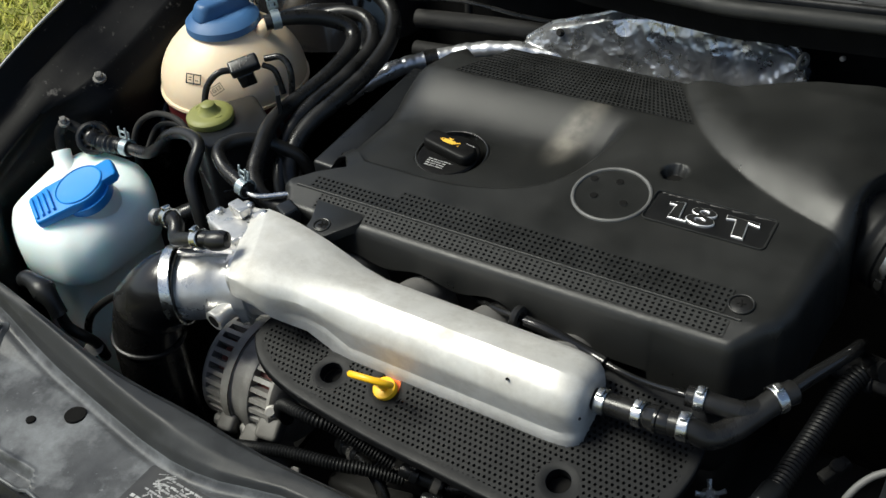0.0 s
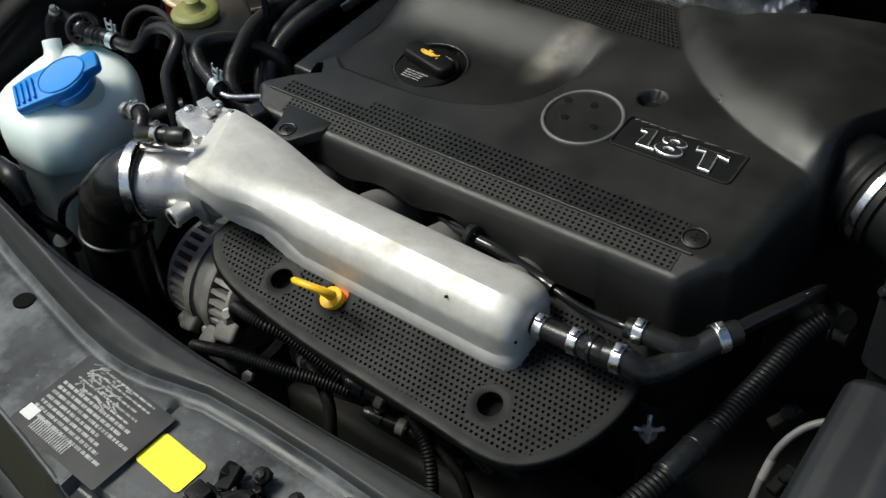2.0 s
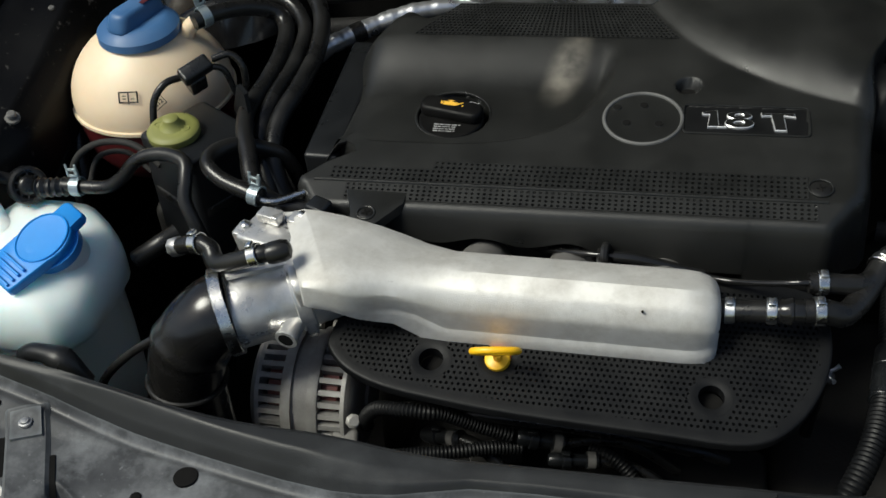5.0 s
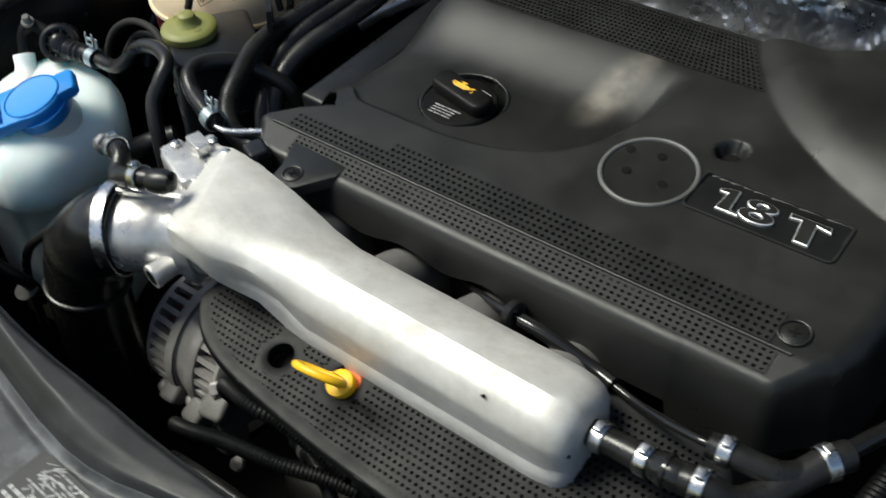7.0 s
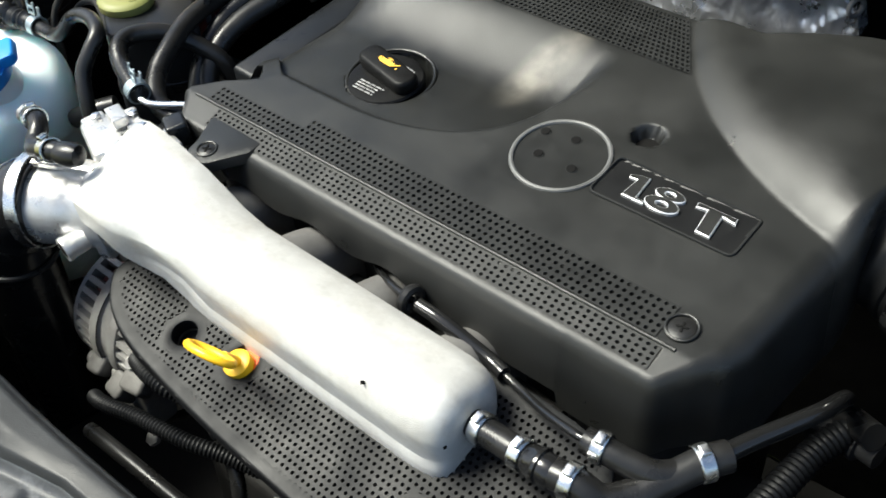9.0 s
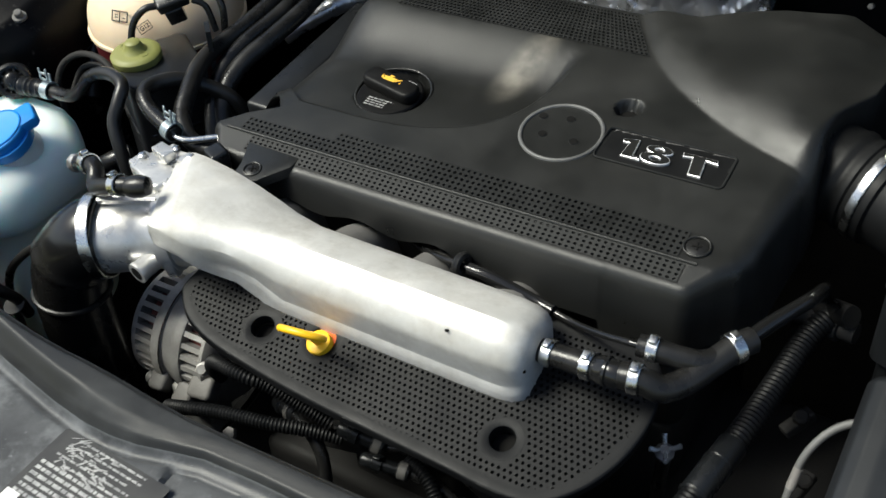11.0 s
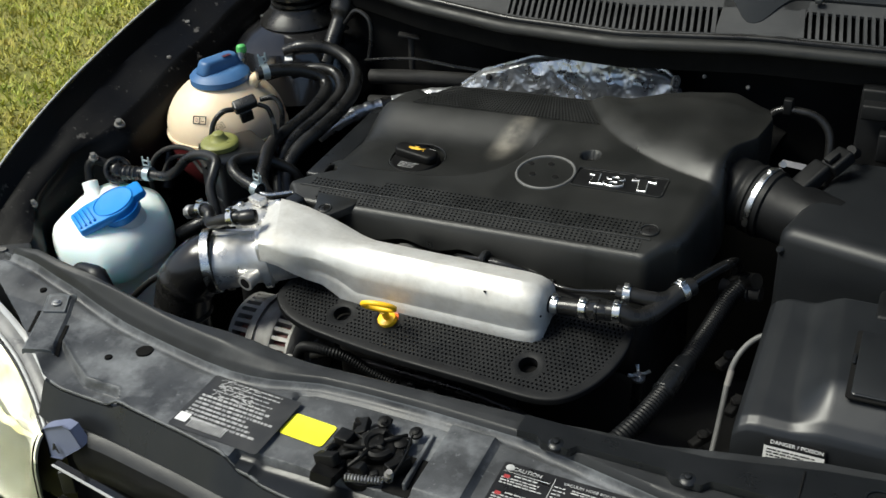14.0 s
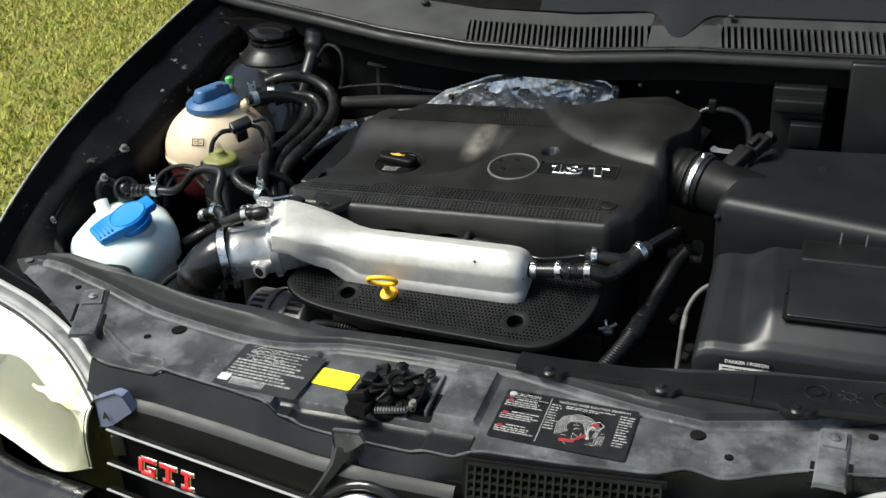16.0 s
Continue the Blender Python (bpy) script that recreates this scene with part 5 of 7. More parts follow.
    def raised(rings_, lift=0.0):
        """A letter stroke as an outer loop, with bright bevelled edges and a mirror face."""
        q = [((u - .5) * .112, (.5 - v) * .0385) for u, v in rings_]
        if sum(a[0] * b[1] - b[0] * a[1] for a, b in zip(q, q[1:] + q[:1])) < 0:
            q.reverse()
        i2 = inset(q, .0008)
        return (MB().rings([[base @ V((x, y, z)) for x, y in r2] for r2, z in ((q, .0008), (q, .0030 + lift), (i2, .0036 + lift))], cap=False), prism(i2, .0030, .0035 + lift).xform(base))

    def oval(cu, cv, ru, rv, n2=28):
        return [(cu + ru * math.cos(2 * math.pi * k / n2), cv + rv * math.sin(2 * math.pi * k / n2)) for k in range(n2)]

    def loop_stroke(cu, cv, ru, rv, hu, hv, lift):
        loops = [[base @ V(((u - .5) * .112, (.5 - v) * .0385, z)) for u, v in oval(cu, cv, a, b)] for a, b, z in ((ru, rv, .0008), (ru, rv, .0030 + lift), (ru - .0075, rv - .022, .0036 + lift), (hu + .0075, hv + .022, .0036 + lift), (hu, hv, .0030 + lift), (hu, hv, .0008))]
        return MB().rings(loops[:3], cap=False).merge(MB().rings(loops[3:], cap=False)), MB().rings(loops[2:4], cap=False)
    one = ((.140, .275), (.200, .205), (.268, .180), (.284, .720), (.345, .735), (.345, .805), (.186, .805), (.200, .360), (.146, .362))
    tee = ((.618, .222), (.890, .222), (.900, .372), (.806, .330), (.826, .866), (.727, .866), (.700, .332), (.626, .362))
    strokes = [raised(one), loop_stroke(.445, .64, .120, .185, .040, .056, .0002), loop_stroke(.447, .355, .105, .150, .034, .046, .0), raised(tee)]
    for edge_mb, face_mb in strokes:
        # bevels in a brighter, less metallic tone for the sky they catch
        letter = part("chrome_letter", edge_mb, M_BRIGHT, plate, "chrome letter, edges painted bright for the sky they catch", 25)
        part("letter_face", face_mb, M_CHROME, letter, "mirror-dark letter face")
    # screws and tab
    for x, y, tab in ((.160, .3195, 0), (-.236, .263, 1)):
        z = cover_h(x, y, False) + .001 if not tab else .8065
        ax = cover_normal(x, y) if not tab else V((0, -.15, 1))
        if tab:
            tb = MB().rings([[V((-.236 + (q[0] + .236) * s, .270 + (q[1] - .270) * s, z - dz + .15 * (q[1] - .263))) for q in ((-.2515, .266), (-.2500, .255), (-.2430, .2485), (-.2330, .2480), (-.2240, .2530), (-.204, .279), (-.203, .292), (-.262, .292))] for s, dz in ((.90, .0), (.98, .0006), (1, .003), (1, .010))])
            part("tab", tb, M_COVER, t, "fixing tab")
        part("screw_recess", torus((x, y, z + .0002), ax, .0080 if tab else .0104, .0011, 28, 8), M_COVER, t)
        s = part("screw", lathe((x, y, z - .002), ax, [(0, .0074 if tab else .0092), (.0016, .0074 if tab else .0092), (.0023, .0064 if tab else .008), (.0024, .002)], 20), M_RUBBER, t, "black cross-head screw")
        for q in (0, 90):
            part("slot", rbox(.0082, .0016, .0006, .0002, m=Matrix.Translation(V((x, y, z + .0006))) @ ax.to_track_quat('Z', 'Y').to_matrix().to_4x4() @ pose(0, 0, 0, 0, 0, q + 25)), M_HOLE, s)
    part("left_tray", rbox(.036, .20, .05, .004, m=at(-.309, .468, .752, 5, 0, -1)), M_BOX, t, "black side tray")
    return t


engine_cover()


def oil_cap():
    c = V((-.185, .4165, .7945))
    ax = V((0, -.10, 1)).normalized()
    t = thing("oil_filler_cap", tuple(c), "black ribbed oil filler cap with an amber oil-can symbol", "oil cap")
    m = Matrix.Translation(c) @ ax.to_track_quat('Z', 'Y').to_matrix().to_4x4() @ Matrix.Diagonal((.87, .87, .95, 1))
    part("seat", torus(c + V((.001, .003, .0180)), ax, .0375, .0016, 40, 8), M_COVER, t)
    part("body", lathe(c - ax * .004, ax, [(0, .0315), (.016, .033), (.0225, .033), (.0242, .0315), (.0247, .027)], 40), M_LOCK, t, "round black cap")
    top = m @ pose(0, 0, .0205)
    g = rbox(.074, .026, .0135, .004, .010, top @ pose(0, .005, 0, 0, 0, -12))
    grip = part("grip", g, M_LOCK, t, "raised black grip bar")
    up = top @ pose(0, .006, .0139, 0, 0, -6)
    can = MB()
    can.merge(prism(((-.009, -.003), (.006, -.003), (.007, .003), (-.009, .003)), 0, .0003))
    can.merge(prism(((.006, .0005), (.013, .0045), (.0135, .0035), (.007, -.002)), 0, .0003))
    can.merge(prism(((-.013, -.001), (-.009, -.002), (-.009, -.0008), (-.012, .0025), (-.009, .002), (-.009, .003), (-.013, .003)), 0, .0003))
    can.merge(prism(((-.003, .003), (.0, .003), (.0, .005), (-.003, .005)), 0, .0003))
    can.merge(prism(((-.005, .005), (.002, .005), (.002, .006), (-.005, .006)), 0, .0003))
    can.merge(prism(((.0125, -.003), (.0145, -.003), (.0135, .0005)), 0, .0003))
    part("oil_can_symbol", can.xform(up), M_GOLD, grip, "amber oil-can symbol")
    part("fine_print", bars_block(m @ pose(0, -.017, .0227), -.017, .017, 4, .0016, .0022, 3, .3), M_GREYPRINT, t, "lines of fine grey print")
    part("fine_print", bars_block(top @ pose(.024, .010, .0138, 0, 0, -12), -.004, .008, 1, .0012, .001, 4, 0), M_GREYPRINT, grip)


oil_cap()


# ---- intake manifold and throttle ----
def chaikin(p, it=2):
    for _ in range(it):
        q = []
        for a, b in zip(p, p[1:] + p[:1]):
            q += [(a[0] * .75 + b[0] * .25, a[1] * .75 + b[1] * .25), (a[0] * .25 + b[0] * .75, a[1] * .25 + b[1] * .75)]
        p = q
    return p


def chaikin_sharp(p):
    q = []
    for a, b in zip(p, p[1:] + p[:1]):
        q += [(a[0] * .85 + b[0] * .15, a[1] * .85 + b[1] * .15), (a[0] * .15 + b[0] * .85, a[1] * .15 + b[1] * .85)]
    return q


def manifold():
    t = thing("intake_manifold", (-.1, .21, .70), "dull sand-cast aluminium intake manifold", "intake manifold")
    main = ((.200, .704), (.1815, .706), (.1782, .7435), (.1806, .7500), (.1735, .778), (.181, .796), (.200, .806), (.234, .794), (.2475, .782), (.2495, .745), (.238, .710))
    block = ((.172, .742), (.162, .748), (.1605, .754), (.159, .760), (.157, .795), (.162, .808), (.176, .816), (.238, .820), (.252, .813), (.254, .770), (.236, .742))
    rings = []
    st = (-.288, -.287, -.284, -.264, -.262, -.252, -.235, -.215, -.195, -.175, -.15, -.12, -.08, -.04, 0, .03, .05, .062, .070, .0755, .079, .0805)
    for x in st:
        k = smoothstep(-.255, -.165, x)
        sec = [(lerp(b[0], a[0], k), lerp(b[1], a[1], k)) for a, b in zip(main, block)]
        sec = chaikin_sharp(sec)
        cy = sum(p[0] for p in sec) / len(sec)
        cz = sum(p[1] for p in sec) / len(sec)
        sc = 1.0
        if x > .05:
            sc = poly((.05, .062, .070, .0755, .079, .0805), (1, .975, .925, .84, .71, .54), x)
        if x < -.283:
            sc = poly((-.288, -.287, -.284), (.95, .98, 1), x)
        shear = .50 * smoothstep(-.20, -.262, x)
        zb = poly((-.287, -.27, -.19, -.15), (.776, .776, .750, .708), x)
        zt = max(p[1] for p in sec)
        z0 = min(p[1] for p in sec)
        if zb > z0:
            sec = [(p[0], zt - (zt - p[1]) * (zt - zb) / (zt - z0)) for p in sec]
            cz = sum(p[1] for p in sec) / len(sec)
        rings.append([V((x - shear * (p[0] - .20), cy + (p[0] - cy) * sc, cz + (p[1] - cz) * sc)) for p in sec])
        top = .830 - .55 * max(0.0, -.263 - x) - (.009 if x < -.263 else 0)
        for p in rings[-1]:
            p.z = min(p.z, top)
    part("plenum", MB().rings(rings), M_CAST, t, "rough cast plenum", 28)
    for x in (-.215, -.133, -.052, .030):
        part("runner", tube([(x, .228, .757), (x + .002, .272, .746), (x + .004, .305, .718), (x + .005, .335, .685)], lambda k: .025 - .003 * k, 20), M_RUNNER, t, "short cast runner")
    part("head_flange", rbox(.34, .02, .06, .004, m=at(-.075, .345, .66, -20)), M_ALT, t)
    part("drilled_mark", lathe((.017, .1795, .7925), (0, -.75, .65), [(0, .0013), (.0026, .0013)], 10), M_HOLE, t)
    part("stain", lathe((.0785, .186, .772), (.9, -.5, .2), [(0, .0015), (.0016, .0015)], 10), M_HOLE, t)


manifold()
NTB = V((-.885, -.44, -.12)).normalized()
FTB = V((-.283, .203, .774))


def throttle():
    t = thing("throttle_body", tuple(FTB + V((0, 0, -.05))), "machined aluminium throttle body bolted to the manifold", "throttle body")
    part("barrel", lathe(FTB + V((.0, -.004, -.008)) - NTB * .055, NTB, [(0, .030), (.004, .034), (.050, .035), (.051, .038), (.063, .038), (.064, .034), (.080, .034), (.082, .0355), (.122, .035), (.130, .033)], 32), M_MACHINED, t, "bright machined barrel")
    a, u, w = frame_of(NTB)
    part("flange", rbox(.076, .070, .009, .002, .012, Matrix.Translation(FTB + V((.0, -.002, -.006))) @ NTB.to_track_quat('Z', 'Y').to_matrix().to_4x4() @ pose(0, 0, -.002)), M_MACHINED, t)
    nip = part("nipple", lathe((-.280, .176, .757), (-.12, -1, -.10), [(0, .0115), (.010, .0112), (.011, .0098), (.026, .0098), (.0285, .0106), (.031, .0102), (.0312, .0072)], 20), M_MACHINED, t, "short open pipe stub")
    part("bore", lathe((-.2837, .1455, .7539), (-.12, -1, -.10), [(0, .0070), (.0004, .0070)], 16), M_HOLE, nip)
    part("body", rbox(.058, .040, .030, .004, .006, at(FTB.x - .030, FTB.y + .026, FTB.z + .004, 4, -4, -22)), M_MACHINED, t, "cast body above the barrel")
    hub = FTB + V((-.040, .034, .016))
    part("housing", lathe(hub, (1, -.30, .05), [(0, .012), (.002, .0165), (.004, .0180), (.022, .0180), (.0225, .0150), (.026, .0150), (.0265, .0185), (.044, .0185), (.047, .0165), (.048, .010)], 28), M_CAST, t, "bright cast motor housing")
    part("raised_tab", rbox(.024, .013, .009, .0012, .002, at(FTB.x - .034, FTB.y + .036, FTB.z + .036, 4, -4, -18)), M_MACHINED, t, "square raised tab")
    part("slot", rbox(.016, .005, .002, .0006, .001, at(FTB.x - .012, FTB.y + .024, FTB.z + .0335, 18, -4, -18)), M_HOLE, t)
    part("lip", rbox(.050, .005, .005, .0012, .002, at(FTB.x - .030, FTB.y + .014, FTB.z + .028, 10, -4, -18)), M_MACHINED, t, "machined lip along the housing")
    for dx, dy, dz, sx, sy, sz, rz in ((-.006, .040, .020, .022, .016, .026, -20), (-.058, .030, .014, .014, .020, .024, -16), (.010, .052, .016, .030, .014, .020, -12), (-.034, .050, .018, .026, .012, .022, -26)):
        part("lug", rbox(sx, sy, sz, .002, .003, at(FTB.x + dx, FTB.y + dy, FTB.z + dz - .006, 6, -4, rz)), M_MACHINED, t, "cast lug")
    for dx, dy, dz in ((-.058, .030, .031), (-.006, .040, .039), (-.034, .050, .033)):
        part("bolt", lathe((FTB.x + dx, FTB.y + dy, FTB.z + dz), (0, -.1, 1), [(0, .0045), (.004, .0045), (.005, .003)], 6), M_STEEL, t)
    part("fin", prism(((-.026, -.002), (.028, -.002), (.028, .002), (-.026, .002)), 0, .006).xform(at(FTB.x - .032, FTB.y - .022, FTB.z + .024, 20, 0, 26)), M_MACHINED, t, "thin machined fin on the barrel")
    part("sensor_plug", rbox(.021, .018, .022, .003, m=at(-.281, .270, .789, 8, 0, -25)), M_BOX, t, "black sensor plug")
    part("sensor_plug", rbox(.018, .030, .016, .003, m=at(-.285, .290, .780, 8, 0, 15)), M_BOX, t)
    part("plug_clip", tube([(-.290, .262, .801), (-.280, .260, .802), (-.276, .268, .803), (-.286, .274, .802)], .0011, 6), M_STEEL, t, "bright wire clip")
    part("cable", tube([(-.268, .285, .79), (-.250, .278, .785), (-.232, .276, .776), (-.22, .285, .76)], .004, 8), M_RUBBER, t)


throttle()


def clamp_on(parent, c, axis, r, w=.012, screw=(0, 0, 1), material=None):
    axis = V(axis).normalized()
    c = V(c)
    k = part("clamp", lathe(c - axis * (w / 2), axis, [(0, r), (0, r + .0011), (.0006, r + .0016), (w - .0006, r + .0016), (w, r + .0011), (w, r)], 28, cap=False), material or M_STEEL, parent, "bright steel hose clamp", 30)
    s = V(screw)
    s = (s - axis * s.dot(axis)).normalized()
    q = axis.cross(s).normalized()
    part("clamp_screw", rbox(w * .7, .008, .0038, .001, m=Matrix.Translation(c + s * (r + .001)) @ Matrix((axis, q, s)).transposed().to_4x4()), M_STEEL, k)
    return k


def intake_hose():
    t = thing("intake_hose", (-.39, .148, .50), "glossy black rubber intake elbow clamped to the throttle", "air hose")
    p0 = FTB + V((.0, -.004, -.006)) + NTB * .064
    pts = [p0, p0 + NTB * .016, (-.376, .153, .736), (-.388, .148, .703), (-.392, .146, .66), (-.391, .146, .58), (-.386, .146, .50)]
    part("elbow", tube(pts, lambda k: .0352 + .004 * math.exp(-((k - .03) / .03) ** 2) + .0025 * math.exp(-((k - .36) / .02) ** 2), 32, 12), M_GLOSSRUB, t, "glossy bent rubber pipe")
    clamp_on(t, p0 + NTB * .006, NTB, .0395, .011, (-.2, .7, -.3))
    part("bead", torus((-.390, .1475, .690), (.10, .05, 1), .0358, .0026, 32, 8), M_RUBBER, t)
    part("thin_cable", tube([(-.372, .165, .755), (-.405, .146, .742), (-.440, .142, .717), (-.472, .140, .682), (-.488, .140, .64), (-.49, .14, .58)], .0042, 10), M_RUBBER, t, "thin black cable round the elbow")


intake_hose()


def vent_hose():
    t = thing("vent_hose", (-.35, .19, .79), "short black vent hose with two steel clamps", "hose")
    part("hose", tube([(-.396, .202, .801), (-.383, .199, .808), (-.369, .196, .8130), (-.358, .191, .8120), (-.352, .183, .8075), (-.343, .1765, .8085), (-.325, .172, .818), (-.305, .172, .8265), (-.288, .180, .8265)], .0080, 14), M_RUBBER, t)
    clamp_on(t, (-.372, .1965, .8120), (.9, -.2, .30), .0088, .009)
    clamp_on(t, (-.307, .172, .8258), (1, .05, .38), .0088, .009)
    part("end_plug", lathe((-.402, .2035, .7985), (1, -.2, .45), [(0, .006), (.001, .009), (.010, .0095), (.012, .008), (.016, .008)], 8), M_DULLSTEEL, t, "round steel end plug")
    part("elbow_end", lathe((-.298, .174, .826), (1, .35, .15), [(0, .0085), (.004, .0098), (.014, .0098), (.020, .008), (.022, .003)], 14), M_RUBBER, t)


vent_hose()


# ---- lower perforated cover ----
OUT = ((-.258, .172), (-.250, .158), (-.232, .143), (-.198, .131), (-.14, .124), (-.08, .119), (.043, .115), (.090, .112), (.118, .115), (.140, .128), (.158, .150), (.171, .178), (.176, .210), (.170, .245), (.150, .262), (0, .262), (-.23, .250))


def plate_z(x, y):
    return .730 + .30 * (y - .155)


def inside(p, poly_pts):
    x, y = p
    r = False
    for (x1, y1), (x2, y2) in zip(poly_pts, poly_pts[1:] + poly_pts[:1]):
        if (y1 > y) != (y2 > y) and x < (x2 - x1) * (y - y1) / (y2 - y1) + x1:
            r = not r
    return r


def edge_dist(p, poly_pts):
    best = 9.0
    q = V((p[0], p[1], 0))
    for (x1, y1), (x2, y2) in zip(poly_pts, poly_pts[1:] + poly_pts[:1]):
        a, b = V((x1, y1, 0)), V((x2, y2, 0))
        k = max(0, min(1, (q - a).dot(b - a) / max(1e-9, (b - a).length_squared)))
        best = min(best, (a.lerp(b, k) - q).length)
    return best


def lower_cover():
    t = thing("lower_engine_cover", (-.04, .17, .70), "black perforated plastic cover below the manifold", "engine cover")
    sm = chaikin(list(OUT), 2)
    holes = ((.078, .152, .0110), (-.160, .161, .0110), (-.103, .170, .0125))
    P = .00508
    nu, nv = 88, 32
    x0, y0 = -.262, .108

    def keep(i, j):
        c = (x0 + (i + .5) * P, y0 + (j + .5) * P)
        c = (c[0] + (j % 2) * P / 2, c[1])
        ok = all(inside((x0 + (i + a + (j % 2) / 2) * P, y0 + (j + b) * P), sm) for a in (0, 1) for b in (0, 1))
        if not ok:
            return None
        for hx, hy, r in holes:
            if math.hypot(c[0] - hx, c[1] - hy) < r + .0042:
                return None
        d = edge_dist(c, sm)
        if d < .0068:
            return False
        return all(math.hypot(c[0] - hx, c[1] - hy) > r + .0086 for hx, hy, r in holes)

    def fn(i, j):
        x, y = x0 + i * P, y0 + j * P
        return (x, y, plate_z(x, y))
    part("perforated_sheet", pitted(fn, nu, nv, keep, .56, .004, 8, P / 2), M_PLATE, t, "sheet with rows of round pits", 20)
    # rolled rim with a depth of its own
    rings = []
    n = len(sm)
    prof = ((-.0105, -.0002), (-.0022, .0006), (-.0006, .0001), (.0, -.0012), (.0, -.0065))
    for o, dz in prof:
        ring = []
        for k in range(n):
            a, b = V((*sm[k - 1], 0)), V((*sm[(k + 1) % n], 0))
            tg = (b - a).normalized()
            nn = V((tg.y, -tg.x, 0))
            q = V((*sm[k], 0)) + nn * o
            ring.append(V((q.x, q.y, plate_z(q.x, q.y) + dz)))
        rings.append(ring)
    part("rim", MB().rings(rings, cap=False), M_PLATE, t, "smooth rolled rim", 50)
    for hx, hy, r in holes:
        part("hole_collar", lathe((hx, hy, plate_z(hx, hy)), (0, -.3, 1), [(-.012, r - .0003), (-.0004, r - .0003), (.0001, r + .0004), (.0001, r + .0070), (-.0006, r + .0078)], 32, cap=False), M_PLATE, t)
        part("hole_floor", lathe((hx, hy, plate_z(hx, hy)), (0, -.3, 1), [(-.017, r), (-.0155, r)], 24), M_HOLE, t)


lower_cover()


def dipstick():
    t = thing("dipstick", (-.103, .170, .72), "yellow dipstick ring handle in an orange funnel", "dipstick")
    part("funnel", lathe((-.099, .176, .713), (-.05, -.22, 1), [(0, .0070), (.012, .0080), (.019, .0105), (.021, .0102), (.0212, .008)], 24), M_ORANGE, t, "orange funnel")
    part("collar", lathe((-.1015, .167, .7310), (-.10, -.45, 1), [(0, .0098), (.001, .0108), (.005, .0111), (.008, .0108), (.009, .009)], 24), M_YELLOW, t, "yellow collar")
    part("stem", tube([(-.102, .165, .737), (-.1005, .159, .747), (-.0998, .153, .7555)], .0042, 12), M_YELLOW, t)
    up, c = V((0, -.66, .75)), V((-.0996, .1440, .7668))
    loop = [c + V((1, .10, .05)) * (.0190 * math.cos(a)) + up * (.0125 * math.sin(a)) for a in np.linspace(0, 2 * math.pi, 41)]
    part("ring", tube(loop, .0031, 10, raw=True), M_YELLOW, t, "yellow oval finger ring")


dipstick()


def alternator():
    t = thing("alternator", (-.288, .212, .55), "oxidised aluminium alternator with cooling slots", "alternator")
    c = V((-.293, .212, .620))
    A = V((1, 0, 0))

    def half(x0, x1, s, mat_):
        prof = [(0, .052), (.004, .062), (.010, .061), (abs(x1 - x0) - .002, .0627), (abs(x1 - x0), .0627)]
        return lathe((x0, c.y, c.z), (s, 0, 0), prof, 44)
    part("stator", lathe(c - A * .008, A, [(0, .0605), (.001, .0585), (.015, .0585), (.016, .0605)], 44), M_BELL, t, "ribbed steel stator band")
    for s, name in ((-1, "end_bell"), (1, "end_bell")):
        bell = MB()
        N = 32
        x_in, x_out = c.x + s * .008, c.x + s * .046
        bell.merge(lathe((x_in, c.y, c.z), (s, 0, 0), [(0, .0622), (.008, .0627), (.010, .0617), (.010, .049)], 44, cap=False))
        bell.merge(lathe((c.x + s * .040, c.y, c.z), (s, 0, 0), [(0, .045), (0, .0595), (.004, .060), (.010, .054), (.013, .036), (.013, .018), (.016, .016), (.016, .001)], 44))
        part(name, bell, M_BELL, t, "slotted cast end")
        for k in range(N):
            a = 2 * math.pi * k / N
            d = V((0, math.cos(a), math.sin(a)))
            tg = V((0, -math.sin(a), math.cos(a)))
            p = c + d * .0563 + V((s * .017, 0, 0))
            ring0 = [p + tg * .0026 + d * .004, p - tg * .0026 + d * .004, p - tg * .0026 - d * .006, p + tg * .0026 - d * .006]
            ring1 = [q + V((s * .026, 0, 0)) - d * .001 for q in ring0]
            part("slot_bar", MB().rings([ring0, ring1]), M_BELL, t)
        part("winding", lathe((c.x + s * .012, c.y, c.z), (s, 0, 0), [(0, .045), (.004, .050), (.022, .050), (.025, .043)], 36), M_COPPER, t, "copper-red windings")
        for a in (30, 205, 265):
            d = V((0, math.cos(radians(a)), math.sin(radians(a))))
            part("lug", lathe(c + d * .064 + V((s * .006, 0, 0)), (s, 0, 0), [(0, .007), (.026, .007), (.028, .005)], 14), M_BELL, t)
    part("bracket", rbox(.05, .03, .05, .005, m=at(-.27, .165, .55)), M_BELL, t)
    for x, y, z, sx, sz, rz in ((-.250, .160, .606, .026, .020, 8), (-.268, .156, .588, .022, .024, -6), (-.306, .158, .592, .020, .018, 4)):
        part("boss", rbox(sx, .024, sz, .004, .005, at(x, y, z, 35, 0, rz)), M_RUNNER, t, "cast boss")
    part("terminal", lathe((-.238, .152, .648), (.3, -.5, .6), [(0, .007), (.008, .007), (.009, .0045), (.014, .0045)], 8), M_BELL, t)


alternator()

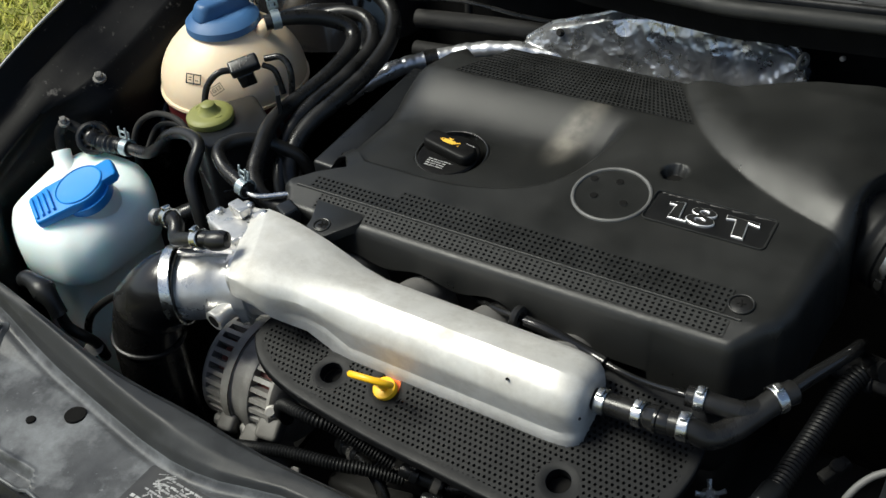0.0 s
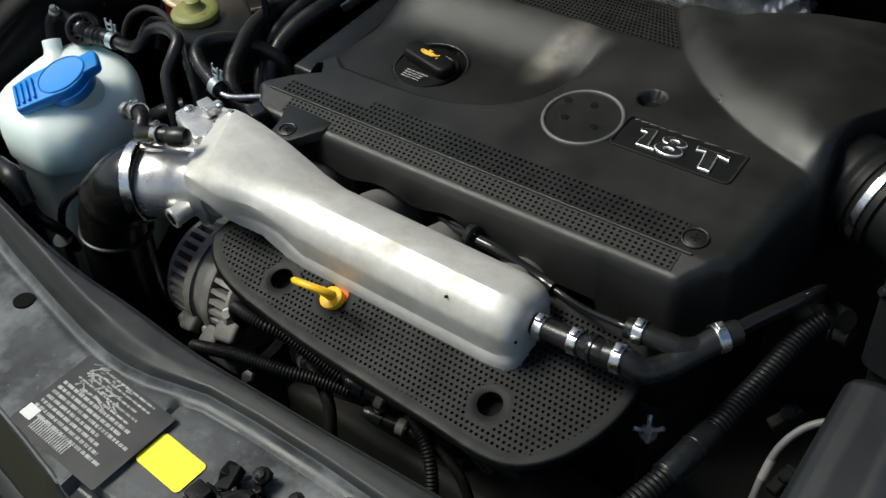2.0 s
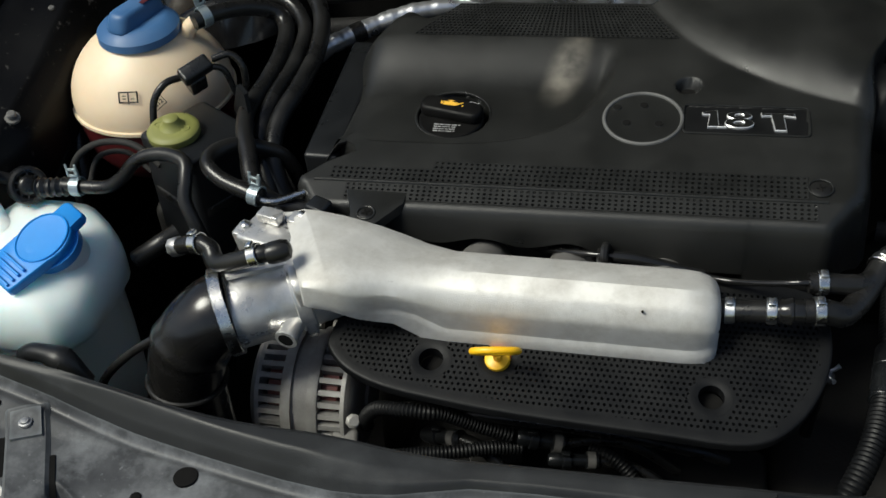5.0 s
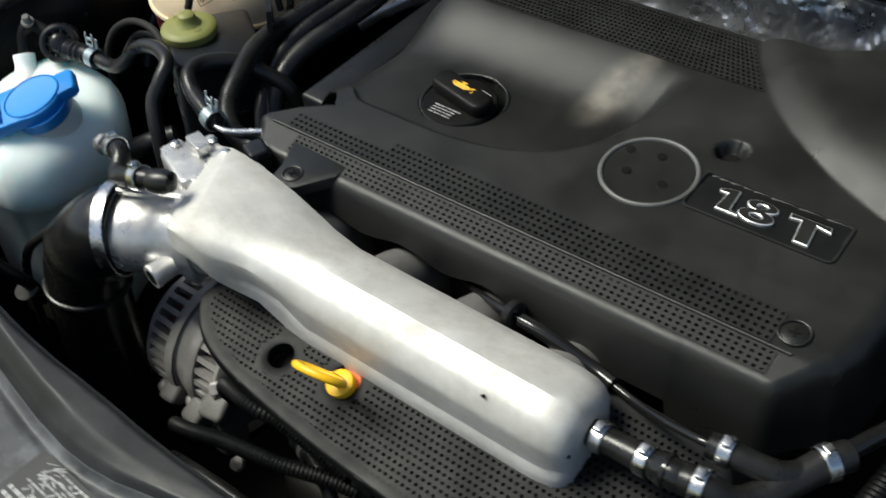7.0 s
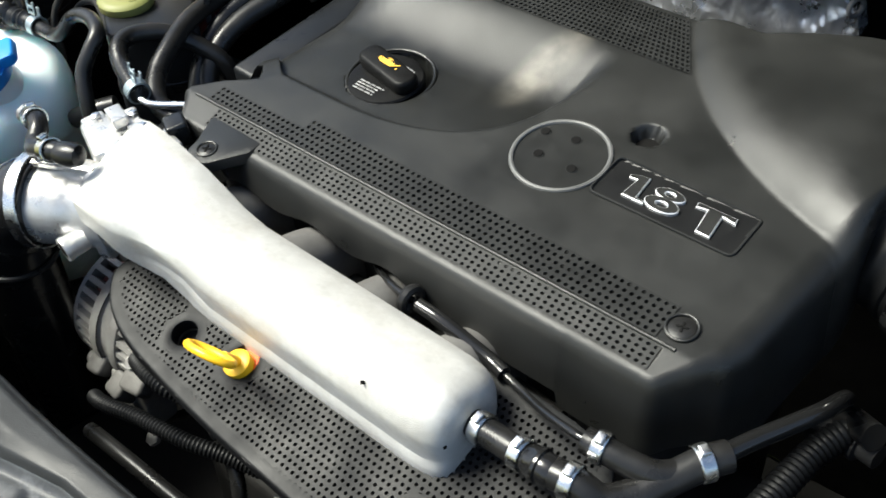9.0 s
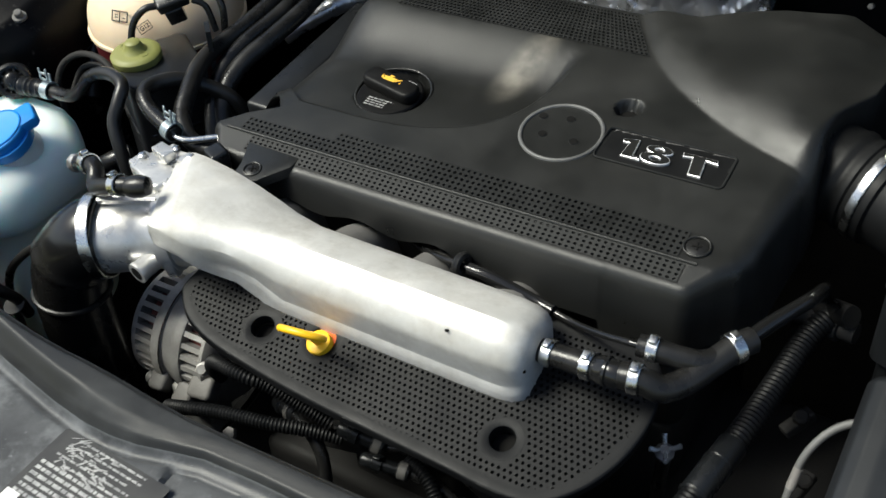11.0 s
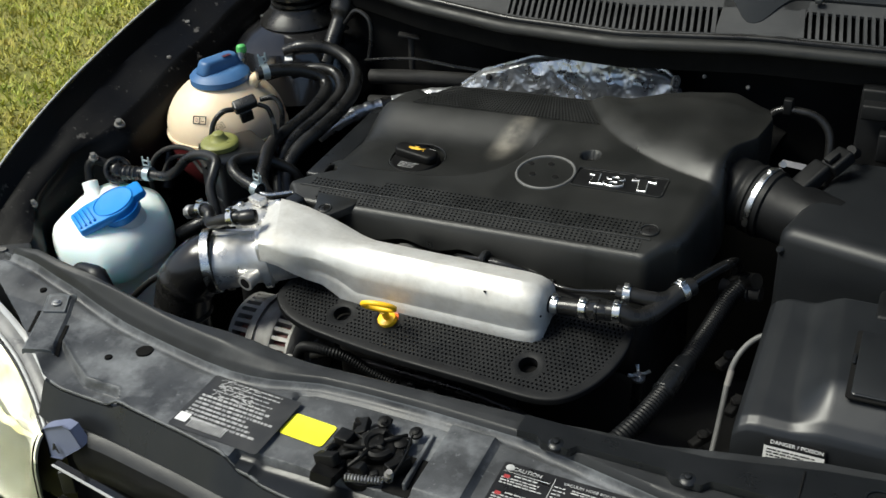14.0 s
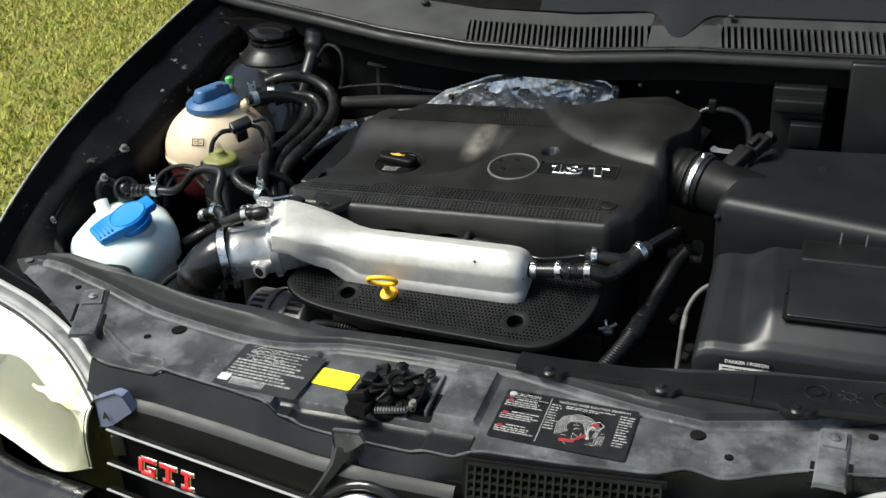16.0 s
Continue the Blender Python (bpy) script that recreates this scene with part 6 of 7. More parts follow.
# ---- hoses and pipes beside the manifold ----
def breather():
    t = thing("breather_hose", (.15, .22, .76), "black breather hoses joined by a one-way valve with steel clamps", "hose")
    part("stub", cyl((.074, .212, .772), (.088, .211, .773), .0095, 18), M_RUBBER, t)
    part("hose", tube([(.081, .2115, .772), (.092, .2105, .7735), (.108, .2095, .776), (.131, .2085, .779)], lambda k: .0095 + .0010 * (k > .97), 18), M_RUBBER, t)
    part("valve", lathe((.126, .2085, .779), (1, 0, .08), [(0, .0085), (.004, .0105), (.009, .0112), (.010, .012), (.012, .012), (.013, .0104), (.020, .0104), (.024, .0085)], 24), M_BLACKGLOSS, t, "glossy black one-way valve")
    part("elbow", tube([(.147, .2085, .781), (.162, .2100, .782), (.178, .2135, .7765), (.191, .229, .777), (.202, .248, .782), (.213, .268, .787), (.221, .281, .787)], lambda k: .0104, 18), M_RUBBER, t, "smooth black rubber elbow")
    part("branch", tube([(.150, .2345, .790), (.165, .2360, .790), (.182, .239, .7875), (.196, .2445, .7855), (.206, .2555, .7845)], .0088, 16), M_RUBBER, t)
    clamp_on(t, (.0885, .2110, .773), (1, -.05, .1), .0098, .0085, (-.1, -.2, 1))
    clamp_on(t, (.1215, .2090, .778), (1, -.04, .1), .0098, .0085, (-.1, -.2, 1))
    clamp_on(t, (.1585, .2098, .7818), (1, .1, .05), .0107, .0085, (-.1, -.2, 1))
    clamp_on(t, (.1610, .2357, .7902), (1, .1, 0), .0091, .0085, (-.1, -.2, 1))
    clamp_on(t, (.2125, .2672, .787), (.55, .83, .08), .0107, .0092, (-.1, -.2, 1))
    part("pipe", tube([(.216, .274, .787), (.227, .300, .788), (.238, .325, .787), (.247, .35, .783), (.25, .385, .765), (.245, .41, .73)], .0062, 14), M_BLACKGLOSS, t, "glossy black plastic pipe")
    v = thing("vacuum_pipe", (0, .26, .77), "thin black metal pipe running behind the manifold", "pipe")
    part("pipe", tube([(-.095, .300, .752), (-.078, .286, .760), (-.062, .276, .768), (-.042, .267, .775), (-.019, .262, .779), (.010, .262, .777), (.05, .262, .768), (.085, .255, .767), (.115, .243, .778), (.140, .2355, .788), (.152, .2347, .790)], .0030, 12), M_BLACKGLOSS, v, "glossy black pipe")
    part("holder", torus((-.019, .262, .779), (1, -.1, .1), .0085, .004, 20, 8), M_RUBBER, v, "rubber holder")
    part("holder_foot", rbox(.012, .02, .014, .002, m=at(-.021, .264, .764)), M_RUBBER, v)
    part("sleeve", tube([(-.012, .262, .7785), (.010, .262, .777), (.05, .262, .768), (.068, .2585, .7675)], .0056, 12), M_BLACKGLOSS, v)
    part("rail", tube([(-.16, .285, .722), (0, .285, .722), (.10, .28, .722)], .009, 14), M_DARK, v, "dark rail in the shade")


breather()


def conduit(name, pts, r, label, pitch=.005, amp=.0011, cuff=None):
    t = thing(name, tuple(V(pts[-1])), label, "cable conduit")
    part("corrugated_tube", corrugated(pts, r, pitch, amp), M_PLATE, t)
    if cuff:
        a, b = V(cuff[0]), V(cuff[1])
        k = part("cuff", cyl(a, b, r + .0022, 18, .001), M_BOX, t, "smooth joining cuff")
        for q in (.03, .62):
            part("ring", torus(a.lerp(b, 1 - q), b - a, r + .0024, .0007, 20, 6), M_BOX, k)
    return t


conduit("conduit", [(.262, .40, .735), (.247, .365, .725), (.238, .30, .716), (.2285, .235, .712), (.2185, .18, .708), (.2055, .135, .702), (.186, .095, .690), (.16, .06, .66), (.13, .04, .62)], .0096, "black corrugated conduit running down beside the engine", .0046, .0013, ((.2295, .242, .7125), (.2190, .184, .7085)))
conduit("conduit", [(-.228, .160, .635), (-.222, .148, .662), (-.208, .140, .684), (-.185, .133, .694), (-.162, .132, .695), (-.146, .138, .688), (-.12, .145, .670), (-.09, .15, .655)], .0058, "grey-black corrugated conduit arching beside the alternator", .0034, .0011)
conduit("conduit", [(-.262, .118, .618), (-.232, .112, .638), (-.19, .118, .648), (-.14, .126, .652), (-.11, .138, .648), (-.08, .15, .64)], .0058, "black corrugated conduit along the radiator", .0034, .0010)
conduit("conduit", [(-.02, .160, .636), (.005, .150, .636), (.025, .135, .622), (.04, .115, .59), (.05, .10, .55)], .0055, "short corrugated conduit dropping behind the radiator", .0034, .0010)


def connector(t, a, b, r):
    a, b = V(a), V(b)
    L = (b - a).length
    k = part("connector", lathe(a, b - a, [(0, r * .6), (L * .06, r * .8), (L * .25, r * .8), (L * .27, r), (L * .42, r), (L * .44, r * .75), (L * .70, r * .75), (L * .72, r * .95), (L * .95, r * .95), (L, r * .6)], 16), M_BOX, t, "dusty black connector")
    part("collar", lathe(a.lerp(b, .74), b - a, [(0, r), (L * .16, r), (L * .17, r * .8)], 14), M_RUNNER, k, "dusty collar")
    part("latch", rbox(r * .9, r * .5, r * .5, r * .1, m=Matrix.Translation(a.lerp(b, .35) + V((0, -.2, .9)) * r)), M_BOX, k)


def front_loom():
    t = thing("injector_loom", (-.1, .15, .60), "black cable loom with dusty connectors below the perforated cover", "cable loom")
    connector(t, (-.178, .176, .612), (-.136, .155, .636), .0092)
    connector(t, (-.085, .152, .652), (-.042, .160, .640), .0095)
    connector(t, (-.055, .140, .640), (-.010, .150, .634), .0080)
    part("loom", tube([(-.215, .168, .65), (-.18, .160, .668), (-.13, .152, .676), (-.07, .150, .676), (.0, .150, .672), (.06, .152, .66), (.10, .16, .64)], .0050, 10), M_RUBBER, t)
    part("loom", tube([(-.136, .155, .636), (-.115, .146, .636), (-.095, .135, .620), (-.085, .12, .585), (-.08, .10, .54)], .0062, 10), M_RUBBER, t)
    part("pigtail", tube([(-.010, .150, .634), (.015, .152, .628), (.045, .15, .610), (.07, .14, .57)], .0050, 10), M_RUBBER, t)
    part("pigtail", tube([(-.042, .160, .640), (-.015, .168, .640), (.02, .172, .632), (.06, .175, .60)], .0045, 10), M_RUBBER, t)
    part("cable", tube([(-.25, .10, .60), (-.20, .098, .612), (-.14, .10, .61), (-.06, .105, .60), (.03, .10, .59), (.12, .09, .57)], .0070, 10), M_RUBBER, t)
    part("bracket", rbox(.05, .012, .030, .002, m=at(-.11, .178, .585, 15, 0, 12)), M_ALT, t, "dull bracket")
    for x, y, z in ((-.118, .166, .612), (.03, .165, .60), (-.20, .13, .60)):
        part("bolt", lathe((x, y, z), (0, -.6, .8), [(0, .0065), (.005, .0065), (.006, .004)], 6), M_ALT, t)


front_loom()


def spring_clip(parent, c, axis, r):
    axis = V(axis).normalized()
    k = part("spring_clip", lathe(V(c) - axis * .005, axis, [(0, r), (0, r + .0014), (.010, r + .0014), (.010, r)], 22, cap=False), M_CLIP, parent, "blue-grey spring clip", 30)
    s = V((-.15, .1, 1))
    s = (s - axis * s.dot(axis)).normalized()
    q = axis.cross(s)
    f = Matrix((axis, q, s)).transposed().to_4x4()
    for da, dn, sa, sn in ((-.0050, .0105, .0026, .014), (.0050, .0105, .0026, .014), (0, .0118, .0126, .0028), (0, .0050, .0126, .0026)):
        part("ear", rbox(sa, .0016, sn, .0004, m=Matrix.Translation(V(c) + s * (r + dn - sn / 2) + axis * da + q * .002) @ f), M_CLIP, k)
    part("ear", rbox(.0050, .0016, .010, .0004, m=Matrix.Translation(V(c) + s * (r - .001) - q * .0046) @ f), M_CLIP, k)


def washer_bottle():
    t = thing("washer_bottle", (-.585, .25, .47), "pale blue translucent screenwash bottle with a blue flip cap", "washer bottle")
    wide = ((-.600, .164), (-.532, .166), (-.506, .196), (-.506, .290), (-.545, .325), (-.634, .324), (-.658, .27), (-.646, .192))
    step = ((-.600, .170), (-.545, .182), (-.532, .225), (-.522, .285), (-.548, .322), (-.638, .318), (-.658, .27), (-.650, .20))
    cx, cy = -.583, .245

    def crown(x, y):
        return .744 + .11 * (y - .19) - .30 * max(0, x + .56)
    rings = []
    for out, inset, drop, z in ((step, .03, None, .47), (step, .004, None, .51), (step, 0, None, .60), (step, 0, None, .666), (wide, .005, None, .676), (wide, .001, None, .682), (wide, 0, .034, 0), (wide, .0015, .022, 0), (wide, .006, .011, 0), (wide, .014, .004, 0), (wide, .027, .0008, 0), (wide, .050, 0, 0), (wide, .075, 0, 0)):
        ring = []
        for x, y in chaikin(chaikin_sharp(list(out)), 1):
            d = V((x - cx, y - cy, 0))
            k = max(.03, 1 - inset / d.length)
            px, py = cx + d.x * k, cy + d.y * k
            ring.append(V((px, py, z if drop is None else max(.694, crown(px, py) - drop))))
        rings.append(ring)
    part("bottle", MB().rings(rings), M_WASHER, t, "pale blue moulded bottle", 50)
    part("neck", tube([(-.612, .260, .715), (-.628, .272, .742), (-.640, .281, .762)], lambda k: .032 - .021 * smoothstep(0, .8, k), 18), M_WASHER, t)
    part("neck_elbow", tube([(-.641, .283, .764), (-.644, .290, .782), (-.636, .297, .790), (-.618, .302, .784)], .0062, 14), M_DUCT, t, "black elbow on the neck")
    d = V((.052, .078, .0315)).normalized()
    n = V((-.02, -.325, .942))
    n = (n - d * n.dot(d)).normalized()
    w = n.cross(d)
    o = V((-.557, .229, .764))
    m = Matrix.Translation(o) @ Matrix((d, w, n)).transposed().to_4x4()
    part("filler_tube", lathe(o + d * .006 - n * .045, n, [(0, .031), (.02, .029), (.034, .027)], 30), M_WASHER, t)
    tab = [(-.050, -.021), (-.052, -.018), (-.052, .018), (-.050, .021), (-.030, .0245)] + [(.006 + .030 * math.cos(a), .028 * math.sin(a)) for a in np.linspace(2.0, .55, 12)] + [(.046, .014), (.049, .011), (.049, -.011), (.046, -.014)] + [(.006 + .030 * math.cos(a), .028 * math.sin(a)) for a in np.linspace(-.55, -2.0, 12)] + [(-.030, -.0245)]
    cap = part("flip_cap", MB().rings([[m @ V((x * s, y * s, z + (.002 * (x < -.025)))) for x, y in tab] for z, s in ((-.006, .96), (-.004, 1), (.003, 1), (.0050, .98), (.0058, .95))]), M_BLUE, t, "bright blue flip cap")
    part("skirt", lathe(o + d * .008 - w * .003 - n * .016, n, [(0, .0270), (.002, .0285), (.012, .0285)], 32), M_BLUE, cap, "deep blue ring under the flap")
    disc = [(.031 * math.cos(2 * math.pi * k / 40) * .92, .027 * math.sin(2 * math.pi * k / 40) * .92) for k in range(40)]
    part("dish", MB().rings([[m @ V((.006 + x * s, y * s, z)) for x, y in disc] for z, s in ((.004, 1.0), (.0072, 1.0), (.0078, .97), (.0066, .93), (.0058, .5), (.0060, .02))]), M_BLUE, cap, "shallow dished top")
    for k in range(4):
        part("rib", rbox(.0028, .034, .0040, .0009, m=m @ pose(-.0475 + k * .0066, 0, .0065)), M_BLUE, cap)
    part("pump_plug", tube([(-.522, .114, .735), (-.508, .110, .745), (-.488, .106, .747), (-.470, .103, .740), (-.460, .102, .722)], lambda k: .0085 + .0035 * math.exp(-((k - .62) / .14) ** 2), 14), M_BOX, t, "black pump plug")
    part("pump_collar", torus((-.477, .1045, .743), (.9, -.1, -.4), .0105, .0024, 20, 8), M_BOX, t)
    part("pump_cable", tube([(-.460, .102, .722), (-.456, .104, .705), (-.448, .112, .690), (-.446, .122, .672), (-.450, .13, .645)], .0058, 10), M_RUBBER, t)
    part("earth_tag", lathe((-.447, .117, .668), (.1, -.3, 1), [(0, .0105), (.0012, .0105), (.0014, .003)], 18), M_RUNNER, t, "dull round earth tag")


washer_bottle()


def rosette_valve():
    t = thing("vent_valve", (-.60, .303, .75), "round black vent valve with notched rim", "valve")
    c = V((-.603, .302, .778))
    a = V((.62, -.62, .48)).normalized()
    _, u, w = frame_of(a)
    part("rim", torus(c, a, .0162, .0036, 32, 8), M_RUBBER, t)
    for k in range(10):
        q = 2 * math.pi * k / 10
        dd = u * math.cos(q) + w * math.sin(q)
        part("notch", tube([c + dd * .008, c + dd * .014], .0018, 6, per=1), M_RUBBER, t)
    part("hub", lathe(c - a * .010, a, [(0, .014), (.008, .013), (.014, .009), (.016, .006)], 16), M_RUBBER, t)
    part("body", lathe(c - a * .030, a, [(0, .016), (.010, .020), (.024, .020)], 18), M_BOX, t)
    part("outlet", tube([c + V((.010, .0, -.002)), (-.578, .303, .777), (-.560, .307, .777)], lambda k: .0095 + .0012 * math.sin(k * 30), 14), M_BOX, t)


rosette_valve()


def coolant_hoses():
    t = thing("vent_hose", (-.45, .30, .73), "black formed hose curving down beside the fluid reservoir", "hose")
    part("hose", tube([(-.565, .304, .780), (-.545, .304, .780), (-.516, .303, .783), (-.497, .304, .795), (-.480, .306, .813), (-.462, .308, .822), (-.440, .305, .826), (-.421, .296, .825), (-.417, .283, .815), (-.416, .270, .798), (-.405, .260, .775), (-.395, .254, .73), (-.39, .25, .66)], .0068, 16), M_RUBBER, t)
    spring_clip(t, (-.549, .304, .780), (1, .0, .05), .0086)
    t = thing("coolant_hose", (-.4, .45, .78), "thick black coolant hose from the expansion tank", "hose", "coolant hoses")
    part("hose", tube([(-.472, .480, .872), (-.455, .500, .873), (-.432, .530, .865), (-.408, .550, .850), (-.394, .540, .838), (-.388, .505, .830), (-.390, .460, .822), (-.397, .410, .815), (-.389, .372, .815), (-.374, .338, .811), (-.362, .310, .800), (-.338, .290, .791), (-.305, .290, .784), (-.28, .30, .775)], .0090, 16), M_RUBBER, t)
    spring_clip(t, (-.464, .490, .8735), (.6, .75, .05), .0101)
    t = thing("coolant_hose", (-.39, .5, .78), "thick black coolant hose bending towards the bulkhead", "hose", "coolant hoses")
    part("hose", tube([(-.500, .600, .862), (-.470, .606, .872), (-.430, .622, .866), (-.388, .612, .848), (-.362, .570, .834), (-.352, .510, .824), (-.357, .455, .814), (-.366, .405, .802), (-.362, .365, .780), (-.34, .34, .74)], .0097, 16), M_RUBBER, t)
    t = thing("coolant_hose", (-.38, .5, .78), "black coolant hose lying between two others", "hose", "coolant hoses")
    part("hose", tube([(-.470, .565, .842), (-.435, .580, .850), (-.402, .582, .845), (-.376, .550, .832), (-.370, .490, .824), (-.379, .430, .812), (-.380, .388, .796), (-.365, .350, .770), (-.345, .33, .73)], .0082, 14), M_RUBBER, t)
    t = thing("coolant_hose", (-.38, .30, .78), "black hose loop clipped to a bright steel pipe", "hose", "coolant hoses")
    part("hose", tube([(-.340, .276, .805), (-.360, .282, .808), (-.382, .290, .811), (-.400, .302, .817), (-.404, .320, .818), (-.392, .345, .813), (-.372, .362, .800), (-.352, .375, .780), (-.34, .38, .74)], .0080, 16), M_RUBBER, t)
    spring_clip(t, (-.346, .278, .806), (1, -.25, -.1), .0090)
    part("steel_pipe", tube([(-.345, .2765, .804), (-.336, .2755, .8015), (-.325, .2795, .800), (-.306, .294, .800), (-.287, .309, .7985), (-.26, .33, .788)], .0034, 14), M_STEEL, t, "bright steel pipe")
    t = thing("lower_hose", (-.37, .31, .65), "large black hose low beside the engine", "hose")
    part("hose", tube([(-.395, .305, .60), (-.385, .300, .68), (-.360, .300, .728), (-.325, .310, .735), (-.29, .33, .72)], .020, 18), M_DUCT, t)
    t = thing("foil_pipe", (-.29, .57, .80), "silver foil-wrapped pipe with a black band", "pipe")
    part("foil_sleeve", tube([(-.412, .530, .762), (-.396, .553, .772), (-.372, .586, .783), (-.355, .605, .7865), (-.338, .621, .788), (-.312, .640, .793), (-.280, .655, .798), (-.24, .668, .800), (-.19, .680, .795)], lambda k: .0108 + .0006 * math.sin(k * 60) + .0004 * math.sin(k * 143), 18, 10), M_FOIL, t, "crinkled silver sleeve")
    part("band", cyl((-.345, .6145, .7872), (-.333, .6255, .7888), .0122, 18), M_RUBBER, t)
    t = thing("bulkhead_pipe", (-.45, .72, .80), "black pipe with a swollen end beside the suspension tower", "pipe")
    part("pipe", tube([(-.459, .728, .926), (-.460, .726, .916), (-.461, .716, .897), (-.463, .700, .876), (-.465, .680, .852), (-.468, .66, .825)], lambda k: .012 + .009 * smoothstep(0, .12, k) - .008 * smoothstep(.42, .55, k), 16), M_RUBBER, t)
    part("collar", torus((-.463, .706, .872), (0, .5, .8), .0125, .003, 18, 8), M_RUBBER, t)
    part("wire", tube([(-.45, .70, .88), (-.425, .695, .905), (-.40, .690, .895), (-.395, .685, .865), (-.40, .68, .83)], .0035, 8), M_RUBBER, t)
    t = thing("bulkhead_bracket", (-.33, .68, .86), "small steel bracket and thin cables at the bulkhead", "bracket")
    part("tab", rbox(.035, .014, .004, .001, m=at(-.335, .700, .870, 0, 12, 20)), M_DARK, t)
    part("post", cyl((-.335, .705, .80), (-.335, .705, .870), .005, 10), M_DARK, t)
    part("wire", tube([(-.40, .67, .835), (-.35, .675, .842), (-.30, .67, .848), (-.25, .68, .840), (-.2, .70, .83)], .0025, 8), M_RUBBER, t)
    part("heater_pipe", tube([(-.40, .685, .802), (-.33, .69, .808), (-.25, .70, .810), (-.15, .715, .81)], .012, 14), M_DARK, t)
    part("heater_pipe", tube([(-.40, .675, .762), (-.33, .68, .766), (-.25, .69, .77), (-.15, .71, .77)], .012, 14), M_DARK, t)


coolant_hoses()


def expansion_tank():
    t = thing("expansion_tank", (-.518, .456, .70), "yellowed round coolant expansion tank with a dull blue cap", "expansion tank")
    c = V((-.539, .482, 0))
    part("lower_shell", lathe((c.x, c.y, .70), (0, 0, 1), [(0, 0.0486), (0.012, 0.0692), (0.035, 0.0832), (0.06, 0.0872), (0.083, 0.0885)], 48), M_COOLANT, t, "lower half showing red coolant")
    part("upper_shell", lathe((c.x, c.y, .7835), (0, 0, 1), [(0, .0885), (.006, .0890), (.014, .0884), (.024, .0862), (.034, .0823), (.044, .0766), (.053, .0697), (.061, .0617), (.068, .0530), (.074, .0440), (.080, .0400)], 56), M_TANK, t, "yellowed upper half", 60)
    part("seam", lathe((c.x, c.y, .7805), (0, 0, 1), [(0, 0.0889), (0.0004, 0.0914), (0.004, 0.0914), (0.0046, 0.0889)], 56), M_TANK, t, "moulded seam", 20)
    k = part("cap", lathe((c.x + .004, c.y - .006, .858), (0, -.04, 1), [(0, .0415), (.002, .0445), (.010, .0440), (.014, .0400), (.0185, .0330), (.0195, .029)], 40), M_DULLBLUE, t, "dull blue screw cap")
    part("grip", rbox(.074, .030, .021, .005, .010, at(c.x + .004, c.y - .006, .873, 3, 0, 72), taper=.2), M_DULLBLUE, k)
    part("cap_print", prism(rrect(.014, .006, .001), 0, .0003).xform(at(c.x + .016, c.y, .8945, 3, 0, 72)), M_COOLANT, k, "faded red mark")
    part("nozzle", tube([(-.492, .488, .842), (-.485, .490, .858), (-.474, .492, .868)], .0085, 16), M_TANK, t, "hose nozzle")
    # book symbol and grade mark, as plain outlines
    p = V((c.x + .013, c.y - .0782, .8235))
    nrm = (p - V((c.x, c.y, .785))).normalized()
    m = Matrix.Translation(p + nrm * .0016) @ nrm.to_track_quat('Z', 'Y').to_matrix().to_4x4()
    b = MB()
    for x0, y0, x1, y1 in ((-.0105, -.006, -.0088, .006), (-.0105, -.006, -.001, -.0046), (-.0105, .0046, -.001, .006), (-.0008, -.0072, .0008, .006), (.001, -.006, .0105, -.0046), (.001, .0046, .0105, .006), (.0088, -.006, .0105, .006), (-.0065, -.002, -.0025, -.001), (.0025, -.002, .0065, -.001), (-.0065, .001, -.0025, .002)):
        b.add([tuple(m @ V(q)) for q in ((x0, y0, 0), (x1, y0, 0), (x1, y1, 0), (x0, y1, 0))], [(0, 1, 2, 3)])
    part("book_symbol", b, M_LABEL, t, "black book symbol")
    p = V((c.x + .042, c.y - .0735, .8150))
    nrm = (p - V((c.x, c.y, .785))).normalized()
    m = Matrix.Translation(p + nrm * .0022) @ nrm.to_track_quat('Z', 'Y').to_matrix().to_4x4() @ pose(0, 0, 0, 0, 0, 30)
    b = MB()
    for x0, y0, x1, y1 in ((-.008, -.005, .008, -.0042), (-.008, .0042, .008, .005), (-.008, -.005, -.0072, .005), (.0072, -.005, .008, .005)):
        b.add([tuple(m @ V(q)) for q in ((x0, y0, 0), (x1, y0, 0), (x1, y1, 0), (x0, y1, 0))], [(0, 1, 2, 3)])
    part("mark_frame", b, M_LABEL, t)
    part("grade_mark", lettering("G12", .0068, m, .0001, .0002), M_LABEL, t, "black grade mark")
    s = thing("level_sensor", (-.455, .430, .81), "black level sensor plug with thin cables on the tank", "sensor plug")
    mm = at(-.449, .414, .846, 30, -12, 48)
    part("plug", rbox(.034, .017, .014, .003, m=mm @ pose(0, 0, .008)), M_BOX, s)
    part("socket", rbox(.019, .014, .024, .002, m=mm @ pose(-.003, -.003, -.014)), M_BLACKGLOSS, s)
    part("cable", tube([(-.466, .412, .846), (-.478, .398, .846), (-.488, .386, .832), (-.490, .375, .805)], .0038, 10), M_RUBBER, s)
    part("cable", tube([(-.438, .434, .856), (-.420, .442, .858), (-.408, .440, .842), (-.410, .436, .805)], .0038, 10), M_RUBBER, s)
    part("cable", tube([(-.440, .430, .850), (-.428, .436, .842), (-.420, .436, .815)], .0034, 10), M_RUBBER, s)
    part("tie", cyl((-.410, .436, .803), (-.410, .436, .810), .0056, 12), M_DULLSTEEL, s)
    v = thing("service_port", (-.535, .532, .86), "small green-capped service port behind the tank", "valve")
    part("stem", cyl((-.532, .530, .80), (-.534, .532, .882), .006, 12), M_STEEL, v)
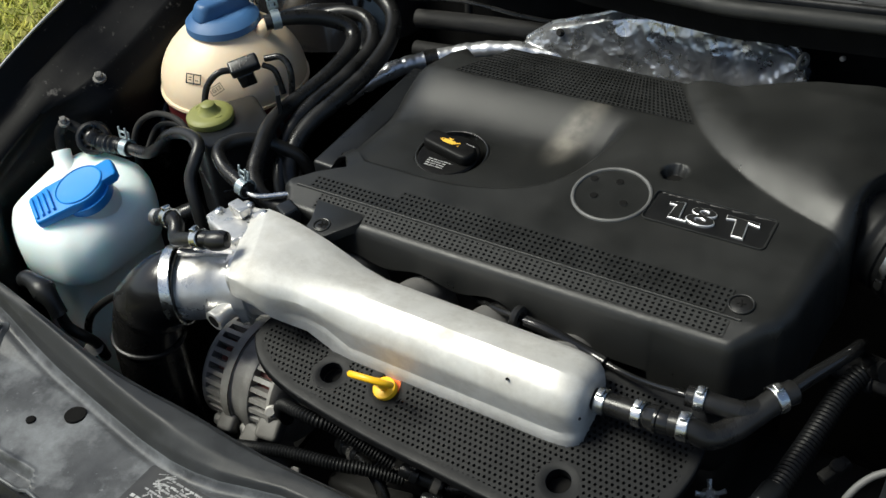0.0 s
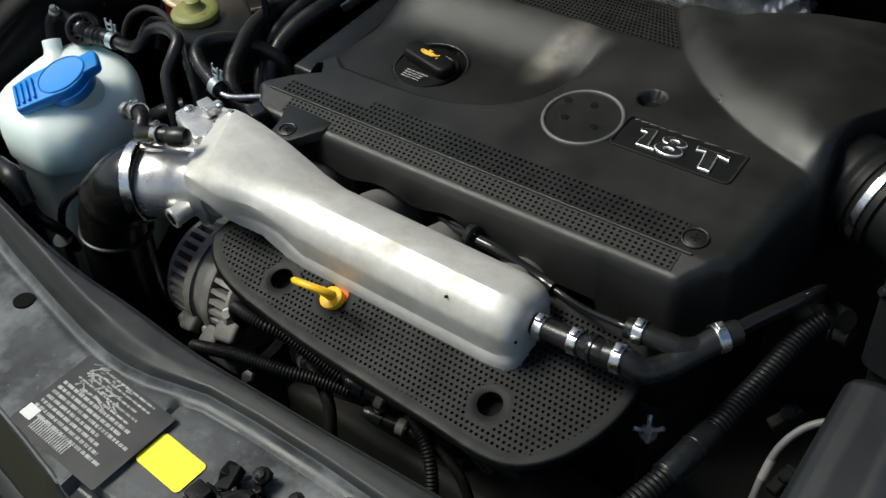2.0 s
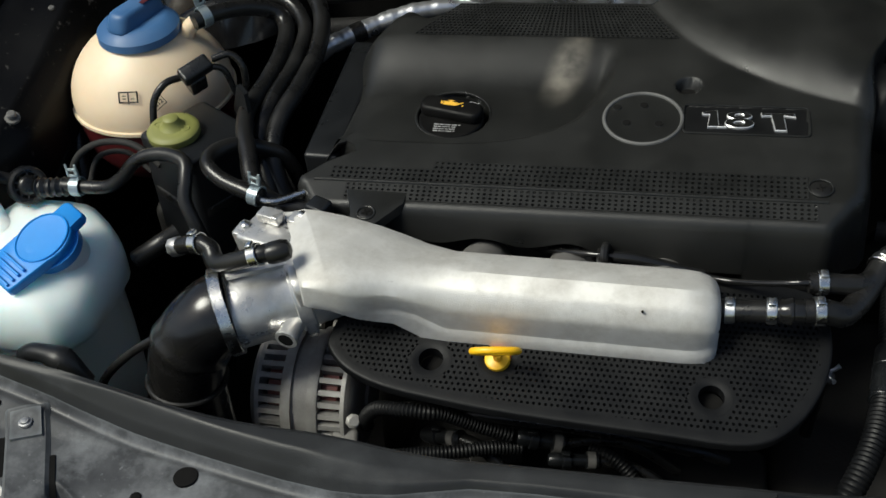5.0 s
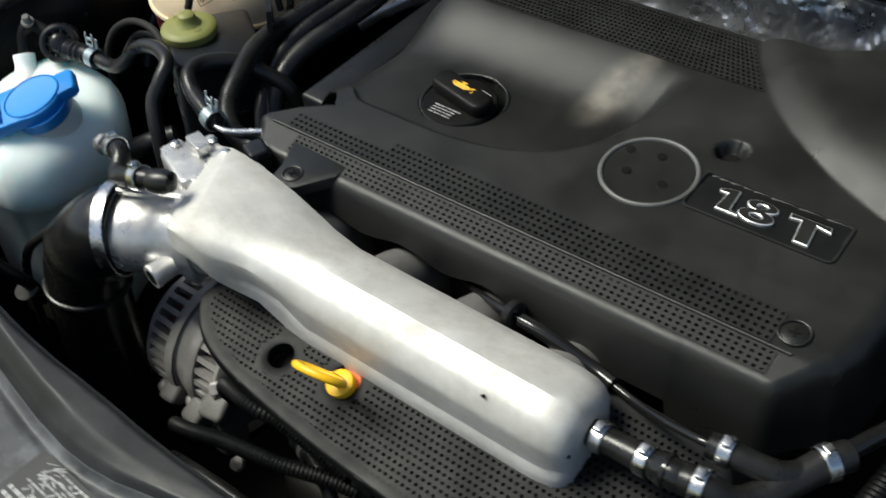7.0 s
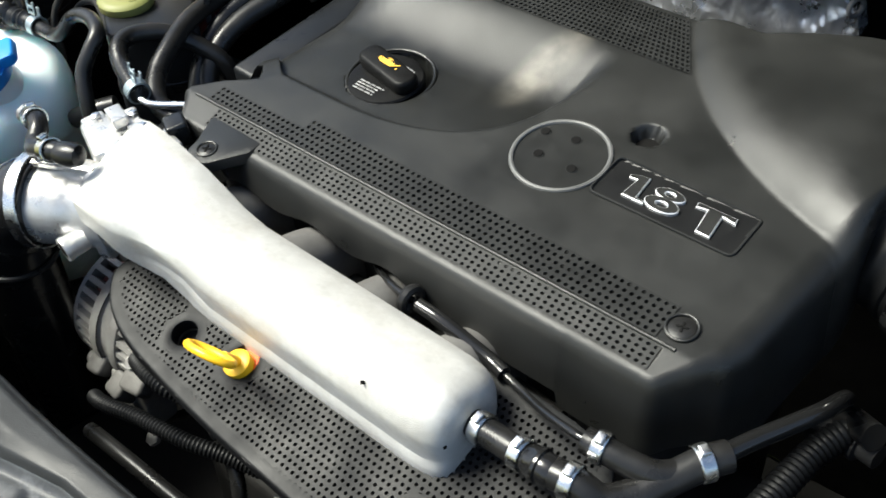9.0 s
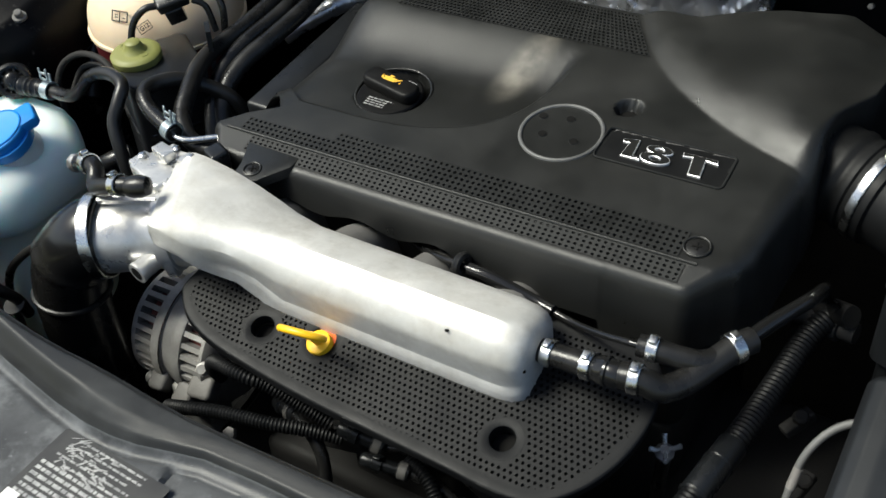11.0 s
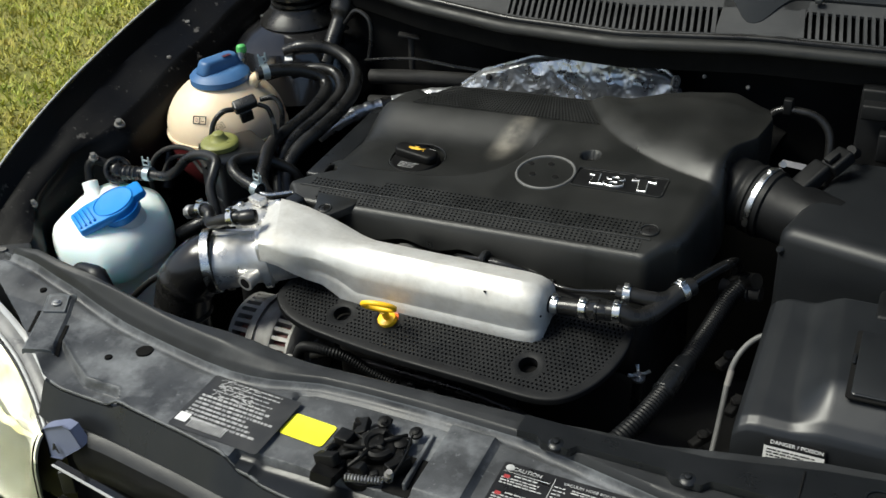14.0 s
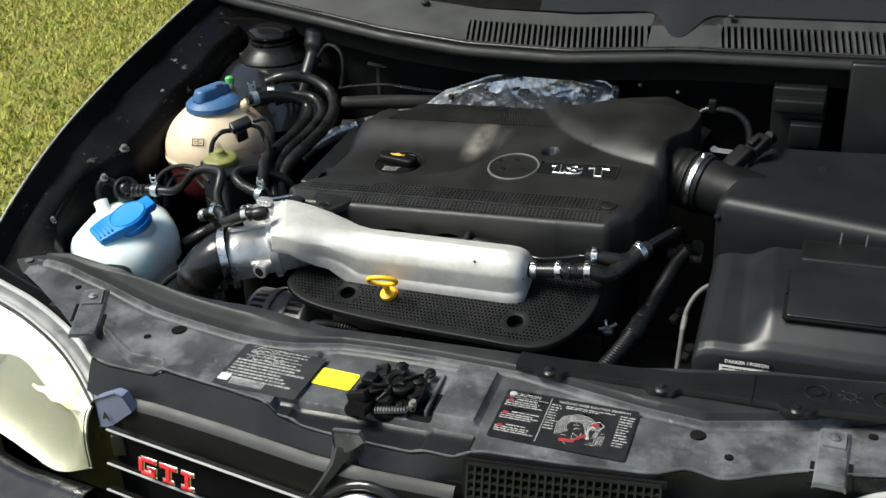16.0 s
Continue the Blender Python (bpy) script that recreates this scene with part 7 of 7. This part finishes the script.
    part("cap", lathe((-.534, .534, .879), (-.1, .1, 1), [(0, .0070), (.002, .0078), (.010, .0074), (.0125, .005)], 14), M_GREEN, v, "green plastic cap")
    part("pipe", tube([(-.532, .530, .83), (-.50, .555, .842), (-.475, .572, .846), (-.45, .60, .84)], .009, 12), M_RUBBER, v)
    part("tag", rbox(.012, .010, .003, .0008, m=at(-.492, .594, .852, 25, 0, 30)), M_WHITE, v, "white paper tag")
    part("shadowed_hose", tube([(-.610, .40, .70), (-.622, .45, .77), (-.615, .52, .80), (-.57, .56, .81)], .010, 12), M_RUBBER, v)


expansion_tank()


def reservoir():
    t = thing("fluid_reservoir", (-.437, .362, .66), "black steering fluid reservoir with an olive green cap", "fluid reservoir")
    part("body", rbox(.086, .082, .130, .004, .007, at(-.437, .362, .686, 0, 0, -33)), M_BOX, t, "black reservoir body")
    part("band", rbox(.090, .086, .012, .002, .018, at(-.437, .362, .745, 0, 0, -33)), M_RUBBER, t)
    k = part("cap", lathe((-.455, .352, .814), (0, -.06, 1), [(0, .024), (.004, .0262), (.010, .0262), (.012, .0245), (.0135, .020), (.0135, .004)], 36), M_OLIVE, t, "olive green cap")
    part("stud", lathe((-.455, .3515, .826), (0, -.06, 1), [(0, .0150), (.003, .0115), (.007, .0088), (.011, .0080), (.0125, .0060), (.013, .002)], 18), M_OLIVE, k)
    part("mark", torus((-.440, .349, .8275), (0, -.06, 1), .0038, .0007, 16, 6), M_OLIVE, k)
    part("mark", torus((-.470, .352, .8275), (0, -.06, 1), .0038, .0007, 16, 6), M_OLIVE, k)
    fin = MB().rings([[V((x, y, z)) for x, y, z in ((-.418, .425, .80), (-.386, .392, .80), (-.388, .396, .842), (-.400, .408, .845))], [V((x - .003, y - .004, z)) for x, y, z in ((-.418, .425, .80), (-.386, .392, .80), (-.388, .396, .842), (-.400, .408, .845))]])
    part("shield", fin, M_BOX, t, "upright black heat shield")
    part("outlet", tube([(-.46, .315, .72), (-.475, .30, .715), (-.50, .29, .70)], .010, 12), M_RUBBER, t)
    w = thing("cable_loop", (-.52, .35, .74), "thin black cables looped behind the screenwash bottle", "cable")
    part("cable", tube([(-.470, .335, .79), (-.500, .345, .806), (-.540, .350, .802), (-.568, .345, .785), (-.575, .335, .76), (-.57, .33, .72)], .0036, 10), M_DARK, w)
    part("cable", tube([(-.49, .35, .77), (-.52, .36, .785), (-.55, .355, .78), (-.56, .34, .755)], .003, 10), M_DARK, w)


reservoir()


# ---- heat shield at the bulkhead ----
def heat_shield():
    def f(u, v):
        x = lerp(-.240, .100, u)
        top = poly((-.245, -.205, -.13, -.057, .02, .075, .095, .10), (.808, .838, .866, .884, .880, .871, .858, .84), x)
        z = lerp(top, .70, v)
        p = V((x * 34, z * 34, 1.3))
        q = V((x * 90, z * 90, 4.1))
        d = .0060 * abs(noise.noise(p)) + .0017 * abs(noise.noise(q)) + .0010 * abs(noise.noise(q * 2.1)) + .005 * noise.noise(V((x * 17 + 5, z * 22, 0)))
        return (x, .682 + d - .10 * (x - .02) ** 2 - .02 * v + .010 * smoothstep(.05, .0, v), z)
    h = thing("heat_shield", (-.1, .68, .70), "crumpled silver foil heat shield at the bulkhead", "heat shield")
    part("foil_sheet", slab(f, 280, 84, (0, .0012, 0)), M_FOIL, h, "crumpled silver foil", 16)
    part("rolled_edge", tube([V(f(u, 0)) + V((0, 0, -.001)) for u in np.linspace(.0, .98, 40)], .0022, 8, per=2), M_FOIL, h, "rolled upper edge")
    for x, z in ((-.19, .832),):
        part("bolt", lathe((x, .676, z), (0, -1, .3), [(0, .0052), (.0014, .0052), (.002, .0036), (.006, .003)], 12), M_DARK, h, "dull bolt with washer")
    part("end_ring", torus((.094, .674, .862), (1, -.4, .1), .0075, .0022, 20, 8), M_RUNNER, h, "dull ring at the end of the shield")
    t = thing("turbo_pipe", (.12, .70, .80), "dark turbo pipework with pale bolts behind the engine cover", "pipe")
    # pipe coloured as unlit, so that it sinks into the dark bay
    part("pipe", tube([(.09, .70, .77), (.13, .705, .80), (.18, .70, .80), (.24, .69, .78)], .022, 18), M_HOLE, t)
    for x, z in ((.134, .876), (.194, .868)):
        part("bolt", lathe((x, .672, z), (0, -1, .3), [(0, .0028), (.007, .0028), (.008, .0016)], 8), M_RUNNER, t)


heat_shield()


# ---- air intake side ----
def round_prism(outline, z0, z1, r, top=None):
    """A box on any outline with softened upper and lower edges; top(x, y) may tilt its lid."""
    cx = sum(p[0] for p in outline) / len(outline)
    cy = sum(p[1] for p in outline) / len(outline)
    pts = chaikin(chaikin_corner(outline), 1)
    rings = []
    for i, z in ((0, z0), (0, lerp(z0, z1, .5)), (0, z1 - r), (r * .13, z1 - r * .5), (r * .5, z1 - r * .13), (r, z1), (r * 1.5, z1)):
        ring = []
        for x, y in pts:
            d = V((x - cx, y - cy, 0))
            k = max(0, 1 - i / max(d.length, 1e-6) * 1.2)
            px, py = cx + d.x * k, cy + d.y * k
            dz = (top(px, py) - z1) if top and z > lerp(z0, z1, .6) else 0
            ring.append(V((px, py, z + dz)))
        rings.append(ring)
    return MB().rings(rings)


def chaikin_corner(p, k=.10):
    out = []
    n = len(p)
    for i in range(n):
        a, b, c = V((*p[i - 1], 0)), V((*p[i], 0)), V((*p[(i + 1) % n], 0))
        e1 = b.lerp(a, min(.45, .016 / (a - b).length))
        e2 = b.lerp(c, min(.45, .016 / (c - b).length))
        out += [(e1.x, e1.y), (b.x * .5 + (e1.x + e2.x) * .25, b.y * .5 + (e1.y + e2.y) * .25), (e2.x, e2.y)]
    return out


def air_side():
    t = thing("air_filter_box", (.46, .45, .5), "grained black plastic air filter box", "air filter box")
    part("lid", round_prism([(.291, .371), (.64, .285), (.66, .60), (.338, .578)], .72, .829, .017), M_AIRLID, t, "smooth black lid", 80)
    part("lower_box", round_prism([(.298, .378), (.635, .295), (.65, .59), (.345, .57)], .42, .722, .004), M_BOX, t)
    part("screw", lathe((.3005, .3735, .800), (-.6, -.7, .3), [(0, .005), (.005, .005), (.007, .0035)], 12), M_BOX, t)
    part("screw", lathe((.425, .50, .828), (0, 0, 1), [(0, .008), (.002, .008), (.003, .005)], 12), M_BOX, t)
    d = thing("intake_duct", (.26, .47, .76), "ribbed black intake duct with a steel clamp and sensor housing", "air duct")
    a, b = V((.198, .502, .806)), V((.345, .455, .788))
    ax = (b - a).normalized()
    part("bellows", lathe(a, ax, [(0, .0425), (.012, .0428), (.016, .0418), (.030, .0418), (.034, .0435), (.039, .0435), (.042, .0415), (.046, .0415), (.049, .0435), (.053, .0435), (.055, .041)], 40), M_DUCT, d, "ribbed rubber collar")
    part("barrel", lathe(a + ax * .053, ax, [(0, .0405), (.006, .0435), (.022, .0435), (.024, .0400), (.075, .0405), (.105, .042)], 40), M_DUCT, d, "smooth black sensor barrel")
    clamp_on(d, a + ax * .064, ax, .0440, .0075, (.1, -.1, 1))
    p = V((.272, .487, .850))
    part("worm_screw", lathe(p, (.3, -.7, .4), [(0, .0028), (.009, .0028), (.010, .0040), (.013, .0040)], 12), M_DULLSTEEL, d, "bright worm screw")
    part("tag", rbox(.030, .010, .001, .0003, m=at(.282, .524, .834, 20, 0, -10)), M_TAG, d, "grey film tag")
    s = part("sensor", rbox(.026, .050, .019, .004, m=at(.309, .497, .825, 28, 0, -38)), M_DUCT, d, "black sensor housing")
    part("sensor_plug", rbox(.024, .032, .017, .003, m=at(.336, .519, .844, 28, 0, -38)), M_DUCT, s)
    part("latch", rbox(.010, .018, .006, .001, m=at(.328, .508, .858, 28, 0, -38)), M_DUCT, s)
    part("cable", tube([(.345, .535, .860), (.350, .56, .845), (.34, .60, .82), (.33, .62, .79)], .006, 10), M_DUCT, d)
    part("stud", lathe((.210, .452, .783), (-.2, -1, .2), [(0, .006), (.008, .006), (.009, .0045), (.014, .0045)], 12), M_ALT, d, "dull stud below the duct")
    v = thing("vacuum_hose", (.27, .66, .8), "thin glossy vacuum hose arching behind the duct", "hose")
    part("hose", tube([(.222, .655, .80), (.226, .658, .832), (.240, .660, .846), (.262, .660, .848), (.288, .660, .843), (.306, .655, .826), (.311, .645, .80), (.31, .63, .76)], .0058, 12), M_RUBBER, v)
    part("holder", rbox(.012, .012, .022, .002, m=at(.250, .660, .842)), M_DUCT, v)
    r = thing("relay_box", (.38, .65, .7), "black stepped relay box against the bulkhead", "relay box")
    part("case", rbox(.078, .06, .22, .004, m=at(.378, .675, .676)), M_DUCT, r)
    part("cover", rbox(.072, .03, .020, .003, m=at(.379, .640, .862)), M_DUCT, r)
    part("step", rbox(.046, .03, .038, .003, m=at(.392, .630, .811)), M_DUCT, r)
    solo("side_panel", rbox(.16, .02, .30, .005, m=at(.525, .648, .640)), M_BOX, "upright black plastic panel behind the air filter box", "panel")
    g = thing("gearbox_clutter", (.26, .38, .6), "grimy gearbox levers and pipes in the shade", "gearbox")
    part("housing", rbox(.17, .26, .16, .03, .04, at(.235, .33, .40)), M_DARK, g)
    part("stub", lathe((.262, .392, .724), (.9, -.2, .1), [(-.03, .010), (0, .010), (.001, .0125), (.006, .0125), (.007, .009), (.02, .009)], 16), M_DARK, g, "dusty rubber pipe stub")
    part("stub", tube([(.235, .40, .70), (.25, .40, .73), (.275, .385, .745)], .010, 12), M_RUBBER, g)
    for x, y, z in ((.262, .33, .66), (.280, .30, .62), (.255, .25, .60)):
        part("lever", rbox(.03, .012, .010, .002, m=at(x, y, z, 10, 20, x * 900)), M_DARK, g)
        part("bolt", lathe((x, y, z + .008), (0, -.2, 1), [(0, .007), (.006, .007), (.008, .005)], 8), M_DARK, g)


air_side()


def battery_box():
    t = thing("battery_cover", (.46, .2, .5), "grained black plastic battery cover with a lid panel", "battery cover")
    X0, X1, Y0, Y1 = .305, .66, .108, .292

    def top(x, y):
        z = .757 + .22 * (y - .11)
        plateau = smoothstep(.356, .392, x + .06 * (y - .12)) * smoothstep(.098, .160, y)
        return max(z, lerp(z, .793 + .115 * (y - .14), plateau))

    def f(u, v):
        k = u * 40
        x = poly((0, 1.0, 2.2, 4, 6, 40), (X0 + .0, X0 + .0012, X0 + .006, X0 + .014, X0 + .024, X1), k)
        j = v * 30
        y = poly((0, .8, 2, 4, 28, 29.2, 30), (Y0, Y0 + .001, Y0 + .006, Y0 + .014, Y1 - .010, Y1 - .002, Y1), j)
        drop = poly((0, 1.0, 2.2, 4, 6), (.30, .015, .0065, .002, 0), k) + poly((0, .8, 2, 4), (.28, .011, .003, 0), j) + poly((28, 29.2, 30), (0, .006, .25), j)
        return (x, y, top(x, y) - min(.30, drop))
    part("cover", slab(f, 120, 90, (0, 0, -.003)), M_LID, t, "sloping moulded cover", 70)
    m = Matrix.Translation((.4575, .186, top(.4575, .186) + .0)) @ pose(0, 0, 0, 6.5, 0, 1)
    part("lid_groove", prism(rrect(.116, .100, .004), -.001, .0008).xform(m), M_HOLE, t)
    part("lid_panel", MB().rings([[m @ V((x * s, y * s, z)) for x, y in rrect(.107, .094, .004)] for z, s in ((-.001, 1), (.0034, 1), (.0042, .985))]), M_LID, t, "square lid panel")
    part("hinge", rbox(.003, .014, .003, .0008, m=m @ pose(-.056, .004, .001)), M_BOX, t)
    part("rear_step", rbox(.26, .050, .040, .005, m=at(.541, .285, .772, 5)), M_DUCT, t)
    for x in (.455, .485):
        part("pin", cyl((x, .302, .812), (x + .001, .303, .828), .0012, 8), M_DULLSTEEL, t)
    l = thing("warning_label", (.358, .098, .735), "black and white danger label on the battery cover", "label")
    m = Matrix.Translation((.366, .1065, .7310)) @ pose(0, 0, 0, 84, 0, 0)
    part("film", prism(rrect(.056, .034, .001), 0, .0005).xform(m), M_WHITE, l)
    part("band", prism(rrect(.056, .010, .001), .0005, .0008).xform(m @ pose(0, .0125, 0)), M_LABEL, l)
    part("heading", lettering("DANGER / POISON", .0058, m @ pose(.002, .0125, .001), .0001, .0001), M_WHITE, l)
    part("print", bars_block(m @ pose(0, .003, .0008), -.025, .025, 6, .0016, .0018, 8, .5), M_LABEL, l)
    c = thing("bonnet_cable", (.29, .2, .6), "grey-black cable arching out of the battery cover", "cable")
    part("cable", tube([(.322, .268, .752), (.310, .270, .753), (.295, .262, .746), (.284, .249, .733), (.279, .236, .715), (.278, .215, .684), (.277, .19, .648), (.274, .15, .61), (.270, .11, .58)], .0031, 12), M_GREYRING, c)
    part("sleeve_end", cyl((.2800, .2385, .7185), (.2786, .2290, .7040), .0038, 12), M_ALT, c)
    part("socket", rbox(.022, .022, .02, .003, m=at(.325, .266, .741, 0, 0, 20)), M_BOX, c)


battery_box()


def clip_and_block():
    t = thing("drain_clip", (.180, .233, .66), "small pale spring clip on a black hose end", "hose clip")
    part("hose", tube([(.176, .238, .60), (.178, .236, .66), (.180, .233, .684)], .006, 14), M_RUBBER, t)
    part("clip_band", lathe((.180, .233, .682), (.05, -.2, 1), [(0, .0078), (.004, .0080), (.005, .0065), (.0075, .0045)], 12), M_DULLSTEEL, t, "pressed clip head")
    for k in range(4):
        a = radians(25 + 90 * k)
        d = V((math.cos(a), math.sin(a), .12 * math.cos(a) + .2 * math.sin(a)))
        p = V((.1804, .2318, .6895))
        part("arm", tube([p + d * .003, p + d * .008, p + d * .0125 + V((0, 0, .002))], lambda k2: .0016 + .0008 * k2, 8), M_BRIGHT, t, "bright clip arm")
    e = thing("engine_block", (-.05, .38, .22), "dark grimy engine block under the covers", "engine")
    part("head", rbox(.46, .30, .14, .02, .02, at(-.06, .45, .62)), M_DARK, e)
    part("block", rbox(.44, .24, .40, .02, .02, at(-.05, .42, .24)), M_DARK, e)
    part("front_bracket", rbox(.36, .09, .10, .01, .01, at(-.03, .22, .44)), M_DARK, e)
    part("mount", rbox(.12, .10, .30, .01, .01, at(-.05, .24, .35)), M_DARK, e)
    part("pulley", lathe((-.350, .27, .55), (-1, 0, 0), [(0, .05), (.02, .05), (.022, .045), (.024, .02)], 28), M_DARK, e)
    part("belt", torus((-.350, .27, .50), (1, 0, 0), .09, .010, 36, 8), M_RUBBER, e)
    part("mount_arm", rbox(.16, .08, .06, .01, .01, at(-.46, .45, .62, 0, 0, 10)), M_DARK, e)


clip_and_block()
